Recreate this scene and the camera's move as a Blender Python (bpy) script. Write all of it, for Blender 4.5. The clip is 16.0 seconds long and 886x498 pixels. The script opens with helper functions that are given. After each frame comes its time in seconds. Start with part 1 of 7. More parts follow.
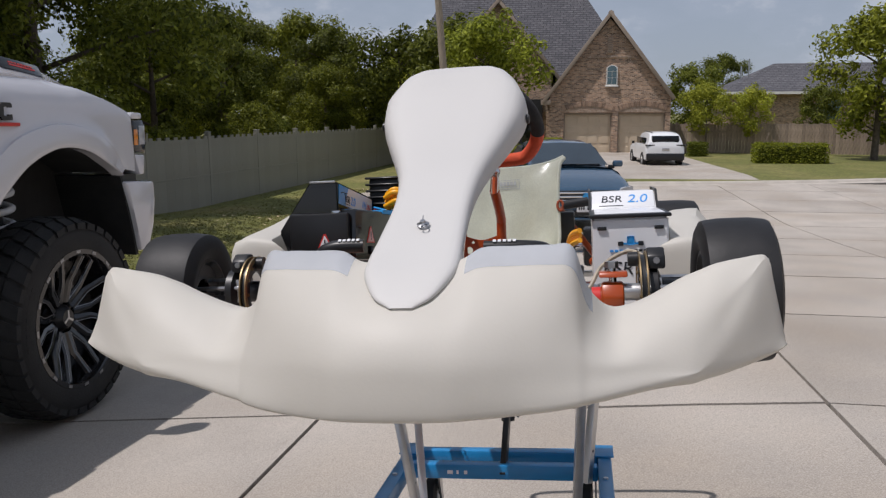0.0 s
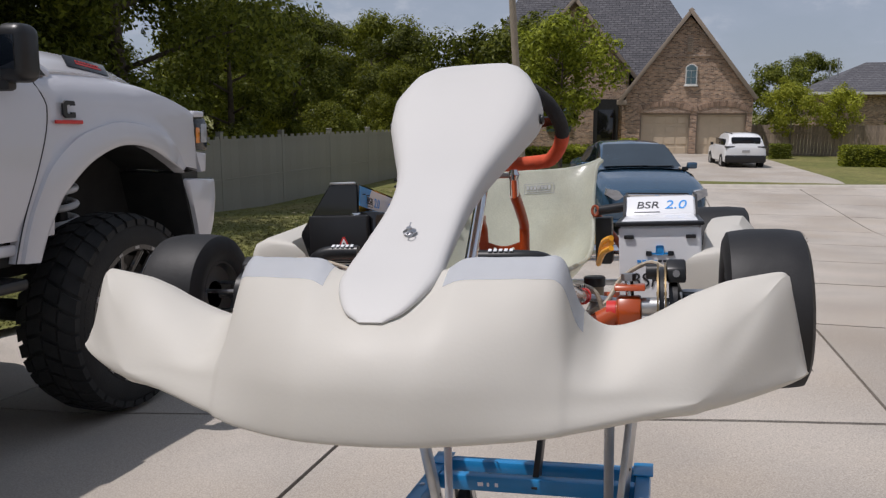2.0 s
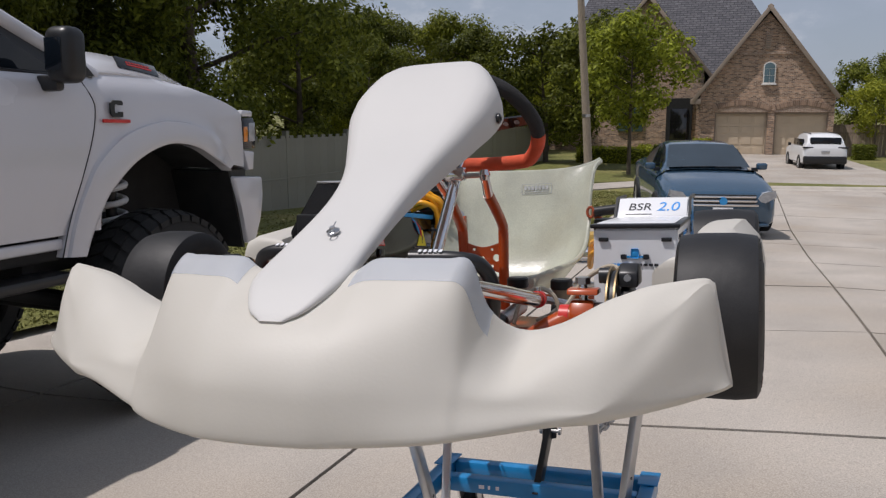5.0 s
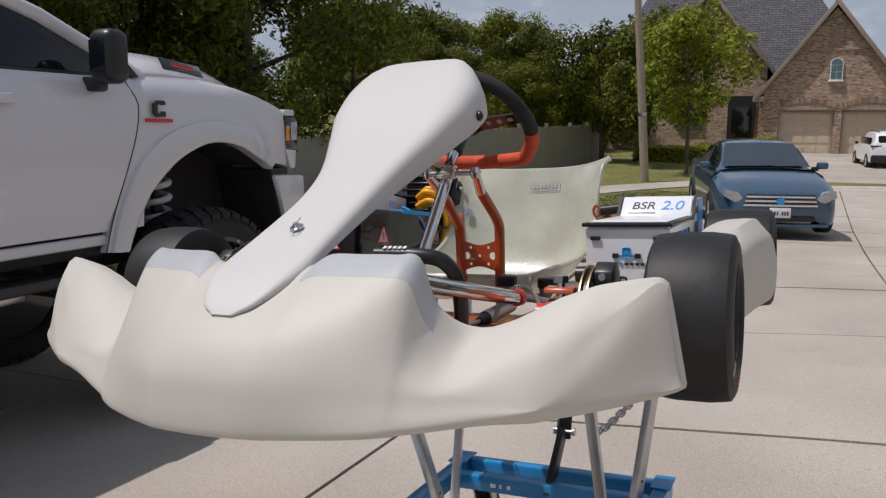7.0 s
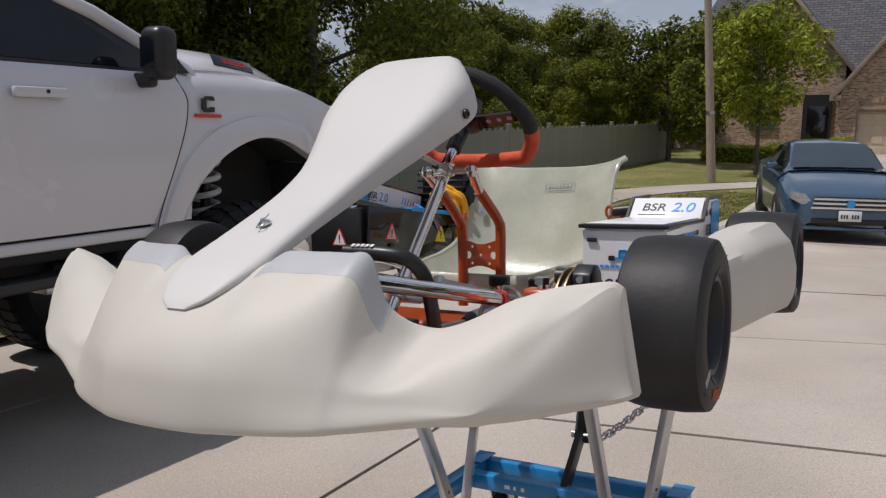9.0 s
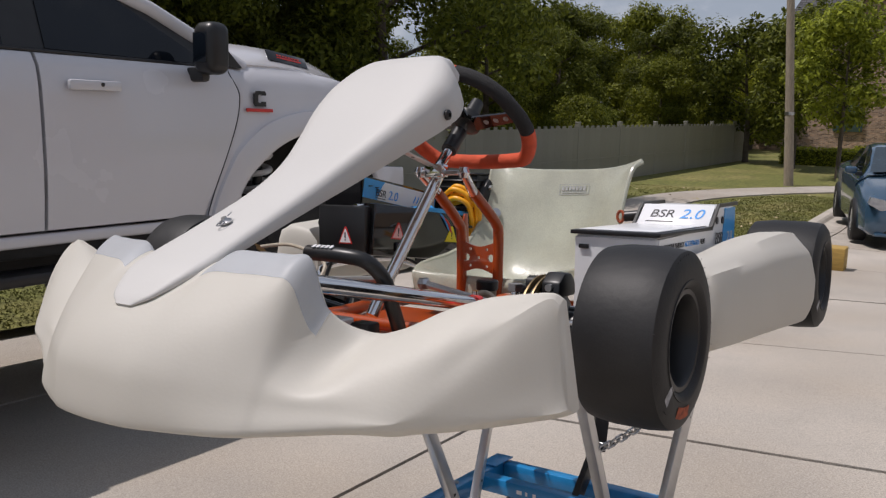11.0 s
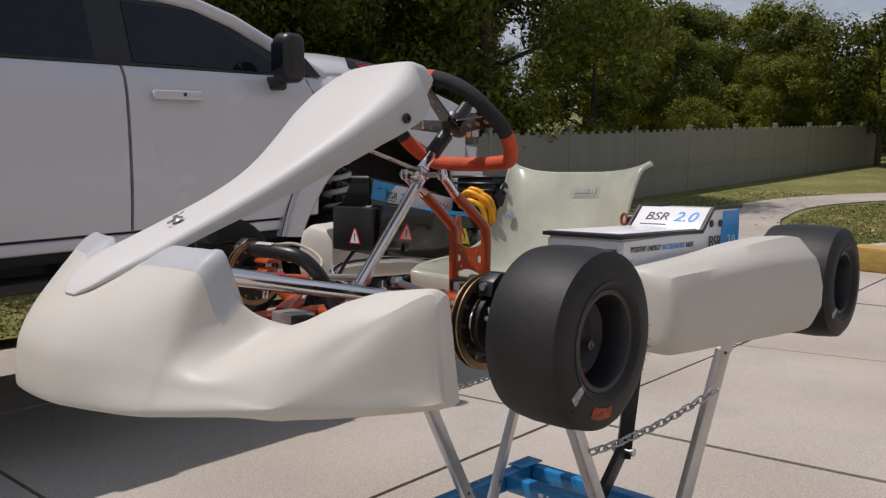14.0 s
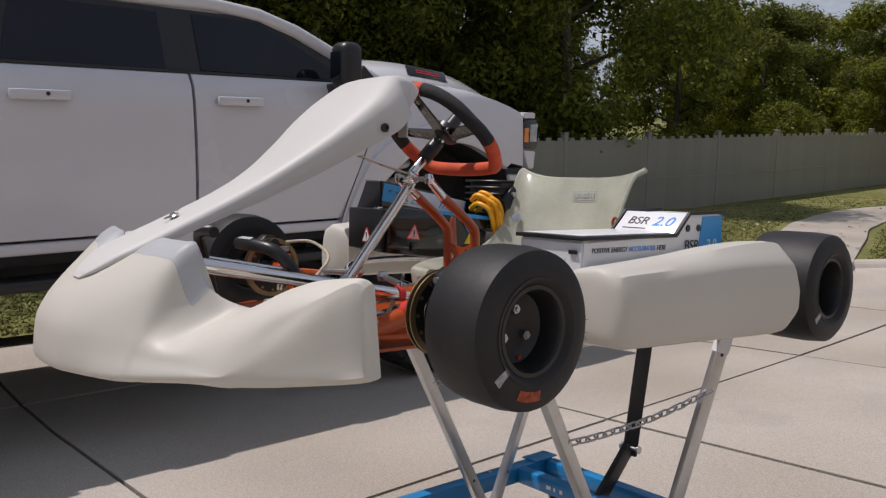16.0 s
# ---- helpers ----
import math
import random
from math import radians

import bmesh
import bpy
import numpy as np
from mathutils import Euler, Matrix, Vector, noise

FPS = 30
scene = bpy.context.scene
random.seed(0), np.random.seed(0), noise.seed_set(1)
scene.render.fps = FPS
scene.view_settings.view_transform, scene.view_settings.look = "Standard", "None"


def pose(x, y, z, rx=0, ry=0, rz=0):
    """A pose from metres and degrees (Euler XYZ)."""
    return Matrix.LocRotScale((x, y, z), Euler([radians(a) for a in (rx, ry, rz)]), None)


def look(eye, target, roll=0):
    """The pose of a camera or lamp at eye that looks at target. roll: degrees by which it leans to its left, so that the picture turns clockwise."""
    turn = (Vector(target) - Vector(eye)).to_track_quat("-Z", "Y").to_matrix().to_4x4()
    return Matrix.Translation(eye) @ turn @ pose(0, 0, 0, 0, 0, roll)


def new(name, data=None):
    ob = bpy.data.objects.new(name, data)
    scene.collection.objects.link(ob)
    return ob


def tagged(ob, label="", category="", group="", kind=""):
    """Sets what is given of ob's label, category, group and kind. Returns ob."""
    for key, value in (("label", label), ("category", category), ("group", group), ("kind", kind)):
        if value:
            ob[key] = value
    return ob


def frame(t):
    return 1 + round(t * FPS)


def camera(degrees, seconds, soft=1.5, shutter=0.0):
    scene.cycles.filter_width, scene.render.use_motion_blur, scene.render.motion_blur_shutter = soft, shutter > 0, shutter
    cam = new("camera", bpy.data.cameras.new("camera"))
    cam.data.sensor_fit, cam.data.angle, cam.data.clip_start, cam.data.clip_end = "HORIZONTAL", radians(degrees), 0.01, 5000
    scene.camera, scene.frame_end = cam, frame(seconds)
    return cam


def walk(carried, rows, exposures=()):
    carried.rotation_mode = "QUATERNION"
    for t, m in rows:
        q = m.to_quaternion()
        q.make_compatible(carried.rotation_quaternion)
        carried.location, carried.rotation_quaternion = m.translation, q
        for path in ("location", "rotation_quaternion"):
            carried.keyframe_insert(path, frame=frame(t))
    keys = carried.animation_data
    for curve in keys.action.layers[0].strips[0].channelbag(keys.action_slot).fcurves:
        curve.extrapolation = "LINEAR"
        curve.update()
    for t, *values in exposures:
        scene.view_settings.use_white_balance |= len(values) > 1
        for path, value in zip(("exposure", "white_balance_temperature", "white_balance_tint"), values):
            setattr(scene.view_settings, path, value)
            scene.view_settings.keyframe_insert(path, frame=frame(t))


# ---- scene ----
from mathutils.geometry import tessellate_polygon

cam = camera(57.73, 16.0, soft=1.3)
PATH = [
    (0.0, look((0.274, -1.843, 1.676), (-0.060, 0.099, 1.335), -0.20)),
    (0.5, look((0.302, -1.816, 1.675), (-0.075, 0.119, 1.336), -0.36)),
    (1.0, look((0.328, -1.788, 1.678), (-0.111, 0.133, 1.335), -0.08)),
    (1.5, look((0.359, -1.771, 1.673), (-0.129, 0.139, 1.337), -0.48)),
    (2.0, look((0.379, -1.736, 1.676), (-0.133, 0.167, 1.334), 0.02)),
    (2.5, look((0.408, -1.717, 1.676), (-0.132, 0.177, 1.333), 0.06)),
    (3.0, look((0.444, -1.717, 1.676), (-0.128, 0.169, 1.333), -0.01)),
    (3.5, look((0.481, -1.728, 1.675), (-0.120, 0.149, 1.332), -0.12)),
    (4.0, look((0.511, -1.703, 1.675), (-0.114, 0.166, 1.332), -0.11)),
    (6.5, look((0.672, -1.627, 1.674), (-0.107, 0.182, 1.329), -0.11)),
    (7.0, look((0.702, -1.611, 1.672), (-0.110, 0.183, 1.327), -0.24)),
    (7.5, look((0.734, -1.596, 1.672), (-0.111, 0.183, 1.327), -0.16)),
    (8.0, look((0.763, -1.576, 1.680), (-0.116, 0.185, 1.323), 0.40)),
    (8.5, look((0.796, -1.556, 1.681), (-0.122, 0.184, 1.322), 0.36)),
    (9.0, look((0.824, -1.537, 1.673), (-0.131, 0.184, 1.321), 0.11)),
    (11.5, look((0.979, -1.406, 1.683), (-0.163, 0.194, 1.312), 0.84)),
    (12.0, look((1.006, -1.378, 1.681), (-0.174, 0.194, 1.310), 0.57)),
    (12.5, look((1.038, -1.349, 1.666), (-0.178, 0.199, 1.313), 0.42)),
    (13.0, look((1.081, -1.322, 1.680), (-0.171, 0.195, 1.316), 0.11)),
    (13.5, look((1.133, -1.307, 1.683), (-0.157, 0.178, 1.322), 0.13)),
    (14.0, look((1.191, -1.296, 1.682), (-0.139, 0.156, 1.329), 0.04)),
    (14.5, look((1.246, -1.284, 1.685), (-0.119, 0.134, 1.333), 0.29)),
    (15.0, look((1.307, -1.271, 1.686), (-0.095, 0.111, 1.339), 0.23)),
    (15.5, look((1.377, -1.264, 1.677), (-0.066, 0.081, 1.348), -0.03)),
    (16.0, look((1.438, -1.241, 1.696), (-0.041, 0.061, 1.351), 0.10)),
]
walk(cam, PATH, [(0.0, 0.0, 6350, 13), (7.5, 0.0, 6450, 13), (16.0, 0.0, 6580, 14.3)])

# ---------------------------------------------------------------- light
SUN_EL, SUN_AZ = 65.0, 241.0   # degrees; azimuth clockwise from +y
world = bpy.data.worlds.new("sky")
scene.world = world
world.use_nodes = True
wn = world.node_tree.nodes
sky = wn.new("ShaderNodeTexSky")
sky.sky_type, sky.sun_disc = "NISHITA", False
sky.sun_elevation, sky.sun_rotation = radians(SUN_EL), radians(SUN_AZ)
sky.air_density, sky.dust_density, sky.ozone_density = 1.0, 0.8, 2.2
wcoord = wn.new("ShaderNodeTexCoord")
wmap = wn.new("ShaderNodeMapping")
wmap.inputs["Scale"].default_value = (1.3, 1.3, 2.6)
wnoise = wn.new("ShaderNodeTexNoise")
wnoise.inputs["Scale"].default_value, wnoise.inputs["Detail"].default_value = 2.6, 8.0
wnoise.inputs["Roughness"].default_value = 0.62
wramp = wn.new("ShaderNodeValToRGB")
wramp.color_ramp.elements[0].color = (0.68, 0.68, 0.68, 1)
wramp.color_ramp.elements[0].position, wramp.color_ramp.elements[1].position = 0.45, 0.72
wmix = wn.new("ShaderNodeMixRGB")
wmix.inputs[2].default_value = (7.2, 8.1, 9.7, 1)
wcloud = wn.new("ShaderNodeMixRGB")
wcloud.inputs[2].default_value = (11.0, 11.4, 12.0, 1)
wramp2 = wn.new("ShaderNodeValToRGB")
wramp2.color_ramp.elements[0].position, wramp2.color_ramp.elements[1].position = 0.52, 0.70
wl = world.node_tree.links
wl.new(wcoord.outputs["Generated"], wmap.inputs["Vector"])
wl.new(wmap.outputs["Vector"], wnoise.inputs["Vector"])
wl.new(wnoise.outputs["Fac"], wramp.inputs["Fac"])
wl.new(wramp.outputs["Color"], wmix.inputs[0])
wl.new(sky.outputs["Color"], wmix.inputs[1])
wl.new(wnoise.outputs["Fac"], wramp2.inputs["Fac"])
wl.new(wramp2.outputs["Color"], wcloud.inputs[0])
wl.new(wmix.outputs["Color"], wcloud.inputs[1])
wl.new(wcloud.outputs["Color"], wn["Background"].inputs["Color"])
wn["Background"].inputs["Strength"].default_value = 0.053
sun_data = bpy.data.lights.new("sun", "SUN")
sun_data.energy, sun_data.angle, sun_data.color = 3.35, radians(0.55), (1.0, 0.945, 0.905)
sun = new("sun", sun_data)
el, az = radians(SUN_EL), radians(SUN_AZ)
sun_dir = Vector((math.sin(az) * math.cos(el), math.cos(az) * math.cos(el), math.sin(el)))
sun.matrix_world = look(sun_dir * 60, (0, 0, 0))
scene.view_settings.exposure = 0.0


# ---------------------------------------------------------------- building blocks
def thing(name, m, label, category, group=""):
    ob = new(name)
    ob.matrix_world = m
    return tagged(ob, label, category, group)


def part(name, bm, mat, parent=None, label="", smooth=True, m=None):
    """One mesh object out of a bmesh, under a thing or a part."""
    me = bpy.data.meshes.new(name)
    bmesh.ops.recalc_face_normals(bm, faces=bm.faces)
    bm.to_mesh(me)
    bm.free()
    mats = mat if isinstance(mat, (list, tuple)) else [mat]
    for k in mats:
        me.materials.append(k)
    if smooth:
        me.shade_smooth()
        for e in me.edges:
            e.use_edge_sharp = False
        me.set_sharp_from_angle(angle=radians(38))
    ob = new(name, me)
    if parent is not None:
        ob.parent = parent
    if m is not None:
        ob.matrix_basis = m
    if label:
        ob["label"] = label
    return ob


def structure(name, bm, mat, label, category, smooth=False):
    return tagged(part(name, bm, mat, None, "", smooth), label, category, kind="structure")


def box(bm, x0, x1, y0, y1, z0, z1, bevel=0.0, seg=2, m=None):
    vs = bmesh.ops.create_cube(bm, size=1.0)["verts"]
    for v in vs:
        v.co = Vector(((x0 + x1) / 2 + v.co.x * (x1 - x0), (y0 + y1) / 2 + v.co.y * (y1 - y0), (z0 + z1) / 2 + v.co.z * (z1 - z0)))
    if bevel > 0:
        es = list({e for v in vs for e in v.link_edges})
        got = bmesh.ops.bevel(bm, geom=es, offset=bevel, segments=seg, profile=0.5, affect="EDGES")
        vs = list(set(got["verts"]) | {v for v in vs if v.is_valid})
    if m is not None:
        bmesh.ops.transform(bm, matrix=m, verts=vs)
    return vs


def boxm(*a, **k):
    bm = bmesh.new()
    box(bm, *a, **k)
    return bm


def frame_axes(d):
    d = d.normalized()
    a = Vector((0, 0, 1)) if abs(d.z) < 0.9 else Vector((1, 0, 0))
    s = d.cross(a).normalized()
    return s, s.cross(d).normalized()


def tube(bm, pts, r, n=10, cap=True):
    """A round tube along points; r is one radius or one for each point."""
    pts = [Vector(p) for p in pts]
    rs = r if isinstance(r, (list, tuple)) else [r] * len(pts)
    rings, up = [], None
    for i, p in enumerate(pts):
        d = (pts[min(i + 1, len(pts) - 1)] - pts[max(i - 1, 0)]).normalized()
        if up is None:
            s, up = frame_axes(d)
        else:
            up = (up - d * up.dot(d)).normalized()
            s = d.cross(up)
        rings.append([bm.verts.new(p + (s * math.cos(2 * math.pi * k / n) + up * math.sin(2 * math.pi * k / n)) * rs[i]) for k in range(n)])
    for a, b in zip(rings, rings[1:]):
        for k in range(n):
            bm.faces.new((a[k], a[(k + 1) % n], b[(k + 1) % n], b[k]))
    if cap:
        bm.faces.new(rings[0][::-1])
        bm.faces.new(rings[-1])
    return bm


def tubem(pts, r, n=10):
    return tube(bmesh.new(), pts, r, n)


def catmull(ps, per):
    """A smooth run through the points (tuples of any length)."""
    ps = [np.array(p, float) for p in ps]
    q = [2 * ps[0] - ps[1]] + ps + [2 * ps[-1] - ps[-2]]
    out = []
    for i in range(1, len(q) - 2):
        for k in range(per):
            t = k / per
            a, b, c, d = q[i - 1], q[i], q[i + 1], q[i + 2]
            out.append(0.5 * (2 * b + (c - a) * t + (2 * a - 5 * b + 4 * c - d) * t * t + (3 * b - a - 3 * c + d) * t ** 3))
    out.append(ps[-1])
    return out


def grid(bm, rows, close=False):
    vs = [[bm.verts.new(p) for p in r] for r in rows]
    for a, b in zip(vs, vs[1:]):
        n = len(a)
        for k in range(n if close else n - 1):
            bm.faces.new((a[k], a[(k + 1) % n], b[(k + 1) % n], b[k]))
    return vs


def lathe(bm, profile, n=40, axis="x", centre=(0, 0, 0), close=False):
    """profile: (along the axis, radius) points, turned round the axis."""
    c = Vector(centre)
    rings = []
    for k in range(n):
        a = 2 * math.pi * k / n
        ring = []
        for h, r in profile:
            u, v = r * math.cos(a), r * math.sin(a)
            ring.append(bm.verts.new(c + Vector({"x": (h, u, v), "y": (u, h, v), "z": (u, v, h)}[axis])))
        rings.append(ring)
    m = len(profile)
    for k in range(n):
        a, b = rings[k], rings[(k + 1) % n]
        for i in range(m if close else m - 1):
            bm.faces.new((a[i], a[(i + 1) % m], b[(i + 1) % m], b[i]))
    return bm


def lathem(profile, n=40, axis="x", centre=(0, 0, 0), close=False):
    return lathe(bmesh.new(), profile, n, axis, centre, close)


def prism(bm, outline, x0, x1, axis="x"):
    """A flat outline of (a, b) pairs drawn out along an axis: x takes (y, z), y takes (x, z), z takes (x, y)."""
    def at(p, h):
        return {"x": (h, p[0], p[1]), "y": (p[0], h, p[1]), "z": (p[0], p[1], h)}[axis]
    a = [bm.verts.new(at(p, x0)) for p in outline]
    b = [bm.verts.new(at(p, x1)) for p in outline]
    n = len(a)
    fs = [bm.faces.new(a[::-1]), bm.faces.new(b)]
    for k in range(n):
        fs.append(bm.faces.new((a[k], a[(k + 1) % n], b[(k + 1) % n], b[k])))
    return fs


def prismm(outline, x0, x1, axis="x", bevel=0.0):
    bm = bmesh.new()
    prism(bm, outline, x0, x1, axis)
    if bevel:
        bmesh.ops.bevel(bm, geom=list(bm.edges), offset=bevel, segments=2, profile=0.5, affect="EDGES")
    return bm


def lettering(name, text, size, mat, parent, m, shear=0.0, label="", squash=1.0):
    cu = bpy.data.curves.new(name, "FONT")
    cu.body, cu.size, cu.shear, cu.extrude = text, size, shear, 0.0004
    cu.align_x, cu.align_y = "CENTER", "CENTER"
    tmp = bpy.data.objects.new(name, cu)
    scene.collection.objects.link(tmp)
    me = bpy.data.meshes.new_from_object(tmp.evaluated_get(bpy.context.evaluated_depsgraph_get()))
    bpy.data.objects.remove(tmp)
    me.materials.clear()
    me.materials.append(mat)
    ob = new(name, me)
    ob.parent = parent
    ob.matrix_basis = m @ Matrix.Diagonal((squash, 1, 1, 1))
    if label:
        ob["label"] = label
    return ob


def facing(origin, right, up):
    """A pose whose x runs along right and y along up."""
    r, u = Vector(right).normalized(), Vector(up)
    n = r.cross(u).normalized()
    u = n.cross(r)
    m = Matrix((r, u, n)).transposed().to_4x4()
    m.translation = origin
    return m


# ---------------------------------------------------------------- materials
def material(name, colour, rough=0.5, metal=0.0, vary=0.15, scale=6.0, bump=0.0, bump_scale=60.0, spec=0.5, coat=0.0, second=None, second_scale=1.2,
             second_at=(0.5, 0.7), per_object=0.0, trans=0.0, subsurface=0.0, alpha=1.0, rough_vary=0.0, coords="Object", stretch=(1, 1, 1), grain=0.0, grain_scale=300.0, thin=0.0):
    mat = bpy.data.materials.new(name)
    mat.use_nodes = True
    nt = mat.node_tree
    nd, lk = nt.nodes, nt.links
    b = nd["Principled BSDF"]
    b.inputs["Roughness"].default_value, b.inputs["Metallic"].default_value = rough, metal
    b.inputs["Specular IOR Level"].default_value = spec
    b.inputs["Coat Weight"].default_value = coat
    b.inputs["Coat Roughness"].default_value = 0.04
    b.inputs["Transmission Weight"].default_value = trans
    b.inputs["Alpha"].default_value = alpha
    if subsurface:
        b.inputs["Subsurface Weight"].default_value = subsurface
        b.inputs["Subsurface Radius"].default_value = (1.0, 0.8, 0.55)
        b.inputs["Subsurface Scale"].default_value = 0.05
    tc = nd.new("ShaderNodeTexCoord")
    mp = nd.new("ShaderNodeMapping")
    mp.inputs["Scale"].default_value = stretch
    lk.new(tc.outputs[coords], mp.inputs["Vector"])
    n1 = nd.new("ShaderNodeTexNoise")
    n1.inputs["Scale"].default_value, n1.inputs["Detail"].default_value = scale, 6.0
    lk.new(mp.outputs["Vector"], n1.inputs["Vector"])
    ramp = nd.new("ShaderNodeMapRange")
    ramp.inputs["From Min"].default_value, ramp.inputs["From Max"].default_value = 0.3, 0.7
    ramp.inputs["To Min"].default_value, ramp.inputs["To Max"].default_value = 1 - vary, 1 + vary
    lk.new(n1.outputs["Fac"], ramp.inputs["Value"])
    mul = nd.new("ShaderNodeMixRGB")
    mul.blend_type, mul.inputs[0].default_value = "MULTIPLY", 1.0
    mul.inputs[1].default_value = (*colour, 1)
    src = mul
    if second is not None:
        n2 = nd.new("ShaderNodeTexNoise")
        n2.inputs["Scale"].default_value, n2.inputs["Detail"].default_value = second_scale, 5.0
        lk.new(mp.outputs["Vector"], n2.inputs["Vector"])
        r2 = nd.new("ShaderNodeMapRange")
        r2.inputs["From Min"].default_value, r2.inputs["From Max"].default_value = second_at
        lk.new(n2.outputs["Fac"], r2.inputs["Value"])
        mx = nd.new("ShaderNodeMixRGB")
        mx.inputs[1].default_value, mx.inputs[2].default_value = (*colour, 1), (*second, 1)
        lk.new(r2.outputs["Result"], mx.inputs[0])
        lk.new(mx.outputs["Color"], mul.inputs[1])
    lk.new(ramp.outputs["Result"], mul.inputs[2])
    if per_object:
        oi = nd.new("ShaderNodeObjectInfo")
        r3 = nd.new("ShaderNodeMapRange")
        r3.inputs["To Min"].default_value, r3.inputs["To Max"].default_value = 1 - per_object, 1 + per_object
        lk.new(oi.outputs["Random"], r3.inputs["Value"])
        m3 = nd.new("ShaderNodeMixRGB")
        m3.blend_type, m3.inputs[0].default_value = "MULTIPLY", 1.0
        lk.new(mul.outputs["Color"], m3.inputs[1])
        lk.new(r3.outputs["Result"], m3.inputs[2])
        src = m3
    if grain:
        ng = nd.new("ShaderNodeTexNoise")
        ng.inputs["Scale"].default_value, ng.inputs["Detail"].default_value = grain_scale, 3.0
        lk.new(mp.outputs["Vector"], ng.inputs["Vector"])
        rg = nd.new("ShaderNodeMapRange")
        rg.inputs["From Min"].default_value, rg.inputs["From Max"].default_value = 0.32, 0.68
        rg.inputs["To Min"].default_value, rg.inputs["To Max"].default_value = 1 - grain, 1 + grain
        lk.new(ng.outputs["Fac"], rg.inputs["Value"])
        m5 = nd.new("ShaderNodeMixRGB")
        m5.blend_type, m5.inputs[0].default_value = "MULTIPLY", 1.0
        lk.new(src.outputs["Color"], m5.inputs[1])
        lk.new(rg.outputs["Result"], m5.inputs[2])
        src = m5
    lk.new(src.outputs["Color"], b.inputs["Base Color"])
    if rough_vary:
        r4 = nd.new("ShaderNodeMapRange")
        r4.inputs["From Min"].default_value, r4.inputs["From Max"].default_value = 0.3, 0.7
        r4.inputs["To Min"].default_value, r4.inputs["To Max"].default_value = max(0.02, rough - rough_vary), min(1, rough + rough_vary)
        lk.new(n1.outputs["Fac"], r4.inputs["Value"])
        lk.new(r4.outputs["Result"], b.inputs["Roughness"])
    if bump:
        nb = nd.new("ShaderNodeTexNoise")
        nb.inputs["Scale"].default_value, nb.inputs["Detail"].default_value = bump_scale, 4.0
        lk.new(mp.outputs["Vector"], nb.inputs["Vector"])
        bp = nd.new("ShaderNodeBump")
        bp.inputs["Strength"].default_value, bp.inputs["Distance"].default_value = bump, 0.01
        lk.new(nb.outputs["Fac"], bp.inputs["Height"])
        lk.new(bp.outputs["Normal"], b.inputs["Normal"])
    if thin:       # a thin shell that lets some light through
        tl = nd.new("ShaderNodeBsdfTranslucent")
        ms = nd.new("ShaderNodeMixShader")
        ms.inputs[0].default_value = thin
        lk.new(src.outputs["Color"], tl.inputs["Color"])
        lk.new(b.outputs["BSDF"], ms.inputs[1])
        lk.new(tl.outputs["BSDF"], ms.inputs[2])
        lk.new(ms.outputs["Shader"], nd["Material Output"].inputs["Surface"])
    return mat


WHITE_PLASTIC = material("white_plastic", (0.700, 0.674, 0.614), 0.48, vary=0.03, scale=3, bump=0.03, bump_scale=220, spec=0.36, rough_vary=0.06, thin=0.27)
WHITE_SHELL = material("white_plastic_shell", (0.555, 0.546, 0.530), 0.52, vary=0.03, scale=3, bump=0.03, bump_scale=220, spec=0.35, rough_vary=0.06)
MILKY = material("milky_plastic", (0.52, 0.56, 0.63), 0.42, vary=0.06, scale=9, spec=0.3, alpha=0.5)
RUBBER = material("tyre_rubber", (0.0125, 0.0125, 0.0138), 0.56, spec=0.4, vary=0.3, scale=9, bump=0.06, bump_scale=70, second=(0.022, 0.021, 0.021), second_scale=4, second_at=(0.5, 0.75), grain=0.12, grain_scale=420)
TRUCK_RUBBER = material("truck_tyre_rubber", (0.012, 0.012, 0.012), 0.82, vary=0.3, scale=9, bump=0.3, bump_scale=90, second=(0.022, 0.020, 0.018), second_scale=3, second_at=(0.5, 0.75))
MILLED = material("milled_edge", (0.30, 0.30, 0.31), 0.35, 0.9, vary=0.2, scale=30)
BLACK = material("black_plastic", (0.012, 0.012, 0.013), 0.38, vary=0.2, scale=14)
GLOSS_BLACK = material("gloss_black", (0.008, 0.008, 0.009), 0.1, vary=0.1, scale=10, coat=0.5)
DARK = material("dark_underbody", (0.012, 0.012, 0.012), 0.8, vary=0.4, scale=8)
ORANGE = material("orange_paint", (0.37, 0.056, 0.005), 0.3, vary=0.08, scale=12, coat=0.4)
ORANGE_GRIP = material("orange_suede", (0.62, 0.085, 0.030), 0.75, vary=0.12, scale=40, bump=0.4, bump_scale=700)
BLACK_GRIP = material("black_suede", (0.018, 0.018, 0.019), 0.8, vary=0.2, scale=40, bump=0.4, bump_scale=500)
CHROME = material("chrome", (0.72, 0.72, 0.73), 0.1, 1.0, vary=0.04, scale=20)
STEEL = material("zinc_steel", (0.50, 0.50, 0.51), 0.33, 1.0, vary=0.1, scale=30)
ALU = material("brushed_aluminium", (0.60, 0.60, 0.60), 0.38, 0.9, vary=0.06, scale=25, bump=0.05, bump_scale=300)
BRASS = material("cast_disc", (0.30, 0.22, 0.12), 0.42, 0.9, vary=0.3, scale=25)
BLUE_PAINT = material("blue_powder_coat", (0.012, 0.20, 0.46), 0.36, vary=0.08, scale=15, coat=0.2)
STICKER_WHITE = material("white_vinyl", (0.74, 0.75, 0.77), 0.25, vary=0.02, scale=8)
STICKER_BLUE = material("blue_vinyl", (0.03, 0.30, 0.68), 0.3, vary=0.05, scale=8)
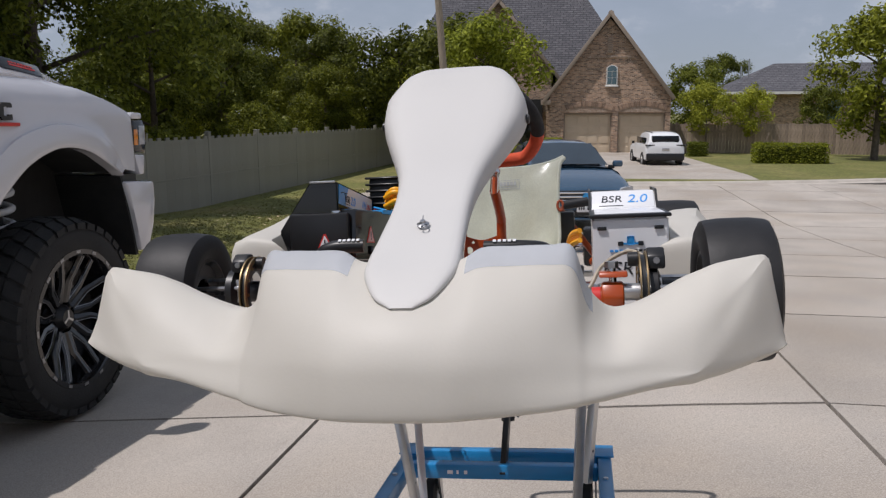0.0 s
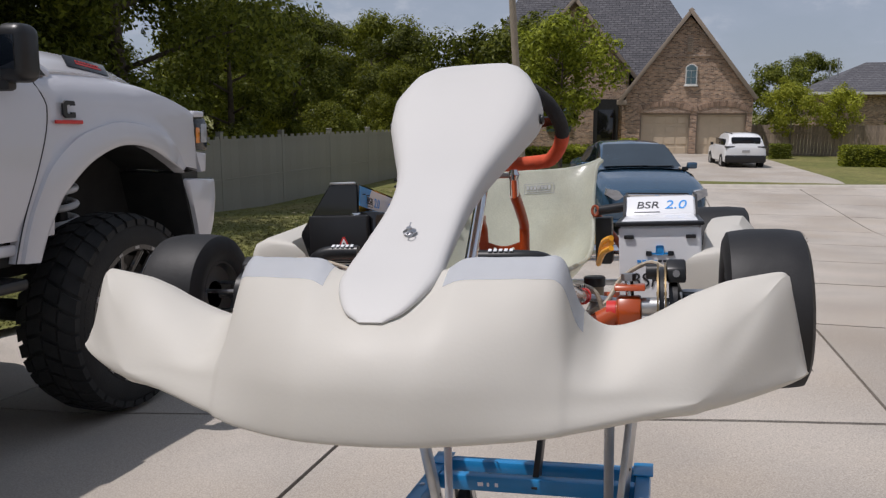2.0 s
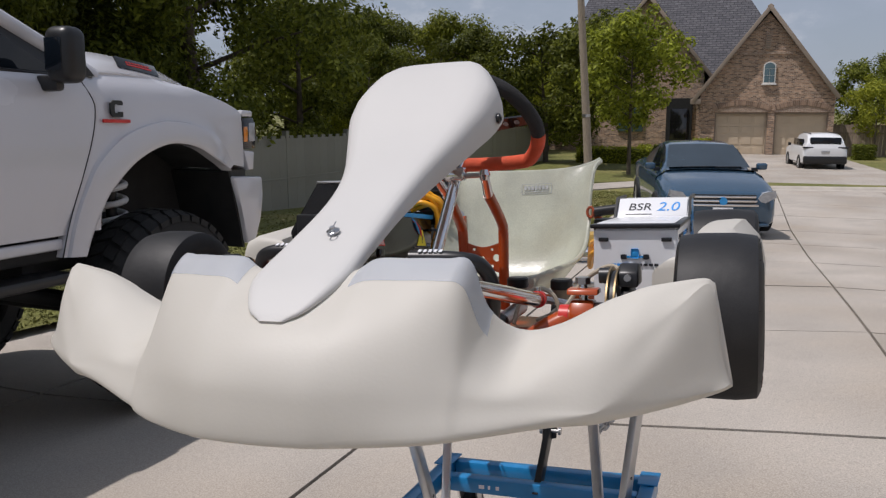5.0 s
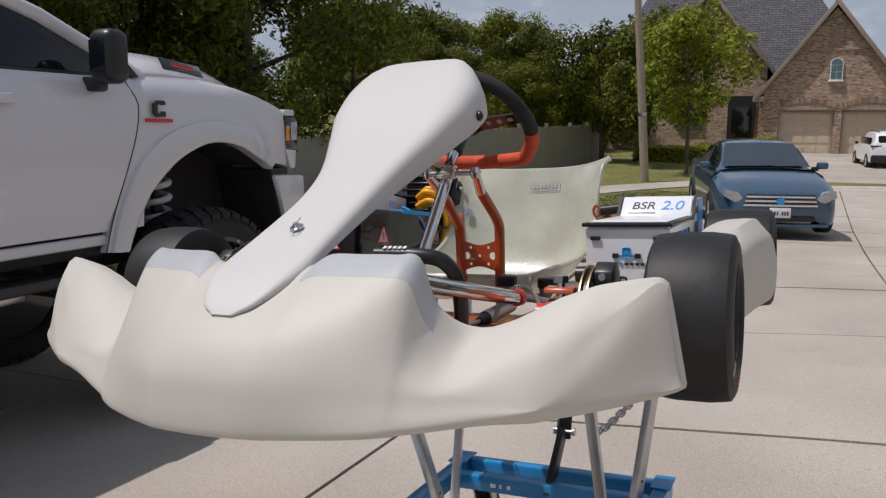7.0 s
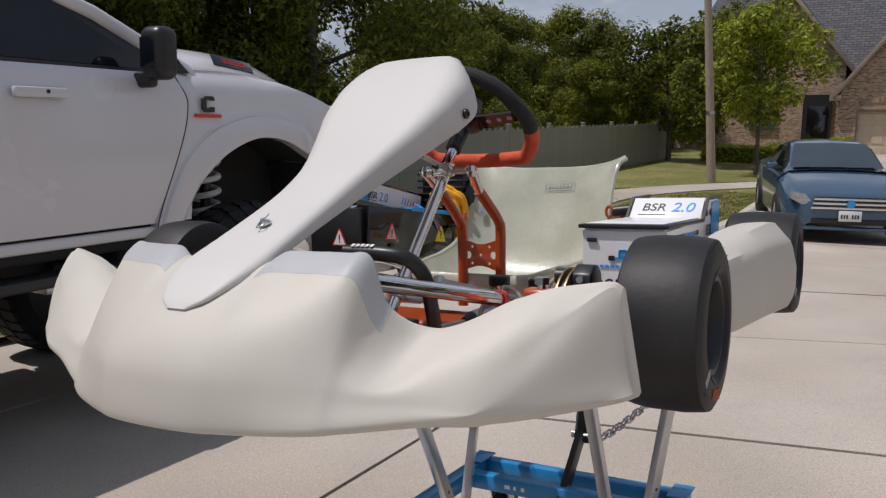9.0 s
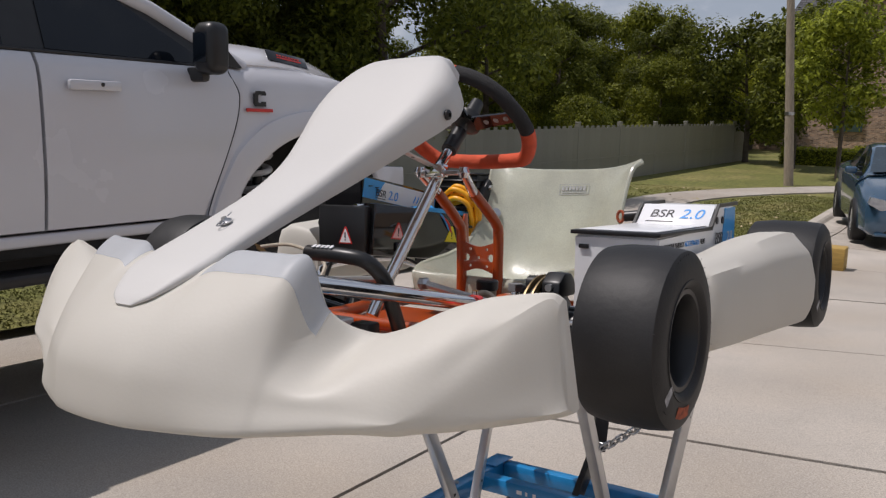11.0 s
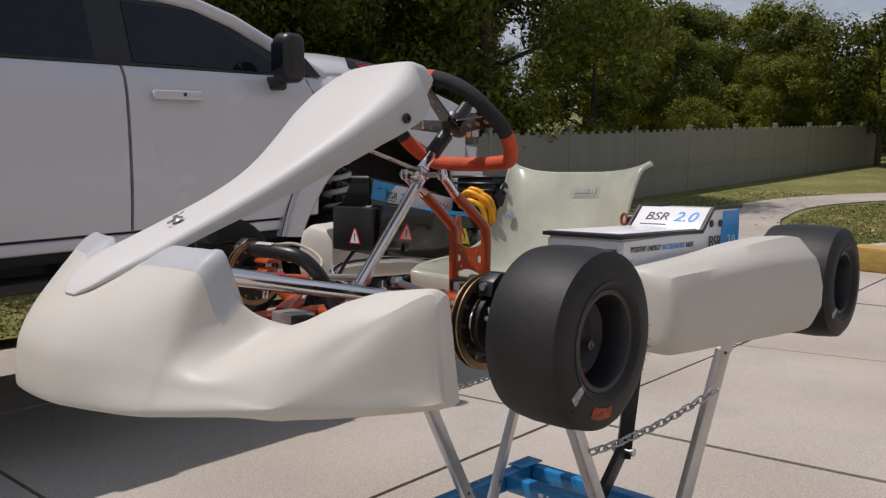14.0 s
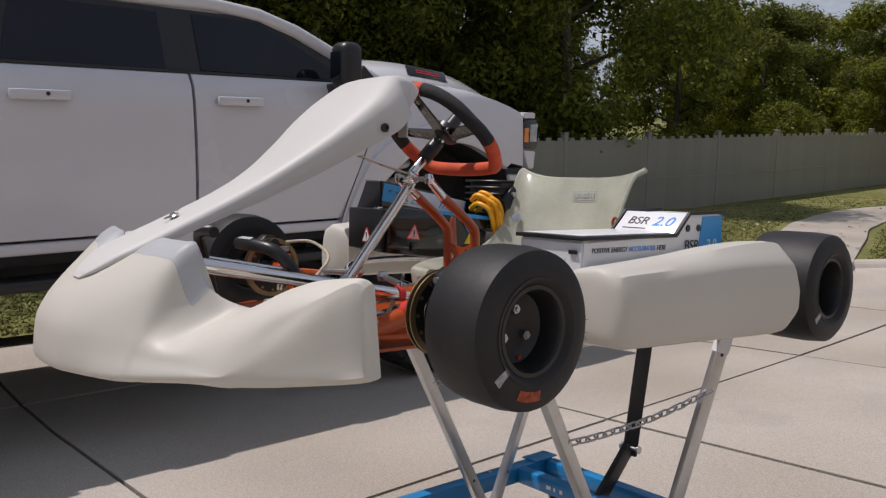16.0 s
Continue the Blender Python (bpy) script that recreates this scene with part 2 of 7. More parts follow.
PRINT_BLACK = material("black_print", (0.02, 0.022, 0.028), 0.4, vary=0.05)
PRINT_BLUE = material("blue_print", (0.03, 0.28, 0.72), 0.4, vary=0.05)
RED = material("red_print", (0.55, 0.03, 0.025), 0.35, vary=0.08)
WORN_LABEL = material("worn_label", (0.34, 0.34, 0.35), 0.6, vary=0.4, scale=120)
FADED_ORANGE = material("faded_orange", (0.30, 0.065, 0.025), 0.8, vary=0.5, scale=90)
PINK = material("pink_vinyl", (0.72, 0.42, 0.42), 0.4, vary=0.05)
YELLOW = material("yellow_vinyl", (0.75, 0.62, 0.02), 0.4, vary=0.05)
CABLE = material("amber_cable", (0.80, 0.36, 0.01), 0.35, vary=0.12, scale=20)
SEAT = material("fibreglass_seat", (0.66, 0.67, 0.57), 0.26, vary=0.16, scale=6, bump=0.06, bump_scale=120, coat=0.5, second=(0.52, 0.49, 0.36), second_scale=3.5, second_at=(0.48, 0.72), grain=0.07, grain_scale=330, thin=0.42)
TRUCK_WHITE = material("truck_white_paint", (0.565, 0.562, 0.590), 0.24, vary=0.03, scale=1.2, coat=0.8, rough_vary=0.05)
GLASS_DARK = material("tinted_glass", (0.006, 0.009, 0.014), 0.03, vary=0.1, scale=2, spec=0.35)
LAMP_GLASS = material("lamp_lens", (0.35, 0.36, 0.38), 0.06, vary=0.2, scale=20, coat=0.8)
AMBER = material("amber_lens", (0.70, 0.22, 0.02), 0.15, vary=0.1, scale=30, coat=0.6)
SPRING = material("spring_grey", (0.62, 0.63, 0.65), 0.35, vary=0.05, scale=10)
CAR_GLASS = material("car_windscreen_glass", (0.028, 0.042, 0.055), 0.04, vary=0.2, scale=2, spec=0.7)
CAR_BLUE = material("steel_blue_car_paint", (0.040, 0.090, 0.150), 0.24, 0.3, vary=0.05, scale=3, coat=0.9)
CAR_WHITE = material("white_car_paint", (0.76, 0.77, 0.78), 0.3, vary=0.02, scale=3, coat=0.7)


# ---------------------------------------------------------------- the kart
KART = pose(0.015, -0.325, 1.317, -4.6, -3.2, 0)
CX = 0.027      # the kart's own middle line
kart = thing("racing_kart", KART, "electric racing kart with plain white plastic bodywork on a stand", "go-kart")


def nose_fairing():
    # half profiles: distance from the middle, then ten (y, z) points from the rear bottom round the front to the rear top;
    # the fifth and sixth hug the crease of the flat wing end
    st = [
        (0.00, [(-.33, -.070), (-.520, -.080), (-.556, -.074), (-.572, -.056), (-.570, -.020), (-.562, .000), (-.525, .046), (-.458, .091), (-.414, .109), (-.402, .099)]),
        (0.070, [(-.33, -.070), (-.516, -.080), (-.551, -.074), (-.566, -.056), (-.564, -.020), (-.555, .000), (-.520, .046), (-.455, .092), (-.412, .110), (-.401, .100)]),
        (0.105, [(-.33, -.070), (-.513, -.080), (-.545, -.074), (-.560, -.056), (-.558, -.020), (-.550, .000), (-.514, .050), (-.450, .103), (-.409, .126), (-.398, .114)]),
        (0.15, [(-.33, -.070), (-.505, -.080), (-.537, -.074), (-.551, -.056), (-.546, -.021), (-.537, -.001), (-.505, .050), (-.447, .104), (-.408, .127), (-.397, .114)]),
        (0.20, [(-.33, -.070), (-.496, -.080), (-.522, -.074), (-.538, -.056), (-.526, -.022), (-.516, -.003), (-.490, .048), (-.444, .104), (-.406, .127), (-.396, .114)]),
        (0.232, [(-.33, -.070), (-.488, -.079), (-.514, -.073), (-.527, -.056), (-.514, -.026), (-.501, -.007), (-.472, .040), (-.438, .096), (-.405, .123), (-.395, .109)]),
        (0.252, [(-.33, -.070), (-.482, -.078), (-.508, -.072), (-.518, -.056), (-.506, -.031), (-.491, -.014), (-.454, .010), (-.424, .038), (-.399, .064), (-.387, .055)]),
        (0.285, [(-.33, -.068), (-.470, -.076), (-.502, -.071), (-.503, -.056), (-.496, -.038), (-.479, -.025), (-.434, -.006), (-.398, .012), (-.368, .030), (-.342, .028)]),
        (0.33, [(-.32, -.066), (-.454, -.073), (-.485, -.069), (-.477, -.055), (-.470, -.038), (-.456, -.021), (-.428, .004), (-.392, .024), (-.352, .037), (-.320, .035)]),
        (0.385, [(-.31, -.062), (-.420, -.066), (-.442, -.060), (-.447, -.048), (-.446, -.036), (-.438, -.023), (-.410, .016), (-.374, .046), (-.336, .064), (-.306, .062)]),
        (0.405, [(-.306, -.061), (-.405, -.064), (-.427, -.058), (-.432, -.046), (-.431, -.026), (-.423, -.012), (-.398, .025), (-.366, .054), (-.330, .072), (-.302, .070)]),
        (0.44, [(-.30, -.058), (-.380, -.061), (-.398, -.055), (-.402, -.043), (-.400, -.002), (-.391, .013), (-.374, .042), (-.348, .068), (-.318, .083), (-.294, .081)]),
        (0.49, [(-.288, -.052), (-.338, -.055), (-.356, -.047), (-.359, -.035), (-.356, .040), (-.347, .055), (-.336, .067), (-.321, .078), (-.302, .090), (-.284, .088)]),
        (0.526, [(-.280, -.047), (-.300, -.050), (-.317, -.042), (-.320, -.030), (-.314, .070), (-.306, .082), (-.301, .085), (-.295, .088), (-.287, .093), (-.278, .091)]),
        (0.540, [(-.274, -.042), (-.286, -.045), (-.298, -.038), (-.300, -.027), (-.294, .070), (-.289, .079), (-.286, .081), (-.282, .084), (-.278, .086), (-.272, .083)]),
    ]
    for x, ps in st:
        if x < .36:       # one smooth sweep down to the toe
            yb, (y5, z5) = ps[3][0], ps[5]
            zb = -.087 + .023 * (x / .36) ** 2
            ps[1], ps[2], ps[3] = (yb + .050, zb), (yb + .010, zb + .003), (yb + .001, zb + .0145)
            ps[4] = ((yb + .001) * .5 + y5 * .5 - (.003 if x < .16 else -.001), (zb + .0145 + z5) / 2)
        elif x < .53:     # the wing's crease is well rounded
            (y4, z4), (y5, z5) = ps[4], ps[5]
            ps[4], ps[5] = (y4 + .001, z4 - .010), (y5 + .006, z5 + .005)
    rows = [[x] + [c for p in ps for c in p] for x, ps in st]
    half = catmull([[-rows[1][0]] + rows[1][1:]] + rows, 6)[6:]

    def left(x):
        return x + max(0.0, x - .25) * .42

    def swept(r):
        q = r.copy()
        q[0] = -left(r[0])
        ease = min(1.0, r[0] / .13)
        ease *= ease * (3 - 2 * ease)
        q[1::2] += .085 * (max(0.0, r[0] - .25) / .29) ** 1.3 + ease * .020 * math.exp(-((r[0] - .25) / .17) ** 2) + .026 * math.exp(-((r[0] - .32) / .13) ** 2)
        q[2:10:2] -= ease * .009 * math.exp(-((r[0] - .22) / .16) ** 2)
        return q
    full = [swept(r) for r in half[:0:-1]] + half
    bm = bmesh.new()
    loops = []
    for r in full:
        run = catmull([(r[1 + 2 * k], r[2 + 2 * k]) for k in range(10)], 4)
        lean = .017 * max(0.0, abs(r[0]) - .42) / .12
        for _ in range(2):        # soft creases
            for k in range(12, 29):
                run[k] = run[k] * .5 + (run[k - 1] + run[k + 1]) * .25
        loops.append([(CX + r[0] - math.copysign(1.25 * lean * min(1.0, max(0.0, (p[1] + .04) / .12)) ** .55, r[0]), p[0], p[1]) for p in run])
    mesh = np.array([[tuple(p) for p in lp] for lp in loops])
    middle = np.clip((.40 - np.abs(np.array([r[0] for r in full]))) / .06, 0, 1)[1:-1, None]
    for _ in range(24):           # an even sweep across the front, short of the wings
        mean = mesh[1:-1] * .5 + (mesh[:-2] + mesh[2:]) * .25
        for k in range(1, 22):
            q = min(1.0, k / 3, (22 - k) / 5)
            mesh[1:-1, k, 1:] += (mean[:, k, 1:] - mesh[1:-1, k, 1:]) * q * middle
    loops = [[tuple(p) for p in lp] for lp in mesh]
    vs = grid(bm, loops, close=True)
    bm.faces.new(vs[0])
    bm.faces.new(vs[-1][::-1])
    nose = part("nose_fairing", bm, WHITE_PLASTIC, kart, "white moulded plastic front fairing")
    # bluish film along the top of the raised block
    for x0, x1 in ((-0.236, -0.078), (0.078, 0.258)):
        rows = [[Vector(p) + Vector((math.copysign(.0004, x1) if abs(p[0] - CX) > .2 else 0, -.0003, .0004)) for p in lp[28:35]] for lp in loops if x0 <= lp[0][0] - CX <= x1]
        bm = bmesh.new()
        grid(bm, rows)
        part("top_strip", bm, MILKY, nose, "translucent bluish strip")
    return nose


nose_fairing()


def nassau_panel():
    # along the panel from its tip: y, z, half width, depth of the side flange
    line = [(-.514, .058, .016, .004), (-.500, .072, .040, .008), (-.462, .100, .062, .016), (-.42, .120, .067, .022), (-.359, .148, .065, .026), (-.251, .200, .064, .036),
            (-.17, .248, .076, .050), (-.09, .308, .109, .066), (-.045, .347, .129, .080), (-.01, .377, .136, .092), (.02, .402, .136, .098), (.065, .438, .114, .10), (.10, .452, .090, .10), (.14, .450, .080, .085), (.168, .432, .076, .07)]
    runs = catmull(line, 4)
    rows = []
    for i, p in enumerate(runs):
        a, b = runs[max(i - 1, 0)], runs[min(i + 1, len(runs) - 1)]
        t = Vector((0, b[0] - a[0], b[1] - a[1])).normalized()
        n = Vector((0, -t.z, t.y))          # out of the front face
        c, w, d = Vector((CX + 0.006, p[0], p[1])), p[2], p[3]
        row = []
        for u, h in ((-1.0, -1.0), (-1.02, -.72), (-1.0, -.42), (-.95, -.2), (-.86, -.07), (-.72, -.015), (-.5, 0), (-.25, .004), (0, .006), (.25, .004), (.5, 0), (.72, -.015), (.86, -.07), (.95, -.2), (1.0, -.42), (1.02, -.72), (1.0, -1.0)):
            row.append(c + Vector((u * w, 0, 0)) + n * (h * d * .82))
        rows.append(row)
    bm = bmesh.new()
    grid(bm, rows)
    bmesh.ops.recalc_face_normals(bm, faces=bm.faces)
    bmesh.ops.solidify(bm, geom=list(bm.faces), thickness=0.004)
    panel = part("nassau_panel", bm, WHITE_SHELL, kart, "white plastic steering column fairing")
    # pin with a split ring
    bm = bmesh.new()
    lathe(bm, [(0, 0.0), (0, .0095), (.002, .0098), (.004, .006), (.006, .0045), (.008, .004), (.008, 0)], 20, "z")
    q = facing((CX + .008, -.345, .158), (1, 0, 0), (0, .9, .44))
    bmesh.ops.transform(bm, matrix=q, verts=bm.verts)
    part("panel_pin", bm, STEEL, panel, "steel pin")
    bm = bmesh.new()
    ring = [q @ Vector((.004 + .005 * math.cos(a * math.pi / 8), -.012 + .007 * math.sin(a * math.pi / 8), .004)) for a in range(17)]
    tube(bm, ring, .0009, 6)
    tube(bm, [q @ Vector((-.001, .008, .006)), q @ Vector((-.002, .017, .007))], .001, 6)
    part("split_ring", bm, STEEL, panel)
    for s in (-1, 1):
        bm = lathem([(0, 0.0), (0, .009), (.004, .009), (.006, .006), (.006, .004), (.003, .0035), (.003, 0)], 18, "x")
        bmesh.ops.scale(bm, vec=(s, 1, 1), verts=bm.verts)
        part("side_bolt", bm, BLACK, panel, "dark button-head bolt", m=Matrix.Translation((CX + .006 + s * .139, .022, .335)))
    # aluminium stay under the panel and its clamp
    q = facing((CX - .004, .070, .285), (0, .13, -.034), (1, 0, 0))
    stay = part("panel_stay", boxm(0, .134, -.010, .010, 0, .003, bevel=.001, m=q), ALU, panel, "flat aluminium stay")
    for u in (.012, .06, .122):
        part("stay_hole", lathem([(-.0006, 0), (-.0006, .0035), (.0036, .0035), (.0036, 0)], 10, "z", (0, 0, 0)), PRINT_BLACK, stay, m=q @ pose(u, 0, 0))

    part("panel_bracket", boxm(CX + .05, CX + .08, .13, .134, .325, .37, bevel=.001), STEEL, panel)


nassau_panel()


def kart_wheel(x, y, r, w, side, rear):
    """One slick tyre on its rim; side is the outside, -1 or 1."""
    z0, sg = 0.0, side
    rim_r = 0.066
    hub = part("rear_wheel" if rear else "front_wheel", lathem([(-w * .30, .03), (-w * .34, rim_r - .004), (-w * .44, rim_r + .003), (-w * .44, rim_r + .008), (-w * .36, rim_r + .006), (w * .36, rim_r + .006), (w * .43, rim_r + .010),
        (w * .455, rim_r + .008), (w * .455, rim_r + .001), (w * .40, rim_r - .003), (w * .14, rim_r - .008), (w * .09, .048), (w * .06, .040), (w * .05, .0)], 44, "x"), BLACK, kart, "black cast rim", m=Matrix.Translation((x, y, z0)) @ Matrix.Diagonal((sg, 1, 1, 1)))
    c = 0.022
    prof = [(-w * .40, rim_r + .004), (-w * .47, rim_r + .012), (-w * .5, rim_r + .03), (-w * .5, r - c * 1.6), (-w * .485, r - c * .75), (-w * .44, r - c * .22), (-w * .38, r - .003), (-w * .2, r), (w * .2, r), (w * .38, r - .003), (w * .44, r - c * .22),
            (w * .485, r - c * .75), (w * .5, r - c * 1.6), (w * .5, rim_r + .022), (w * .5 + .0015, rim_r + .0215), (w * .49 + .0015, rim_r + .016), (w * .47, rim_r + .012), (w * .43, rim_r + .006)]
    tyre = part("tyre", lathem(prof, 64, "x"), RUBBER, hub, "worn slick racing tyre")
    # worn marks on the sidewall
    for a, mat, d, ln, lab in ((-40, WORN_LABEL, .028, .014, "worn pale barcode label"), (-82, FADED_ORANGE, .017, .052, "faded orange side marking")):
        bm = bmesh.new()
        rr = r - .034 if mat is WORN_LABEL else r - .030
        n = 7
        vs = []
        for k in range(n):
            aa = radians(a) + (k / (n - 1) - .5) * ln / rr
            vs.append([bm.verts.new((w * .5 + .0012 - (0 if q < .5 else .002), -math.cos(aa) * (rr - d / 2 + d * q), math.sin(aa) * (rr - d / 2 + d * q))) for q in (0, 1)])
        for p, q in zip(vs, vs[1:]):
            bm.faces.new((p[0], p[1], q[1], q[0]))
        if not rear or mat is WORN_LABEL:
            part("tyre_marking", bm, mat, hub, lab)
        else:
            bm.free()
    if not rear:
        bm = bmesh.new()
        rh = random.Random(5)
        for k in range(30):
            a, xx = rh.uniform(0, 2 * math.pi), w * rh.choice((.44, .46, .47))
            r0 = r - c * (.22 + (xx / w - .44) * 16)
            p = Vector((xx, r0 * math.cos(a), r0 * math.sin(a)))
            q = Vector((rh.uniform(.2, 1.0), math.cos(a), math.sin(a))).normalized()
            tube(bm, [p - q * .001, p + q * rh.uniform(.002, .006)], .0004, 4)
        tagged(part("mould_hairs", bm, RUBBER, hub), kind="stuff")
    for k in range(3):
        a = radians(90 + 120 * k)
        part("wheel_nut", lathem([(0, 0), (0, .008), (.012, .008), (.012, .004), (.016, .004), (.016, 0)], 6, "x", (w * .055, .030 * math.cos(a), .030 * math.sin(a))), STEEL, hub)
    part("bead_screw", lathem([(0, 0), (0, .004), (.004, .004), (.004, 0)], 8, "x", (w * .10, -.03, .042)), ORANGE, hub)
    part("bead_screw", lathem([(0, 0), (0, .004), (.004, .004), (.004, 0)], 8, "x", (w * .10, .012, -.05)), ORANGE, hub)
    return hub


FX, RX = 0.516, 0.503
for s in (-1, 1):
    SL, SY = (.118, .122) if s < 0 else (0.0, 0.0)      # the far front corner stands wider and further back
    kart_wheel(CX + s * (FX + SL), SY, 0.133, 0.130, s, False)
    kart_wheel(CX + s * RX, 1.050, 0.134, 0.180, s, True)
    # stub axle, twin-plate disc and caliper inside the front wheel
    o = CX + s * SL
    part("stub_axle", tubem([(o + s * .318, SY, 0), (o + s * .375, SY, 0)], .0165, 16), ALU, kart, "bright stub axle")
    part("stub_axle", tubem([(o + s * .375, SY, 0), (o + s * .49, SY, 0)], .0085, 12), CHROME, kart)
    for a in (40, 160, 280):
        part("hub_bolt", tubem([(o + s * .372, SY + .036 * math.cos(radians(a)), .036 * math.sin(radians(a))), (o + s * .485, SY + .036 * math.cos(radians(a)), .036 * math.sin(radians(a)))], .0045, 8), STEEL, kart)
    part("wheel_hub", lathem([(-.020, .0), (-.020, .050), (-.006, .050), (.004, .024), (.06, .022), (.06, 0)], 24, "x", (o + s * .384, SY, 0)), BLACK, kart, "black wheel hub")
    part("steering_knuckle", prismm([(SY - .024, -.036), (SY + .022, -.036), (SY + .028, -.006), (SY + .014, .020), (SY - .014, .020), (SY - .028, -.004)], o + s * .276, o + s * .318, "x", .006), ORANGE, kart, "orange painted kingpin yoke")
    part("knuckle_ear", prismm([(SY - .022, .030), (SY + .018, .030), (SY + .014, .040), (SY - .016, .040)], o + s * .272, o + s * .325, "x", .003), ORANGE, kart)
    part("kingpin", tubem([(o + s * .302, SY - .006, -.055), (o + s * .296, SY + .004, .056)], .0075, 10), CHROME, kart)
    part("kingpin_nut", lathem([(-.006, 0), (-.006, .013), (.006, .013), (.006, 0)], 6, "z", (o + s * .296, SY + .004, .052)), STEEL, kart)
    disc = part("brake_disc", lathem([(-.004, .044), (-.004, .070), (.004, .070), (.004, .044)], 44, "x", (o + s * .352, SY, 0), True), BLACK, kart, "dark vented brake disc")
    for dx in (-.0062, .0062):
        part("disc_rim", lathem([(dx - .0014, .066), (dx - .0014, .077), (dx + .0014, .077), (dx + .0014, .066)], 44, "x", (o + s * .352, SY, 0), True), BRASS, disc, "worn brass-coloured disc edge")
    for k in range(12):
        a = k * math.pi / 6
        part("disc_rivet", lathem([(-.0085, 0), (-.0085, .0035), (.0085, .0035), (.0085, 0)], 8, "x", (o + s * .352, SY + .060 * math.cos(a), .060 * math.sin(a))), BRASS, disc)
    cal = part("brake_caliper", prismm([(SY - .034, .046), (SY - .030, .070), (SY - .010, .084), (SY + .012, .082), (SY + .026, .068), (SY + .028, .046)], o + s * .376 - .016, o + s * .376 + .016, "x", .004), BLACK, kart, "black brake caliper")
    part("caliper_piston", lathem([(-.010, 0), (-.010, .013), (.008, .014), (.008, 0)], 20, "x", (o + s * .336, SY - .004, .062)), BLACK, cal)
    part("caliper_bolt", lathem([(-.004, 0), (-.004, .006), (.004, .006), (.004, 0)], 8, "y", (o + s * .376, SY - .034, .062)), STEEL, cal)
    part("caliper_mount", boxm(o + s * .382 - .004, o + s * .382 + .004, SY - .030, SY - .020, -.020, .030, bevel=.002), ALU, cal, "bright mounting lug")
    part("steering_arm", tubem([(o + s * .31, SY, -.01), (o + s * .29, SY + .06, -.01), (CX + s * (.28 + SL * .6), SY + .085, -.01)], .009, 8), ORANGE, kart)
    e0, e1 = (CX + s * (.28 + SL * .6), SY + .085, -.005), (CX + s * .045, .10, .028)
    part("tie_rod", tubem([e0, e1], .007, 8), ALU, kart)
    for e in (e0, e1):
        part("rod_end", lathem([(-.010, 0), (-.010, .009), (0, .013), (.010, .009), (.010, 0)], 12, "z", e), STEEL, kart)
    part("yoke_tube", tubem([(CX + s * .20, -.06 + SY * .5, -.055), (CX + s * .23, -.02 + SY * .7, -.034), (o + s * .285, SY, -.006)], [.016, .019, .020], 14), ORANGE, kart, "orange chassis yoke")
    part("yoke_collar", lathem([(-.008, .012), (-.008, .021), (.008, .021), (.008, .012)], 18, "x", (o + s * .266, SY - .003, -.010), True), RED, kart, "red anodised collar")
    part("brake_hose", tubem(catmull([(o + s * .362, SY + .03, .062), (CX + s * (.33 + SL * .6), SY + .075, .070), (CX + s * .28, .09 + SY * .7, .04), (CX + s * .25, .07 + SY * .4, -.005), (CX + s * .20, .06, -.03)], 5), .0042, 8), material("braided_hose", (.40, .35, .27), .5, vary=.2, scale=90) if s < 0 else bpy.data.materials["braided_hose"], kart, "pale braided brake hose")

part("rear_axle", tubem([(CX - .46, 1.050, 0), (CX + .46, 1.050, 0)], .025, 18), CHROME, kart)
for s in (-1, 1):
    part("rear_hub", lathem([(-.04, .025), (-.04, .042), (.03, .042), (.03, .055), (.04, .055), (.04, .025)], 20, "x", (CX + s * .40, 1.050, 0), True), BLACK, kart)
    part("chassis_rail", tubem(catmull([(CX + s * .10, -.30, -.058), (CX + s * .20, -.06, -.058), (CX + s * .24, .2, -.068), (CX + s * .30, .5, -.070), (CX + s * .29, .85, -.060), (CX + s * .26, 1.05, -.035), (CX + s * .25, 1.13, -.03)], 5), .015, 12), ORANGE, kart, "orange painted chassis tube")
    part("side_bar", tubem(catmull([(CX + s * .26, .33, -.06), (CX + s * .44, .35, -.03), (CX + s * .49, .42, -.0), (CX + s * .49, .68, .0), (CX + s * .44, .77, -.03), (CX + s * .28, .78, -.06)], 5), .010, 10), CHROME, kart, "chromed side bumper bar")
    part("bearing_carrier", boxm(CX + s * .26 - .02, CX + s * .26 + .02, .985, 1.105, -.06, .06, bevel=.012), BLACK, kart)
part("chassis_cross_tube", tubem([(CX - .23, .12, -.066), (CX + .23, .12, -.066)], .013, 10), ORANGE, kart)
part("chassis_cross_tube", tubem([(CX - .30, .62, -.072), (CX + .30, .62, -.072)], .013, 10), ORANGE, kart)
part("front_tube", tubem(catmull([(CX - .22, -.06, -.058), (CX - .12, -.27, -.055), (CX, -.31, -.055), (CX + .12, -.27, -.055), (CX + .22, -.06, -.058)], 5), .014, 10), ORANGE, kart)
part("floor_tray", prismm([(CX - .22, -.10), (CX - .12, -.29), (CX + .12, -.29), (CX + .22, -.10), (CX + .245, .2), (CX + .25, .42), (CX - .25, .42), (CX - .245, .2)], -.090, -.084, "z"), ORANGE, kart, "orange floor tray")
part("pedal_plate", boxm(CX - .16, CX + .18, -.20, -.02, -.062, -.055, bevel=.004), BLACK, kart)
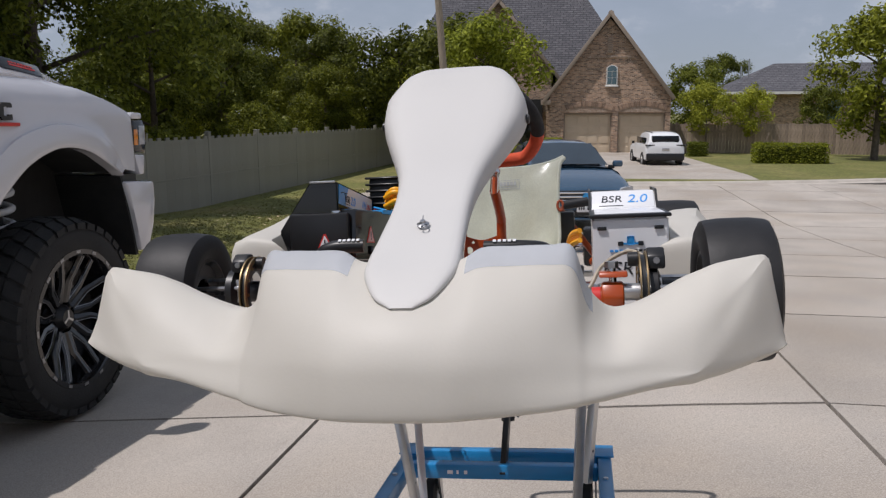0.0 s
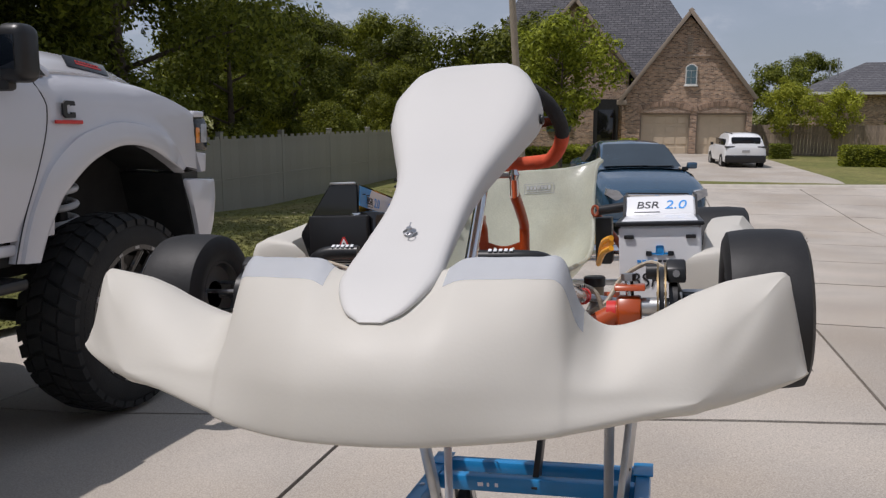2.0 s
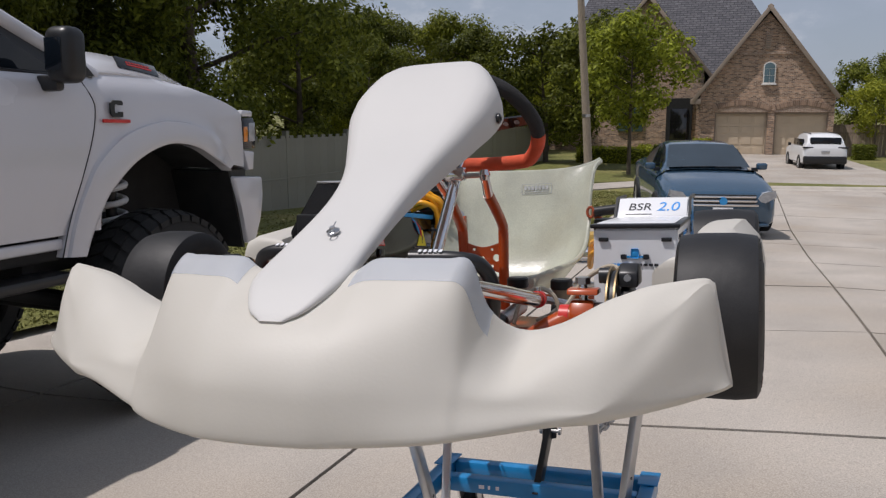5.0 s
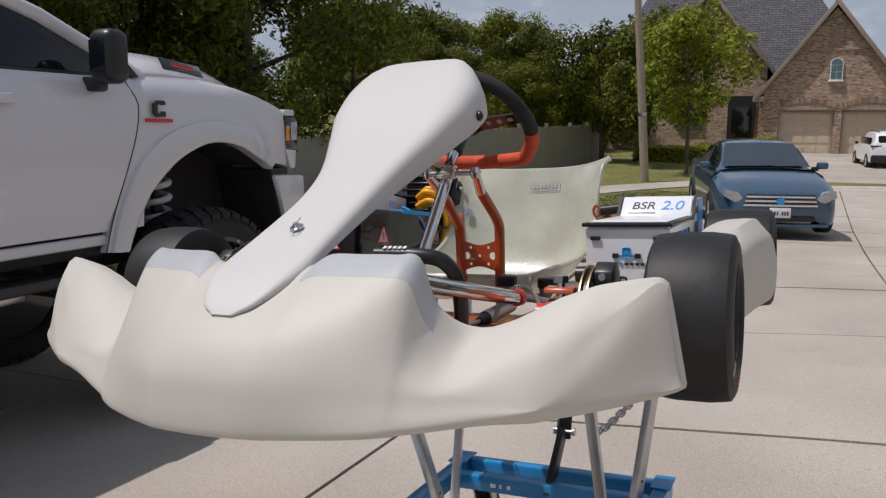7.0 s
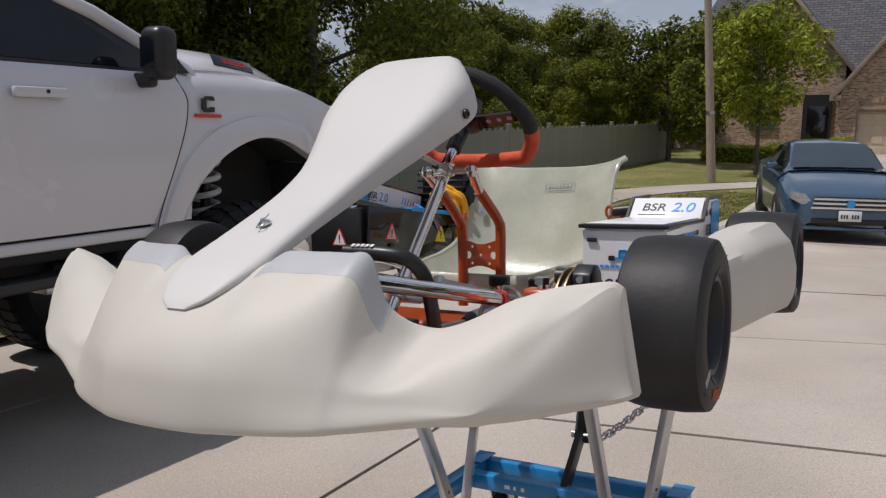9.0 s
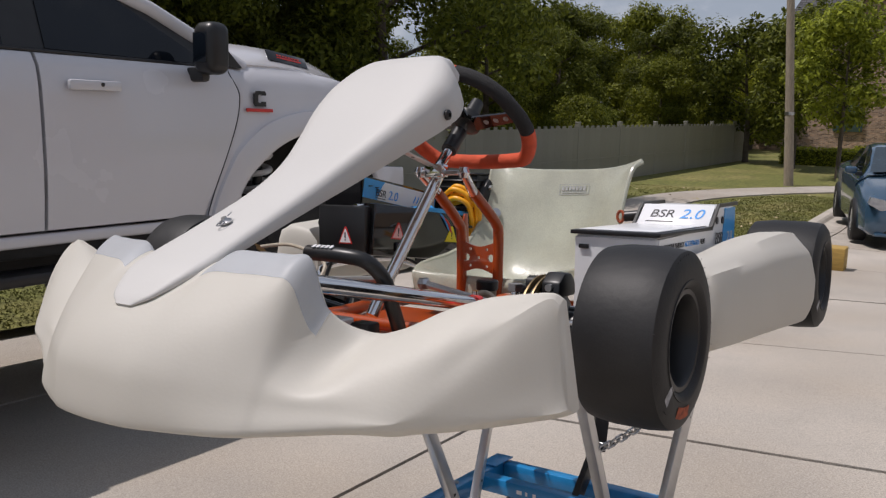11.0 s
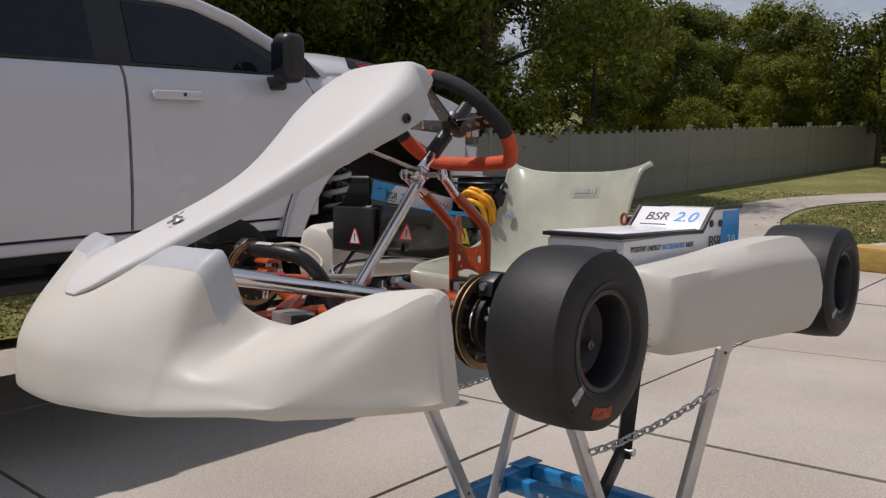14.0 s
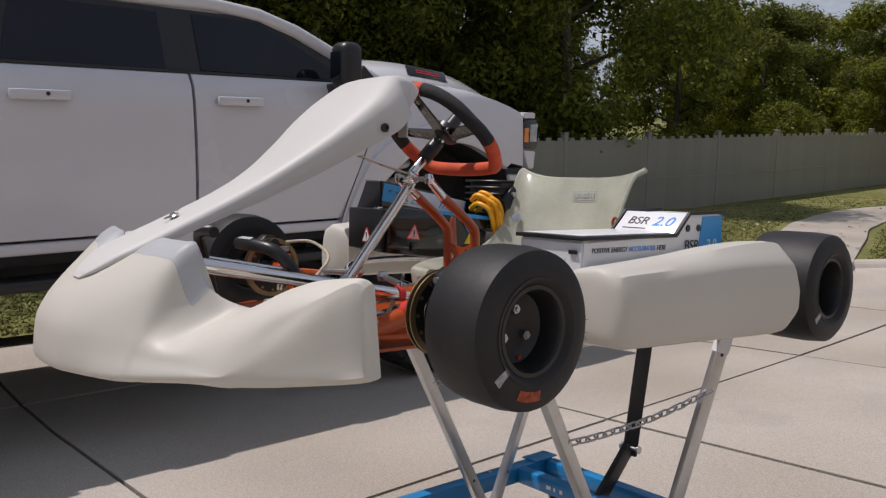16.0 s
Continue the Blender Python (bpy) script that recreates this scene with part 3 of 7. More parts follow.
# front bumper tubes that run back from the nose
for s in (-1, 1):
    part("bumper_support_tube", tubem([(CX + s * .216, -.42 + .05 * (s < 0), .096 - .01 * (s < 0)), (CX + s * .214, .03, .012)], .0125, 18), CHROME, kart, "chromed tube")
    part("tube_clamp", lathem([(-.006, .0128), (-.006, .0152), (.006, .0152), (.006, .0128)], 16, "y", (CX + s * .215, .012, .017), True), RED, kart, "red anodised clamp")
    part("clamp_bolt", lathem([(-.004, 0), (-.004, .0055), (.004, .0055), (.004, 0)], 10, "z", (CX + s * .215, .012, .034)), CHROME, kart)
for pts in ([(-.100, -.203, .118), (-.152, -.206, .117), (-.180, -.200, .100), (-.186, -.18, .04), (-.186, -.155, -.055)], [(.115, -.258, .113), (.180, -.254, .112), (.2150, -.2405, .104), (.227, -.215, .075), (.222, -.190, .035), (.205, -.150, -.010), (.190, -.120, -.055)]):
    ped = part("pedal", tubem(catmull(pts, 6), .0115, 12), BLACK, kart, "black tubular pedal with white print")
    p, q = Vector(pts[0]), Vector(pts[1])
    m = facing(p.lerp(q, .5) + Vector((0, -.006, .0108)), (abs(q.x - p.x), (q.y - p.y) * (1 if q.x > p.x else -1), 0), (0, 1, .4))
    for k in range(5):
        part("pedal_mark", boxm(-.017 + k * .008, -.012 + k * .008, -.004, .004, .0005, .0016, m=m), STICKER_WHITE, ped)
RESERVOIR = material("smoky_plastic", (0.34, 0.27, 0.19), 0.35, vary=0.15, scale=40, thin=0.3)
for x, y in ((.158, .190), (.250, .172)):
    tank = part("brake_reservoir", lathem([(0, 0), (0, .0165), (.004, .018), (.030, .018), (.030, 0)], 22, "z", (x, y, -.016)), RESERVOIR, kart, "smoky brake fluid reservoir")
    part("reservoir_cap", lathem([(.030, 0), (.030, .0205), (.033, .0215), (.047, .0215), (.050, .018), (.050, 0)], 22, "z", (x, y, -.016)), BLACK, tank, "ribbed black cap")
    part("master_cylinder", tubem([(x, y - .12, -.034), (x, y + .02, -.029)], .014, 12), STEEL, kart, "bare metal master cylinder")
    part("cylinder_boot", tubem([(x, y - .15, -.035), (x, y - .115, -.034)], [.008, .013], 12), BLACK, kart)
    part("push_rod", tubem([(x, y - .26, -.030), (x, y - .14, -.035)], .0045, 8), ALU, kart, "thin bright push rod")
part("brake_hose", tubem(catmull([(.195, .02, -.03), (.205, .04, .012), (.232, .055, .030), (.262, .05, .018), (.275, .05, -.02)], 5), .0042, 8), bpy.data.materials["braided_hose"], kart, "pale braided brake hose")
part("pedal_bracket", boxm(CX + .150, CX + .185, -.235, -.205, -.055, .012, bevel=.004), BLACK, kart)
part("throttle_sensor", boxm(CX - .02, CX + .045, -.15, -.10, -.055, -.010, bevel=.004), ALU, kart, "cast metal pedal sensor")
part("tray_bead", boxm(CX - .17, CX + .17, -.02, .0, -.084, -.076, bevel=.003), ORANGE, kart)
part("steering_column", tubem([(CX, .300, .338), (CX, .228, .268), (CX, .200, .240)], .0105, 14), CHROME, kart, "chromed steering column")
part("column_sleeve", tubem([(CX, .285, .324), (CX, .245, .285)], .0165, 16), BLACK, kart, "black column sleeve")
brace = part("column_brace", tubem([(CX - .004, .214, .232), (CX - .012, .041, .006), (CX - .016, .020, -.03)], .0118, 16), CHROME, kart, "chromed support strut")
part("brace_clamp", tubem([(CX - .0115, .052, .020), (CX - .0135, .036, .0)], .017, 16), ALU, brace)
part("clamp_bolt", tubem([(CX - .04, .045, .012), (CX + .014, .042, .010)], .004, 8), STEEL, brace)
part("steering_lever", boxm(CX - .075, CX + .03, .055, .085, -.012, .0, bevel=.004), ALU, kart)
# orange uprights with chromed clevis ends, joined by a drilled plate
UX = {1: CX + .053, -1: CX - .042}
for s in (1, -1):
    xa = UX[s]
    up = part("column_upright", tubem(catmull([(xa - s * .002, .262, .198), (xa, .310, .164), (xa + s * .001, .350, .132), (xa, .362, .108), (xa - s * .001, .364, .02), (xa, .366, -.06)], 4), .0115, 14), ORANGE, kart, "orange steering column upright")
    part("upright_rod", tubem([(xa + s * .006, .214, .236), (xa - s * .002, .262, .198)], [.0095, .0105], 14), CHROME, up, "chromed clevis rod")
    part("ball_joint", lathem([(-.011, 0), (-.011, .008), (0, .0125), (.011, .008), (.011, 0)], 14, "z", (xa + s * .006, .211, .239)), CHROME, up)
    part("joint_bolt", tubem([(xa + s * .006, .211, .239), (CX + s * .012, .204, .238)], .0055, 10), STEEL, up)
def drilled_plate(outline, holes, y0, y1):
    """A flat plate with holes through it, standing across y."""
    rings = [[Vector((x, z, 0)) for x, z in outline]] + [[Vector((cx + r * math.cos(a * math.pi / 8), cz - r * math.sin(a * math.pi / 8), 0)) for a in range(16)] for cx, cz, r in holes]
    flat = [v for ring in rings for v in ring]
    bm = bmesh.new()
    lo, hi = [[bm.verts.new((v.x, y, v.y)) for v in flat] for y in (y0, y1)]
    for tri in tessellate_polygon(rings):
        bm.faces.new([lo[k] for k in tri])
        bm.faces.new([hi[k] for k in tri[::-1]])
    first = 0
    for ring in rings:
        n = len(ring)
        for k in range(n):
            a, b = first + k, first + (k + 1) % n
            bm.faces.new((lo[a], lo[b], hi[b], hi[a]))
        first += n
    return bm


waist = [(CX - .042 + .095 * k / 12, .092 - .012 * math.sin(math.pi * k / 12) ** 1.5) for k in range(13)]
waist += [(CX + .053 - .095 * k / 12, .020 + .012 * math.sin(math.pi * k / 12) ** 1.5) for k in range(13)]
PX = CX + .0055
part("upright_plate", drilled_plate(waist, [(PX - .031, .056, .0085), (PX + .031, .056, .0085), (PX, .056, .0036), (PX - .021, .0745, .0034), (PX + .021, .0745, .0034), (PX - .021, .0375, .0034), (PX + .021, .0375, .0034)], .3585, .3645),
     ORANGE, kart, "orange drilled cross plate", smooth=False)
part("upright_gusset", prismm([(.364, .125), (.372, .150), (.384, .150), (.392, .060), (.366, .060)], CX - .044, CX - .039, "x", .001), ORANGE, kart, "orange gusset behind the upright")
part("column_bearing", boxm(CX - .022, CX + .022, .188, .216, .228, .256, bevel=.006), CHROME, kart)

# steering wheel, flat at the bottom
WC, WU = Vector((CX + .004, .305, .345)), Vector((0, -.74, .67)).normalized()
sw = part("steering_wheel", lathem([(-.012, 0), (-.012, .032), (.004, .032), (.010, .022), (.010, 0)], 24, "z"), BLACK, kart, "flat-bottomed black and orange racing wheel",
          m=facing(WC, (1, 0, 0), WU))
rim_pts = []
for k in range(73):
    a = radians(-90 + 360 * k / 72)
    x, y = .146 * math.cos(a), .138 * math.sin(a)
    if y < -.092:
        y = -.092 - (abs(y) - .092) * .18
    rim_pts.append((x, y, .018 - .02 * (y > .05) * (y - .05) / .1))
def arc(i0, i1):
    return [rim_pts[i % 72] for i in range(i0, i1 + 1)]
for i0, i1, mat, lab in ((-14, 14, ORANGE_GRIP, "orange lower grip"), (14, 17, ORANGE_GRIP, ""), (17, 33, BLACK_GRIP, "black suede rim"), (33, 35, ORANGE_GRIP, "orange centre mark"), (35, 37, BLACK_GRIP, ""), (37, 39, ORANGE_GRIP, "orange centre mark"), (39, 55, BLACK_GRIP, "black suede rim"), (55, 58, ORANGE_GRIP, "")):
    part("grip", tubem(arc(i0, i1), .0155, 14), mat, sw, lab)
for a in (8, 172, 90):
    d = Vector((math.cos(radians(a)), math.sin(radians(a)), 0))
    p = Vector((-d.y, d.x, 0))
    bm = bmesh.new()
    L = .138 if a != 90 else .130
    o = [d * .02 + p * .018, d * L + p * .011, d * L - p * .011, d * .02 - p * .018]
    lo = [bm.verts.new(v + Vector((0, 0, .004))) for v in o]
    hi = [bm.verts.new(v + Vector((0, 0, .009))) for v in o]
    bm.faces.new(lo[::-1]); bm.faces.new(hi)
    for k in range(4):
        bm.faces.new((lo[k], lo[(k + 1) % 4], hi[(k + 1) % 4], hi[k]))
    sp = part("spoke", bm, GLOSS_BLACK, sw, "black drilled spoke")
    # pale discs, not cut through: colour stands in for bright background behind the holes
    for q in (.055, .08, .105):
        part("pale_hole_disc", lathem([(.0035, 0), (.0035, .006), (.0095, .006), (.0095, 0)], 12, "z", d * q), WORN_LABEL, sp)
part("wheel_boss", lathem([(-.06, 0), (-.06, .014), (-.02, .017), (-.012, .03), (-.012, 0)], 20, "z"), BLACK, sw)


BADGE = material("grey_print", (0.42, 0.43, 0.42), 0.4, vary=0.15, scale=30)


def seat():
    # shell between a middle line and a raised edge line, both from the front lip over the base and up the back
    mid = [(.368, -.045), (.371, .000), (.385, .006), (.43, -.012), (.52, -.048), (.62, -.058), (.70, -.036), (.752, .030), (.782, .110), (.802, .190), (.822, .247)]
    edge = [(.136, .360, -.040), (.146, .360, .004), (.152, .372, .014), (.172, .42, .022), (.190, .50, .028), (.198, .585, .036), (.200, .672, .062), (.198, .730, .115), (.197, .764, .190), (.203, .797, .256), (.216, .825, .276)]
    rows = []
    for (y, z), (ex, ey, ez_) in zip(catmull(mid, 4), catmull(edge, 4)):
        row = []
        for k in range(25):
            u = -1 + k / 12
            g = abs(u) ** 3.4
            row.append((.005 + u * ex * (1 + .05 * (1 - u * u)), y + (ey - y) * g, z + (ez_ - z) * g))
        rows.append(row)
    bm = bmesh.new()
    grid(bm, rows)
    bmesh.ops.recalc_face_normals(bm, faces=bm.faces)
    bmesh.ops.solidify(bm, geom=list(bm.faces), thickness=.005)
    s = part("bucket_seat", bm, SEAT, kart, "translucent greenish fibreglass bucket seat")
    part("rolled_edge", tubem([tuple(Vector(r[0]) ) for r in rows] , .006, 8), SEAT, s)
    part("rolled_edge", tubem([tuple(Vector(r[-1])) for r in rows], .006, 8), SEAT, s)
    part("rolled_edge", tubem([tuple(Vector(p) + Vector((0, .004, .002))) for p in rows[-1]], .008, 8), SEAT, s)
    q = facing((.050, .7985, .205), (1, 0, .03), (0, .22, 1))
    for x0, x1, z0, z1 in ((-.042, .042, .0125, .014), (-.042, .042, -.014, -.0125), (-.042, -.0405, -.0125, .0125), (.0405, .042, -.0125, .0125)):
        part("badge_frame", boxm(x0, x1, z0, z1, 0, .0004, m=q), BADGE, s, "pale printed frame")
    for k in range(7):
        part("badge_mark", boxm(-.035 + k * .010, -.0275 + k * .010, -.003, .009, .0, .0004, m=q), BADGE, s)
    part("badge_rule", boxm(-.035, .034, -.0085, -.0062, .0, .0004, m=q), BADGE, s)
    part("seat_bolt", lathem([(0, 0), (0, .013), (.003, .013), (.004, .006), (.008, .006), (.008, 0)], 18, "x"), STEEL, s, "steel bolt and washer", m=facing((-.158, .752, .138), (.62, -.62, .3), (0, .4, .9)))
    part("seat_stay", tubem([(.20, .86, .13), (.30, .95, -.02)], .010, 10), ORANGE, kart, "orange seat stay")
    part("seat_stay", tubem([(-.19, .86, .13), (-.27, .95, -.02)], .010, 10), ORANGE, kart, "orange seat stay")


seat()


def side_pod(s):
    # sections along y: outer x, height of the ridge, height of the outer shoulder, underside, corner size
    st = [(.262, .536, .050, .040, -.040, .8), (.268, .560, .072, .060, -.062, 1.2), (.287, .576, .080, .070, -.071, 1.4), (.34, .584, .084, .074, -.074, 1.35), (.50, .596, .096, .079, -.078, 1.2),
          (.62, .604, .108, .082, -.081, 1.0), (.72, .618, .117, .084, -.082, 1.0), (.79, .628, .119, .084, -.080, 1.0), (.825, .632, .112, .080, -.058, 1.0), (.846, .630, .092, .066, -.044, .9), (.852, .618, .075, .050, -.030, .6)]
    shift = 0.0 if s > 0 else .060
    rows = []
    for y, b, zr, zo, zb, k in catmull(st, 3):
        a, c = b - .125, .018 * k
        o = [(a, zb + c), (a + c * .3, zb + c * .3), (a + c, zb), (b - c, zb), (b - c * .3, zb + c * .3), (b, zb + c), (b + .001, (zo + zb) / 2), (b - .008, zo - c), (b - .008 - c * .35, zo - c * .2), (b - .008 - c * 1.1, zo + (zr - zo) * .35), (b - .045, zr - .001), (b - .066, zr),
             (a + c, zr - .003), (a + c * .3, zr - c * .35), (a, zr - c)]
        rows.append([(s * (x + shift), y + (0 if s > 0 else .125), z + (0 if s > 0 else .022)) for x, z in o])
    bm = bmesh.new()
    vs = grid(bm, rows, close=True)
    bm.faces.new(vs[0]); bm.faces.new(vs[-1][::-1])
    return part("side_pod", bm, WHITE_PLASTIC, kart, "white moulded plastic side pod")


side_pod(1)
side_pod(-1)

# battery box beside the seat, white with a black lid
X0, X1, Y0, Y1, ZB, ZT = .292, .458, .290, .800, -.085, .124
bm = bmesh.new()
prism(bm, [(Y0, ZB), (Y0, ZT), (.605, ZT), (.655, ZT + .048), (Y1, ZT + .052), (Y1, ZB)], X0, X1, "x")
bmesh.ops.bevel(bm, geom=list(bm.edges), offset=.004, segments=2, affect="EDGES")
bbox = part("battery_box", bm, STICKER_WHITE, kart, "white battery box with blue lettering")
part("box_lid", boxm(X0 - .006, X1 + .006, Y0 - .008, .606, ZT + .001, ZT + .009, bevel=.002), BLACK, bbox, "black lid")
part("lid_face", boxm(X0 + .006, X1 - .006, Y0 + .006, .600, ZT + .0092, ZT + .011, bevel=.0005), STICKER_WHITE, bbox)
for ex0, ex1 in ((X0 - .006, X0), (X1, X1 + .006)):
    part("lid_edging", prismm([(.603, ZT + .009), (.655, ZT + .056), (Y1 + .004, ZT + .060), (Y1 + .004, ZT + .052), (.657, ZT + .049), (.607, ZT + .001)], ex0, ex1, "x"), BLACK, bbox, "black edging")
slope = facing(((X0 + X1) / 2, .630, ZT + .0275), (1, 0, 0), (0, .052, .047))
part("label_panel", boxm(-.080, .080, -.034, .036, .0, .002, bevel=.0006, m=slope), STICKER_WHITE, bbox, "white label")
lettering("box_letters", "BSR", .034, PRINT_BLACK, bbox, slope @ pose(-.030, .004, .0026), 0.15, "black lettering")
lettering("box_letters", "2.0", .042, PRINT_BLUE, bbox, slope @ pose(.036, .004, .0026), 0.2, "blue lettering")
part("letter_rule", boxm(-.062, .0, -.021, -.0185, .0022, .0028, m=slope), PRINT_BLACK, bbox)
side = facing((X1 + .0012, .45, .104), (0, 1, 0), (0, 0, 1))
lettering("side_letters", "POSITIVE ENERGY", .0145, PRINT_BLACK, bbox, side @ pose(-.075, 0, 0), 0.1)
lettering("side_letters", "ACCELERATES", .0145, PRINT_BLUE, bbox, side @ pose(.035, 0, 0), 0.1)
lettering("side_letters", "HERE", .0145, PRINT_BLACK, bbox, side @ pose(.105, 0, 0), 0.1)
part("side_panel", prismm([(.715, ZB + .01), (.70, ZT - .03), (.715, ZT + .046), (Y1 - .002, ZT + .048), (Y1 - .002, ZB + .01)], X1 + .0005, X1 + .002, "x"), STICKER_BLUE, bbox, "blue side sticker")
rear = facing((X1 + .003, .69, .104), (0, 1, 0), (0, 0, 1))
lettering("side_letters", "BSR", .036, PRINT_BLACK, bbox, rear @ pose(-.02, 0, 0), 0.1)
lettering("side_letters", "2.0", .036, STICKER_WHITE, bbox, rear @ pose(.062, 0, 0), 0.15)
for y, z in ((.668, ZT + .02), (.655, ZT + .02)):
    part("vent_hole", lathem([(0, 0), (0, .008), (.002, .008), (.002, 0)], 14, "x", (X1 + .0008, y + .03 * (y > .66), z)), PRINT_BLACK, bbox)
front = facing(((X0 + X1) / 2, Y0 - .0012, .03), (1, 0, 0), (0, 0, 1))
lettering("front_letters", "BSR", .042, PRINT_BLACK, bbox, front @ pose(-.030, -.020, 0), 0.15)
lettering("front_letters", "2", .048, PRINT_BLUE, bbox, front @ pose(.040, -.020, 0), 0.2)
bm = bmesh.new()
box(bm, -.008, .008, -.006, .014, 0, .001, bevel=.003, m=front @ pose(0, .040, 0))
box(bm, -.026, .026, -.003, .001, 0, .001, m=front @ pose(0, .038, 0))
part("front_emblem", bm, STICKER_BLUE, bbox, "blue shape of a small racing car")
for q in (-.022, .022):
    part("emblem_wheel", boxm(q - .006, q + .006, -.005, .005, 0.0005, .0014, bevel=.002, m=front @ pose(0, .037, 0)), PRINT_BLACK, bbox)
for k in range(9):
    part("front_mark", boxm(-.046 + k * .0105, -.038 + k * .0105, -.0025, .0025, 0, .001, m=front @ pose(0, .021, 0)), PRINT_BLUE if k < 4 else PRINT_BLACK, bbox)
for q in (-.062, .062):
    part("box_latch", boxm(q - .010, q + .010, -.004, .004, 0, .004, bevel=.001, m=front @ pose(0, .072, 0)), BLACK, bbox)

# black controller housing on the far side of the seat, its top and floor falling to the rear
bm = bmesh.new()
secs = []
for y, top, drop in ((.392, .235, 0), (.56, .210, -.016), (.80, .172, -.040)):
    secs.append([(-.345, y, top), (-.418, y, top), (-.512, y + .02, .112 + drop * .6), (-.482, y + .01, .040 + drop), (-.345, y, .040 + drop)])
vs = grid(bm, secs, close=True)
bm.faces.new(vs[0]); bm.faces.new(vs[-1][::-1])
bmesh.ops.bevel(bm, geom=list(bm.edges), offset=.004, segments=2, affect="EDGES")
ctrl = part("controller_housing", bm, GLOSS_BLACK, kart, "glossy black motor controller housing", m=Matrix.Translation((.016, .0, .0)))
COVER = facing((-.302, .394, .166), (.206, .978, -.10), (0, .10, 1))
part("housing_cover", boxm(0, .315, -.128, 0, -.065, 0, bevel=.004, m=COVER), GLOSS_BLACK, ctrl, "glossy black side cover")
part("lower_block", boxm(-.470, -.318, .372, .398, .045, .158, bevel=.006), BLACK, ctrl, "black front cover")
SIDE = facing((-.3448, .395, .2045), (0, 1, -.158), (0, .158, 1))
part("sticker", boxm(.004, .315, -.024, .025, .0, .0012, m=SIDE), STICKER_BLUE, ctrl, "blue and white sticker")
bm = bmesh.new()
prism(bm, [(.085, .0245), (.31, .0245), (.31, -.018), (.21, -.018), (.195, -.0235), (.06, -.0235), (.066, -.006), (.075, .012)], .0013, .0019, "z")
bmesh.ops.transform(bm, matrix=SIDE, verts=bm.verts)
part("sticker_field", bm, STICKER_WHITE, ctrl, "pale sticker field", smooth=False)
lettering("sticker_letters", "BSR", .026, PRINT_BLACK, ctrl, SIDE @ pose(.072, -.006, .0025), 0.1)
lettering("sticker_letters", "2.0", .033, PRINT_BLUE, ctrl, SIDE @ pose(.122, -.006, .0025), 0.15)
part("letter_rule", boxm(.052, .092, -.0195, -.0175, .0022, .0026, m=SIDE), PRINT_BLACK, ctrl)
for k in range(6):
    part("sticker_mark", boxm(0, .004, -.010, .010, .0021, .0026, m=SIDE @ pose(.215 + k * .014, .0 - (k > 2) * .004, 0, 0, 0, -24)), PRINT_BLUE if k < 3 else RED, ctrl)
for k in (0, 1):
    part("housing_hole", lathem([(0, 0), (0, .0065), (.002, .0065), (.002, 0)], 14, "z", SIDE @ Vector((.028 + .026 * k, .006, .0013))), PRINT_BLACK, ctrl)
def warning(q, mat, rim):
    t = part("warning_triangle", prismm([(-.022, -.018), (.022, -.018), (.003, .024), (-.003, .024)], 0, .0010, "z"), rim, ctrl, "warning triangle", m=q, smooth=False)
    part("triangle_field", prismm([(-.0175, -.015), (.0175, -.015), (.001, .0195), (-.001, .0195)], .0012, .0018, "z"), mat, t, smooth=False)
    part("warning_mark", boxm(-.0018, .0018, -.004, .010, .002, .0025), PRINT_BLACK, t)
    part("warning_dot", boxm(-.0018, .0018, -.010, -.0065, .002, .0025), PRINT_BLACK, t)
warning(facing((-.378, .3715, .082), (1, 0, 0), (0, 0, 1)), STICKER_WHITE, RED)
warning(COVER @ pose(.078, -.066, .0004), PINK, RED)
warning(COVER @ pose(.265, -.062, .0004), YELLOW, YELLOW)
part("cover_knob", boxm(.070, .090, -.115, -.092, .0, .010, bevel=.004, m=COVER), GLOSS_BLACK, ctrl)
part("housing_clip", boxm(-.435, -.372, .374, .393, .150, .157, bevel=.003), CHROME, ctrl, "bright latch")
part("housing_clip", boxm(-.362, -.340, .380, .400, .150, .164, bevel=.004), CHROME, ctrl, "bright latch")
part("top_edge", boxm(-.417, -.350, .388, .394, .232, .238, bevel=.002), ALU, ctrl, "bright top edge")
part("housing_strip", boxm(.150, .318, -.006, .005, -.030, .003, bevel=.001, m=COVER), STICKER_BLUE, ctrl, "blue strip")
# finned motor behind it: flat fins lying one above the other, with a round end bell
MX, MY, MZ = -.268, .790, .175
mot = part("electric_motor", boxm(MX - .075, MX + .060, MY - .055, MY + .075, MZ - .075, MZ + .070, bevel=.012), BLACK, kart, "black finned electric motor")
for k in range(8):
    part("cooling_fin", boxm(MX - .082, MX + .064, MY - .068, MY + .085, MZ - .066 + k * .0185, MZ - .059 + k * .0185, bevel=.003, seg=1), BLACK, mot)
part("motor_end", lathem([(0, 0), (0, .058), (.012, .056), (.020, .044), (.022, 0)], 32, "x", (MX + .064, MY + .005, MZ)), BLACK, mot, "round end bell")
part("motor_bolt", lathem([(0, 0), (0, .007), (.006, .007), (.006, 0)], 8, "x", (MX + .084, MY - .028, MZ + .030)), STEEL, mot)
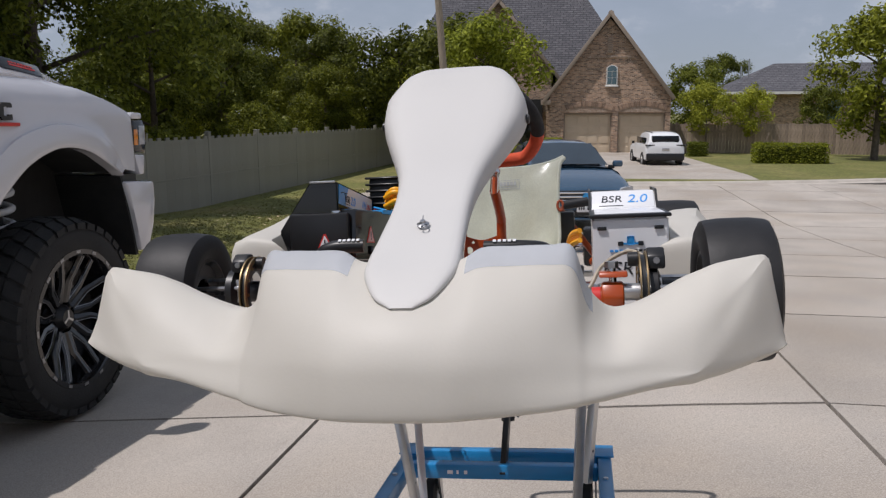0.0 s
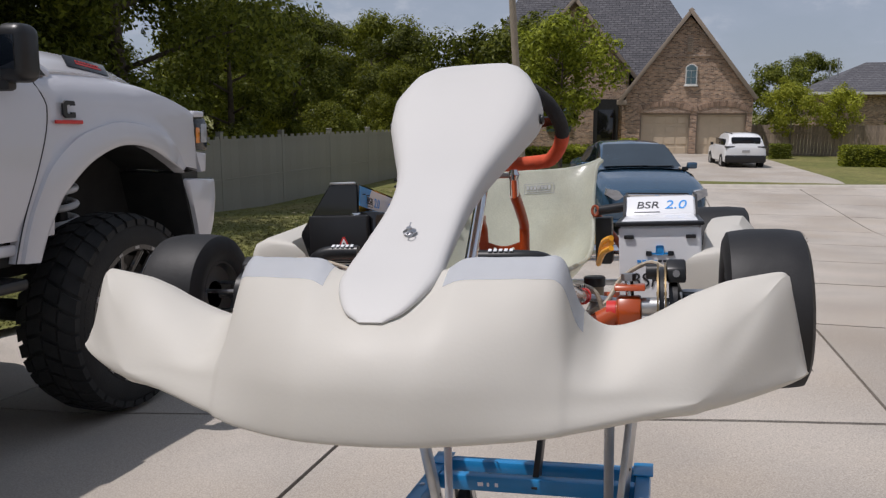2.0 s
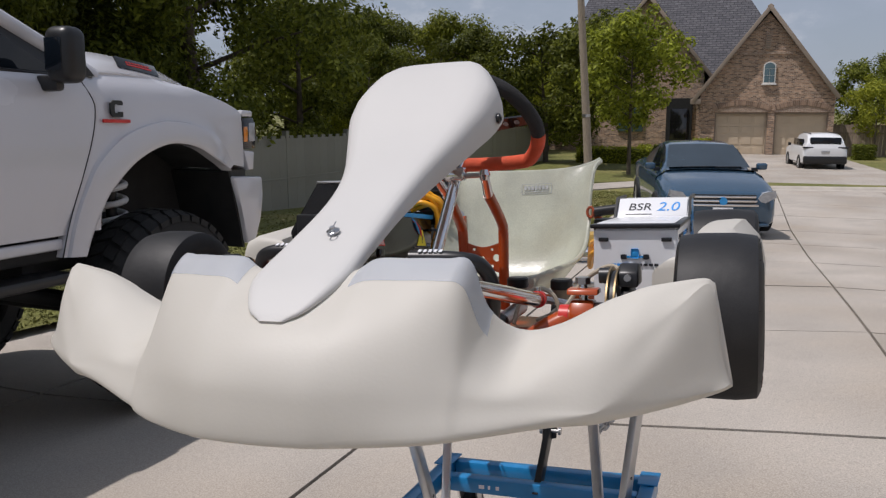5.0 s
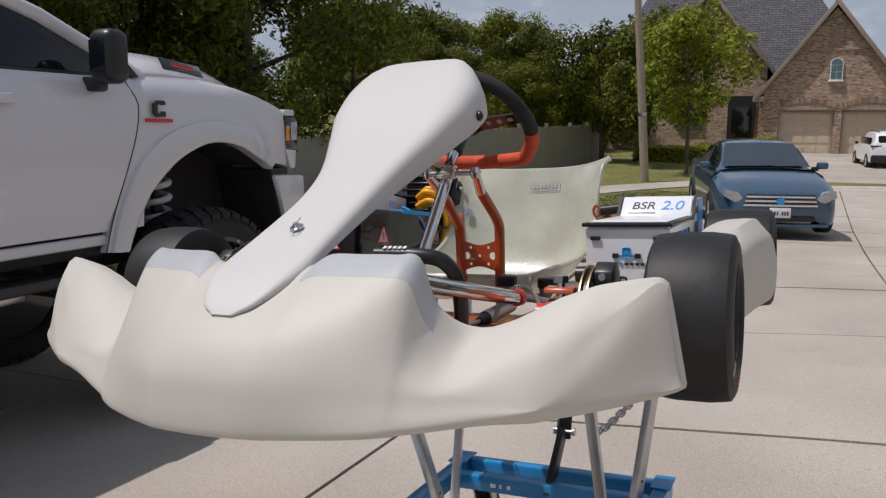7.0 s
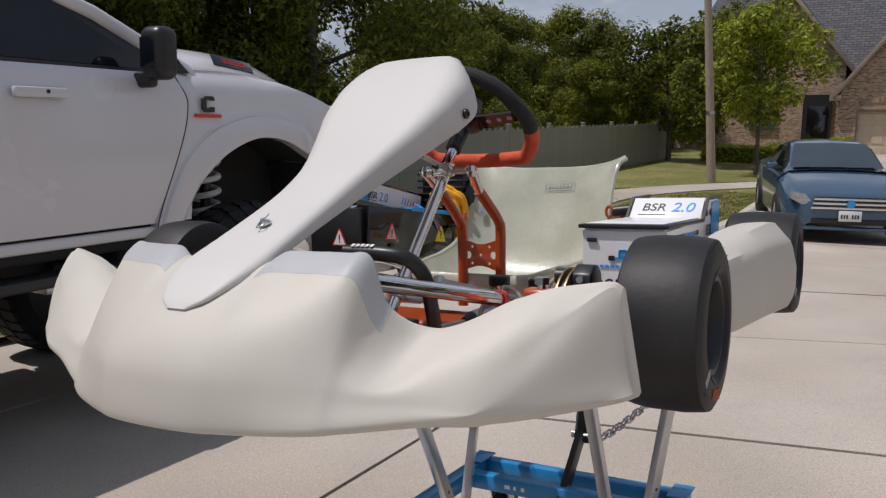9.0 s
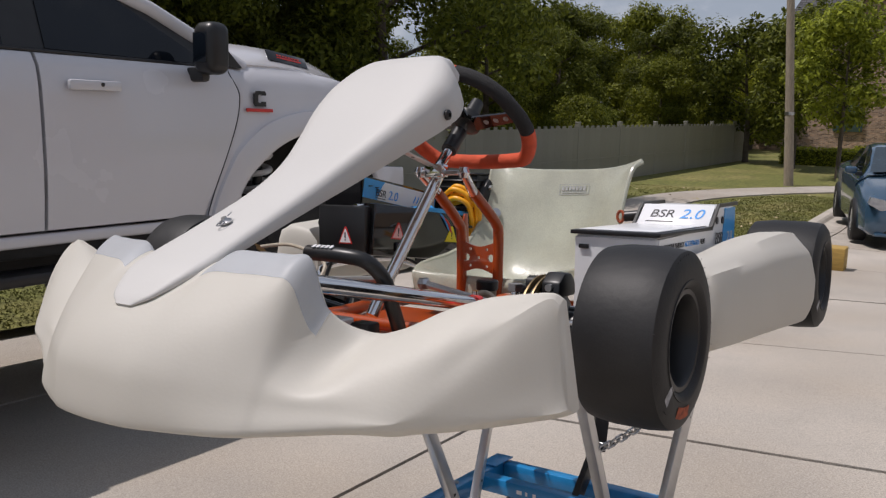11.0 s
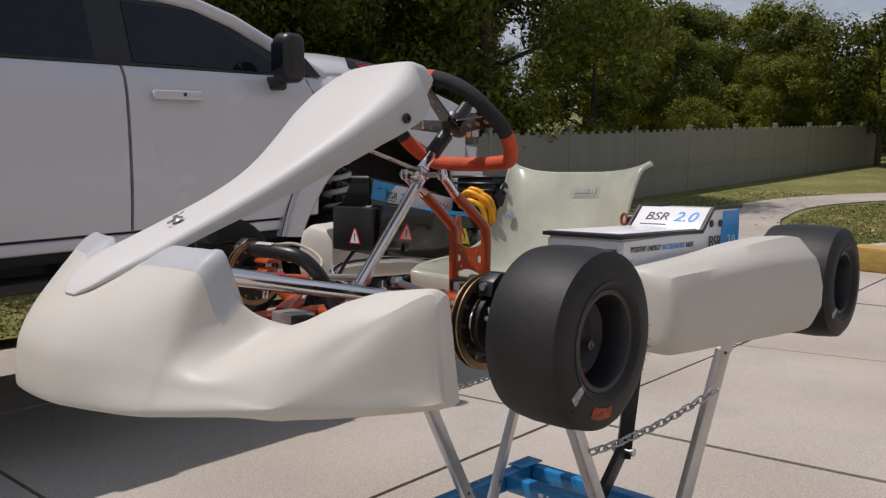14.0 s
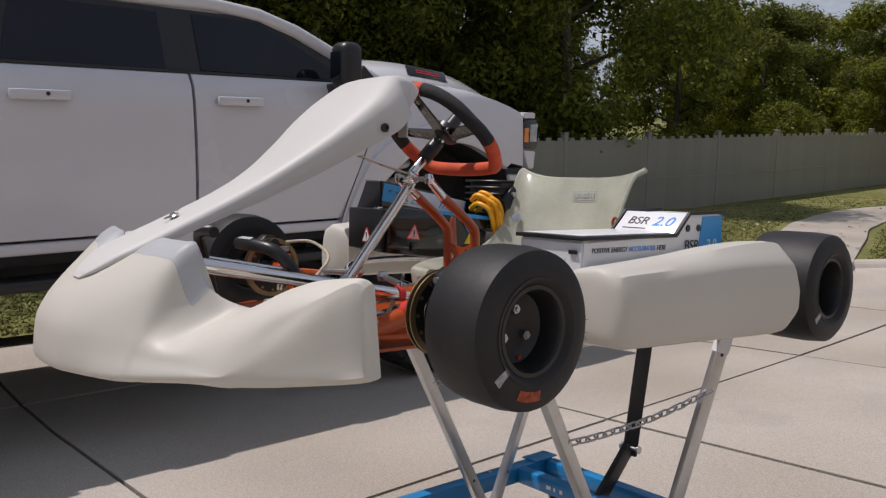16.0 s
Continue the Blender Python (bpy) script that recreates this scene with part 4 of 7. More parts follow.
for k in range(6):
    dz, dy = (.0, .012, .024, -.006, .018, .032)[k], (.0, .014, .004, .022, .034, .028)[k]
    bow = (.0, .012, -.008, .018, .006, -.014)[k]
    part("power_cable", tubem(catmull([(-.285, .690 + dy, .160 + dz), (-.245 + bow, .680 + dy, .176 + dz), (-.210 + bow, .690 + dy, .160 + dz), (-.205 + bow * .5, .705 + dy, .120 + dz * .6), (-.222, .725 + dy * .5, .080), (-.245, .74, .03)], 6), .0072, 10), CABLE, kart, "amber power cable")
    if k < 3:
        part("power_cable", tubem(catmull([(.262, .52 + dy, .060 + dz), (.240, .56 + dy, .045 + dz), (.222, .64, .01)], 5), .0072, 8), CABLE, kart, "amber power cable")
part("cable_tie", lathem([(-.003, .012), (-.003, .016), (.003, .016), (.003, .012)], 14, "z", (-.212, .690, .10), True), BLACK, kart)
part("signal_lead", tubem(catmull([(-.30, .63, .160), (-.26, .60, .150), (-.235, .62, .12), (-.24, .66, .06)], 5), .003, 6), STICKER_BLUE, kart)
part("signal_lead", tubem(catmull([(-.30, .632, .155), (-.255, .605, .140), (-.23, .63, .11), (-.24, .665, .05)], 5), .003, 6), RED, kart)
part("cable_loom", tubem(catmull([(-.43, .44, .05), (-.44, .40, .0), (-.40, .34, -.05), (-.3, .3, -.06)], 5), .005, 6), BLACK, kart)
part("pull_ring", tubem([(.209 + .008 * math.cos(a * math.pi / 8), .726, .142 + .013 * math.sin(a * math.pi / 8)) for a in range(17)], .0038, 8), FADED_ORANGE, kart, "dark red pull ring")
part("isolator_switch", tubem([(.215, .735, .142), (.285, .745, .150)], .013, 14), BLACK, kart, "black isolator switch")
part("rear_bumper", tubem(catmull([(CX - .30, 1.13, -.02), (CX - .34, 1.22, .0), (CX - .2, 1.25, .0), (CX + .2, 1.25, .0), (CX + .34, 1.22, .0), (CX + .30, 1.13, -.02)], 5), .012, 10), BLACK, kart, "black rear bumper tube")
part("blue_hose", tubem(catmull([(.47, .90, .05), (.40, .86, .10), (.34, .86, .05), (.30, .90, -.02)], 5), .009, 8), BLUE_PAINT, kart, "blue hose")
part("axle_bracket", boxm(.20, .245, .82, .90, -.01, .12, bevel=.006), BLACK, kart)

# ---------------------------------------------------------------- the stand under it
stand = thing("kart_stand", KART, "folding kart stand with blue base and aluminium legs", "kart stand")
BZ = -.690
def leg(a, b, mat=ALU, w=.017, d=.012, label=""):
    a, b = Vector(a), Vector(b)
    L = (b - a).length
    m = look(a, b)
    bm = boxm(-d, d, -w, w, -L, 0, bevel=.003)
    p = part("leg", bm, mat, stand, label, m=m)
    for q in (.12, L - .10):
        part("leg_hole", lathem([(-d - .0006, 0), (-d - .0006, .005), (d + .0006, .005), (d + .0006, 0)], 10, "x", (0, 0, -q)), PRINT_BLACK, p)
    return p
rear_leg = leg((.332, 1.10, -.10), (.256, .935, -.735))
part("tape", boxm(-.0135, .0135, -.0185, .0185, -.115, -.065), STICKER_WHITE, rear_leg, "white tape")
leg((.270, .325, -.085), (.228, .730, -.735))
leg((-.238, .370, -.085), (-.246, .735, -.735))
leg((-.345, 1.20, -.10), (-.232, .775, -.735))
for y in (.345, 1.10):
    part("top_rail", boxm(-.34, .36, y - .014, y + .014, -.104, -.086, bevel=.003), ALU, stand, "aluminium top rail")
XL, XR, YF, YM, YB = -.338, .314, .24, .985, 1.120
for x in (XL, XR):
    part("base_rail", boxm(x - .022, x + .022, YF - .04, YB + .02, BZ - .055, BZ, bevel=.006), BLUE_PAINT, stand, "blue steel base rail")
    part("rail_foot", boxm(x - .030, x + .030, YB - .08, YB + .03, BZ + .0005, BZ + .006, bevel=.002), BLUE_PAINT, stand, "blue corner plate")
    for y in (YM - .13, YF + .05):
        part("rail_bolt", lathem([(0, 0), (0, .008), (.005, .008), (.005, 0)], 6, "z", (x, y, BZ)), STEEL, stand)
for y in (YF, YM, YB):
    part("base_cross_member", boxm(XL + .022, XR - .022, y - .022, y + .022, BZ - .052, BZ - .003, bevel=.006), BLUE_PAINT, stand, "blue steel cross member")
for k, (w, o) in enumerate(((.030, .0), (.012, .03), (.018, .055))):
    part("maker_mark", boxm(-.19 + o, -.19 + o + w * .6, YM - .0226, YM - .0222, BZ - .034, BZ - .022), STICKER_WHITE, stand, "small white marking")
for x, y in ((XL + .06, YF), (XR - .06, YF), (XL + .06, YB), (XR - .06, YB)):
    part("caster_plate", boxm(x - .045, x + .045, y - .04, y + .04, BZ - .062, BZ - .053, bevel=.002), STEEL, stand)
    for q in (-1, 1):
        part("caster_fork", prismm([(y - .03, BZ - .062), (y + .03, BZ - .062), (y + .045, BZ - .20), (y + .02, BZ - .20)], x + q * .030 - .003, x + q * .030 + .003, "x"), STEEL, stand, "zinc caster fork")
    wheel = part("caster_wheel", lathem([(-.020, .05), (-.020, .078), (-.013, .088), (.013, .088), (.020, .078), (.020, .05)], 30, "x", (x, y + .03, BZ - .20), True), RUBBER, stand, "black caster wheel")
    part("caster_hub", lathem([(-.018, 0), (-.018, .022), (-.010, .026), (-.010, .052), (.010, .052), (.010, .026), (.018, .022), (.018, 0)], 24, "x", (x, y + .03, BZ - .20)), ALU, wheel, "pale metal wheel disc")
    part("caster_axle", tubem([(x - .036, y + .03, BZ - .20), (x + .036, y + .03, BZ - .20)], .007, 8), STEEL, wheel)
leg((.030, 1.165, -.11), (-.004, 1.135, -.60), BLACK, .022, .010, "black jack arm")
leg((-.004, 1.133, -.57), (-.010, .975, -.735), BLACK, .022, .010, "black jack arm")
part("jack_bolt", lathem([(-.03, 0), (-.03, .012), (-.02, .012), (-.02, .006), (.03, .006), (.03, .012), (.038, .012), (.038, 0)], 14, "x", (-.002, 1.130, -.573)), STEEL, stand)


def chain(a, b, sag, n):
    a, b = Vector(a), Vector(b)
    ring = []
    for k in range(14):
        t = 2 * math.pi * k / 14
        ring.append(((.011 if math.cos(t) > 0 else -.011) + .008 * math.cos(t), .0085 * math.sin(t), 0))
    bm = bmesh.new()
    pts = ring + ring[:1]
    tube(bm, pts, .0026, 6, False)
    me = bpy.data.meshes.new("chain_link")
    bm.to_mesh(me); bm.free()
    me.materials.append(STEEL)
    me.shade_smooth()
    P = [a.lerp(b, k / n) - Vector((0, 0, sag * 4 * (k / n) * (1 - k / n))) for k in range(n + 1)]
    for k in range(n):
        d = P[k + 1] - P[k]
        m = facing((P[k] + P[k + 1]) / 2, d, (0, 0, 1)) @ Matrix.Rotation(radians(90 * (k % 2) + 20), 4, "X")
        ob = new("chain_link", me)
        ob.parent, ob.matrix_basis = stand, m


chain((.262, .515, -.37), (.318, 1.038, -.31), .016, 18)
chain((-.232, .515, -.33), (-.288, .99, -.33), .012, 16)


# ---------------------------------------------------------------- the lie of the ground
def clamp(v, a, b):
    return max(a, min(b, v))


def gz(x, y):
    """Height of the paving: the driveway falls to the street and a little sideways."""
    w = clamp((11 - y) / 7, 0, 1)
    return 0.2 - 0.05 * (clamp(y, -9, 14) - 0.6) + 0.09 * clamp(x, -3.4, 1.4) * w * w * (3 - 2 * w)


# ---------------------------------------------------------------- the lifted pickup
TX, TY = -2.74, 2.30
LEAN_Y, LEAN, LIFT = -1.2, -1.5, 0.015      # the truck noses down a little on the falling drive
pickup = thing("pickup_truck", pose(TX, TY + LEAN_Y, LIFT, LEAN, 0, 0) @ pose(0, -LEAN_Y, 0), "white lifted crew-cab pickup on huge black wheels", "pickup truck")
SIDE = [(-.05, 1.005), (-.014, 1.015), (-.010, 1.06), (0, 1.16), (.006, 1.30), (.004, 1.45), (.0, 1.58), (-.008, 1.70), (-.025, 1.79), (-.06, 1.845), (-.10, 1.86)]


def skin(u0, u1, side, n=4, prof=SIDE, inset=.10):
    """A body panel of the truck: the side profile drawn along the truck, with a return edge."""
    bm = bmesh.new()
    g = .004
    rows = []
    for k in range(n + 1):
        u = u0 + g + (u1 - u0 - 2 * g) * k / n
        rows.append([(x if side > 0 else -2.02 - x, u, z) for x, z in prof])
    first = [((p[0] - inset) if side > 0 else p[0] + inset, p[1], p[2]) for p in rows[0]]
    last = [((p[0] - inset) if side > 0 else p[0] + inset, p[1], p[2]) for p in rows[-1]]
    grid(bm, [first] + rows + [last])
    return bm


for side in (1, -1):
    part("front_door", skin(-1.68, -.47, side), TRUCK_WHITE, pickup, "white front door")
    part("rear_door", skin(-2.74, -1.69, side), TRUCK_WHITE, pickup, "white rear door")
    part("cab_corner", skin(-3.02, -2.75, side), TRUCK_WHITE, pickup)
    sx = lambda x: x if side > 0 else -2.02 - x
    # bed with its rear wheel arch
    bm = bmesh.new()
    out = [(-5.25, 1.0), (-5.25, 1.84), (-3.05, 1.86), (-3.05, 1.0), (-3.22, 1.0)] + [(-3.95 + .72 * math.cos(radians(a)), .80 + .72 * math.sin(radians(a))) for a in range(20, 165, 10)] + [(-4.72, 1.0)]
    prism(bm, out, sx(0), sx(-.10), "x")
    bmesh.ops.bevel(bm, geom=[e for e in bm.edges if abs(e.verts[0].co.x - e.verts[1].co.x) < 1e-5], offset=.014, segments=2, affect="EDGES")
    part("bed_side", bm, TRUCK_WHITE, pickup, "white bed side")
    # front wing: a sheet from the arch over a proud flare out to the door seam and the bonnet line
    lip = catmull([(-.630, .89), (-.565, 1.02), (-.49, 1.135), (-.405, 1.244), (-.214, 1.385), (.009, 1.47), (.191, 1.485), (.381, 1.451), (.551, 1.375), (.64, 1.33), (.701, 1.292)], 5)
    flare = catmull([(-.745, .90), (-.695, 1.06), (-.620, 1.22), (-.512, 1.385), (-.30, 1.535), (-.02, 1.614), (.19, 1.622), (.41, 1.588), (.58, 1.515), (.69, 1.43), (.765, 1.33)], 5)
    rim = catmull([(-.765, .90), (-.712, 1.06), (-.645, 1.22), (-.515, 1.52), (-.475, 1.70), (-.50, 1.855), (-.08, 1.890), (.28, 1.862), (.62, 1.785)], 5) + [np.array(p) for p in ((.680, 1.768), (.74, 1.750), (.80, 1.730), (.855, 1.708), (.893, 1.68), (.896, 1.60), (.897, 1.52), (.898, 1.44), (.899, 1.38), (.900, 1.31))]
    def side_x(z):
        if z < 1.16:
            return 0.0
        for (xa, za), (xb, zb) in zip(SIDE, SIDE[1:]):
            if z <= zb:
                return xa + (xb - xa) * (z - za) / (zb - za)
        return -.11
    rows = []
    for k, (A, F, B) in enumerate(zip(lip, flare, rim)):
        fade = clamp((len(lip) - 1 - k) / 12, .25, 1)
        row = [(sx(-.045), A[0], A[1])]
        for f, x in ((0, .026), (.06, .034), (.2, .037), (.85, .034), (.97, .028), (1, .016)):
            p = A + (F - A) * f
            row.append((sx(side_x(p[1]) + x * (fade if f > .1 else 1)), p[0], p[1]))
        for f, x in ((.10, .006), (.35, .005), (.6, .004), (.85, .003), (.985, .001), (1, .0)):
            p = F + (B - F) * f
            row.append((sx(side_x(p[1]) + x), p[0], p[1]))
        row.append((sx(side_x(B[1]) - .06), B[0], B[1]))
        rows.append(row)
    bm = bmesh.new()
    grid(bm, rows)
    part("front_wing", bm, TRUCK_WHITE, pickup, "white front wing with a proud arch flare")
    part("door_seam", tubem([(sx(side_x(B[1]) + .0005), B[0] - .004, B[1]) for B in rim[:26]], .0032, 6), DARK, pickup)
    bm = bmesh.new()
    grid(bm, [[(sx(-.05), A[0], A[1] + .012), (sx(-.45), A[0], A[1] + .02), (sx(-.75), A[0], A[1] + .02), (sx(-.76), A[0] * .9, A[1] - .3)] for A in lip])
    part("arch_liner", bm, DARK, pickup, "dark wheel arch liner")
    bm = bmesh.new()
    rows = []
    for k in range(29):
        a = radians(4 + 172 * k / 28)
        rows.append([(sx(x), -3.95 + math.cos(a) * r * 1.04, .80 + math.sin(a) * r) for x, r in ((-.06, .70), (.018, .705), (.034, .715), (.032, .745), (.016, .77), (-.01, .78))])
    grid(bm, rows)
    part("wheel_arch_flare", bm, TRUCK_WHITE, pickup, "white arch flare")
    part("rocker_panel", boxm(min(sx(-.05), sx(-.16)), max(sx(-.05), sx(-.16)), -3.15, -.72, .88, .95, bevel=.02), DARK, pickup, "dark rocker panel")
    part("sill_panel", boxm(min(sx(-.018), sx(-.14)), max(sx(-.018), sx(-.14)), -3.05, -.735, .938, .998, bevel=.016, seg=3), TRUCK_WHITE, pickup, "white sill under the doors")
    part("side_step", boxm(min(sx(.06), sx(-.12)), max(sx(.06), sx(-.12)), -3.0, -.75, .77, .83, bevel=.02), BLACK, pickup, "black side step")
    for u in (-2.9, -2.0, -.9):
        part("step_bracket", boxm(min(sx(-.1), sx(-.3)), max(sx(-.1), sx(-.3)), u - .04, u + .04, .79, .95, bevel=.01), DARK, pickup)
    # glass, leaning in
    def lean(z):
        return -.095 - (z - 1.86) * .36
    for u0, u1, t1, t0 in ((-1.60, -.62, -1.17, -1.60), (-2.60, -1.80, -1.80, -2.52)):
        bm = bmesh.new()
        q = [(u0, 1.875), (u1, 1.865), (t1, 2.175), (t0, 2.185)]
        a = [bm.verts.new((sx(lean(z) + .002), u, z)) for u, z in q]
        b = [bm.verts.new((sx(lean(z) - .012), u, z)) for u, z in q]
        bm.faces.new(a); bm.faces.new(b[::-1])
        for k in range(4):
            bm.faces.new((a[k], a[(k + 1) % 4], b[(k + 1) % 4], b[k]))
        part("side_window", bm, GLASS_DARK, pickup, "dark tinted side window", smooth=False)
    # window surround: black frame behind, white pillar along the screen
    bm = bmesh.new()
    q = [(-2.74, 1.85), (-.50, 1.85), (-.60, 1.93), (-1.10, 2.20), (-2.62, 2.215), (-2.74, 2.05)]
    prismpts = [(sx(lean(z) - .004), u, z) for u, z in q]
    back = [(sx(lean(z) - .03), u, z) for u, z in q]
    a = [bm.verts.new(p) for p in prismpts]
    b = [bm.verts.new(p) for p in back]
    bm.faces.new(a); bm.faces.new(b[::-1])
    for k in range(len(q)):
        bm.faces.new((a[k], a[(k + 1) % len(q)], b[(k + 1) % len(q)], b[k]))
    part("window_frame", bm, BLACK, pickup, "black window surround", smooth=False)
    part("screen_pillar", tubem([(sx(-.13), -.36, 1.86), (sx(-.155), -.62, 1.985), (sx(-.20), -.95, 2.145), (sx(-.235), -1.18, 2.22), (sx(-.25), -1.45, 2.252), (sx(-.25), -2.65, 2.245), (sx(-.24), -2.85, 2.17), (sx(-.2), -3.0, 1.88)], [.05, .045, .042, .042, .04, .04, .045, .06], 12), TRUCK_WHITE, pickup, "white roof rail and pillar")
    part("belt_moulding", tubem([(sx(-.078), -2.72, 1.862), (sx(-.078), -1.6, 1.860), (sx(-.078), -.60, 1.852)], .010, 8), BLACK, pickup)
    # door handles
    for u in (-1.42, -2.46):
        h = part("door_handle", boxm(min(sx(.035), sx(.0)), max(sx(.035), sx(.0)), u - .14, u + .14, 1.685, 1.735, bevel=.012), TRUCK_WHITE, pickup, "white door handle")
        part("handle_lock", lathem([(0, 0), (0, .010), (.004, .010), (.004, 0)], 12, "x", (sx(.034), u + .03, 1.715)), BLACK, h)
    # towing mirror
    mir = part("door_mirror", boxm(min(sx(.02), sx(.19)), max(sx(.02), sx(.19)), -.85, -.70, 1.80, 2.08, bevel=.055, seg=5), BLACK, pickup, "black towing mirror")
    part("mirror_arm", boxm(min(sx(-.10), sx(.10)), max(sx(-.10), sx(.08)), -.82, -.76, 1.76, 1.84, bevel=.02), BLACK, mir)
    part("mirror_glass", boxm(min(sx(.045), sx(.145)), max(sx(.06), sx(.150)), -.853, -.847, 1.86, 2.02, bevel=.002), GLASS_DARK, mir)
    bm = bmesh.new()
    prism(bm, [(-.60, 1.86), (-.40, 1.86), (-.52, 1.965)], sx(-.07), sx(-.10), "x")
    part("mirror_triangle", bm, BLACK, pickup)
    # headlamp wrapping round the corner
    lamp = part("headlamp", prismm([(.905, 1.655), (.892, 1.56), (.902, 1.445), (1.045, 1.43), (1.075, 1.55), (1.03, 1.66)], sx(.006), sx(-.42), "x", .012), GLOSS_BLACK, pickup, "dark headlamp with amber lens")
    part("lamp_lens", boxm(min(sx(.008), sx(-.38)), max(sx(.008), sx(-.38)), .955, 1.060, 1.475, 1.635, bevel=.02), LAMP_GLASS, lamp, "clear lens")
    part("side_marker", boxm(min(sx(.0095), sx(-.01)), max(sx(.0095), sx(-.01)), .905, .955, 1.485, 1.595, bevel=.008), AMBER, lamp, "amber side marker")
    part("lamp_cap", boxm(min(sx(.0), sx(-.40)), max(sx(.0), sx(-.40)), .90, 1.03, 1.662, 1.708, bevel=.014), TRUCK_WHITE, pickup)
    part("wing_corner", prismm([(.91, 1.428), (1.045, 1.418), (1.03, 1.285), (.97, 1.285)], sx(.0), sx(-.35), "x", .012), TRUCK_WHITE, pickup)
part("bumper", prismm([(.715, 1.250), (1.075, 1.238), (1.085, 1.10), (1.05, .93), (.975, .775), (.865, .765), (.835, .90), (.79, 1.06)], -2.07, .045, "x", .022), TRUCK_WHITE, pickup, "white front bumper")
part("arch_liner", prismm([(.700, 1.285), (.722, 1.285), (.80, 1.06), (.845, .90), (.875, .74), (.845, .74), (.815, .90), (.765, 1.06)], -2.03, .012, "x"), DARK, pickup, "dark wheel arch liner")
part("bumper_gap", boxm(-1.98, -.04, .74, .98, 1.235, 1.29), BLACK, pickup)
part("grille", boxm(-1.60, -.42, .96, 1.04, 1.30, 1.70, bevel=.03), BLACK, pickup, "black grille")
# bonnet
st = [(-.56, 1.925, .080), (-.2, 1.940, .095), (.15, 1.920, .100), (.5, 1.872, .090), (.80, 1.785, .062), (.97, 1.690, .030)]
rows = []
for u, z, bulge in catmull(st, 4):
    row = []
    for k in range(21):
        x = -.10 - 1.82 * k / 20
        q = abs(-1.01 - x) / .91
        row.append((x, u, z - .05 * q ** 4 + bulge * (1 / (1 + math.exp((q - .80) * 30))) + .02 * (1 - q)))
    rows.append(row)
bm = bmesh.new()
grid(bm, rows)
bmesh.ops.recalc_face_normals(bm, faces=bm.faces)
bmesh.ops.solidify(bm, geom=list(bm.faces), thickness=.02)
part("bonnet", bm, TRUCK_WHITE, pickup, "white bonnet with raised centre")
for s in (1, -1):
    xx = -.262 if s > 0 else -1.758
    q = facing((xx, .15, 1.953), (0, 1, -.10), (-s * .62, 0, 1))
    scoop = part("bonnet_badge", boxm(-.18, .18, -.040, .040, 0, .014, bevel=.006, m=q), GLOSS_BLACK, pickup, "black bonnet vent with red marking")
    part("badge_rule", boxm(-.10, .12, -.014, -.004, .0142, .017, m=q), RED, scoop)
    for k in range(8):
        part("badge_mark", boxm(-.10 + k * .027, -.082 + k * .027, .004, .014, .0142, .0165, m=q), RED, scoop)
# maker's mark on the wing: a dark C shape over a red bar
em = facing((.010, -.345, 1.685), (0, 1, 0), (0, 0, 1))
bm = bmesh.new()
ring = [(.048, .020), (.048, .034), (.038, .046), (-.026, .046), (-.046, .030), (-.046, -.028), (-.028, -.046), (.048, -.046), (.048, -.016), (.018, -.016), (.018, -.024), (-.012, -.024), (-.016, -.018), (-.016, .018), (-.010, .024), (.018, .024), (.018, .020)]
prism(bm, ring, 0, .012, "z")
bmesh.ops.transform(bm, matrix=em, verts=bm.verts)
part("wing_emblem", bm, BLACK, pickup, "dark emblem shape")
part("wing_emblem_bar", boxm(-.105, .105, -.078, -.058, 0, .012, bevel=.003, m=em), RED, pickup, "red bar under the emblem")
# cab shell: screen, roof, back wall
bm = bmesh.new()
prism(bm, [(-1.2, 2.20), (-1.5, 2.262), (-2.1, 2.275), (-2.6, 2.26), (-2.85, 2.17), (-2.85, 2.12), (-1.2, 2.14)], -.24, -1.78, "x")
part("roof", bm, TRUCK_WHITE, pickup, "white roof")
bm = bmesh.new()
v = [bm.verts.new(p) for p in ((-.16, -.42, 1.90), (-1.86, -.42, 1.90), (-1.78, -1.2, 2.215), (-.24, -1.2, 2.215))]
bm.faces.new(v)
bmesh.ops.solidify(bm, geom=list(bm.faces), thickness=.01)
part("windscreen", bm, GLASS_DARK, pickup, "tinted windscreen", smooth=False)
part("cab_interior", boxm(-1.84, -.18, -2.95, -.75, 1.05, 1.86), DARK, pickup)
part("back_wall", boxm(-1.86, -.16, -3.02, -2.98, 1.0, 2.15), TRUCK_WHITE, pickup)
part("engine_bay", boxm(-1.55, -.47, -.6, .9, .95, 1.84), DARK, pickup)
part("wheel_well", boxm(-1.95, -.10, -.92, -.88, .90, 1.8), DARK, pickup)
part("bed_floor", boxm(-1.95, -.07, -5.2, -3.06, 1.05, 1.30), DARK, pickup)
part("tailgate", boxm(-1.98, -.04, -5.28, -5.20, 1.0, 1.83, bevel=.02), TRUCK_WHITE, pickup)
for x in (-.55, -1.47):
    part("frame_rail", boxm(x - .05, x + .05, -5.1, .8, .72, .92, bevel=.01), DARK, pickup)
part("front_axle", tubem([(-1.9, 0, .45), (-.15, 0, .45)], .07, 14), DARK, pickup)
part("rear_axle", tubem([(-1.9, -3.95, .45), (-.15, -3.95, .45)], .07, 14), DARK, pickup)
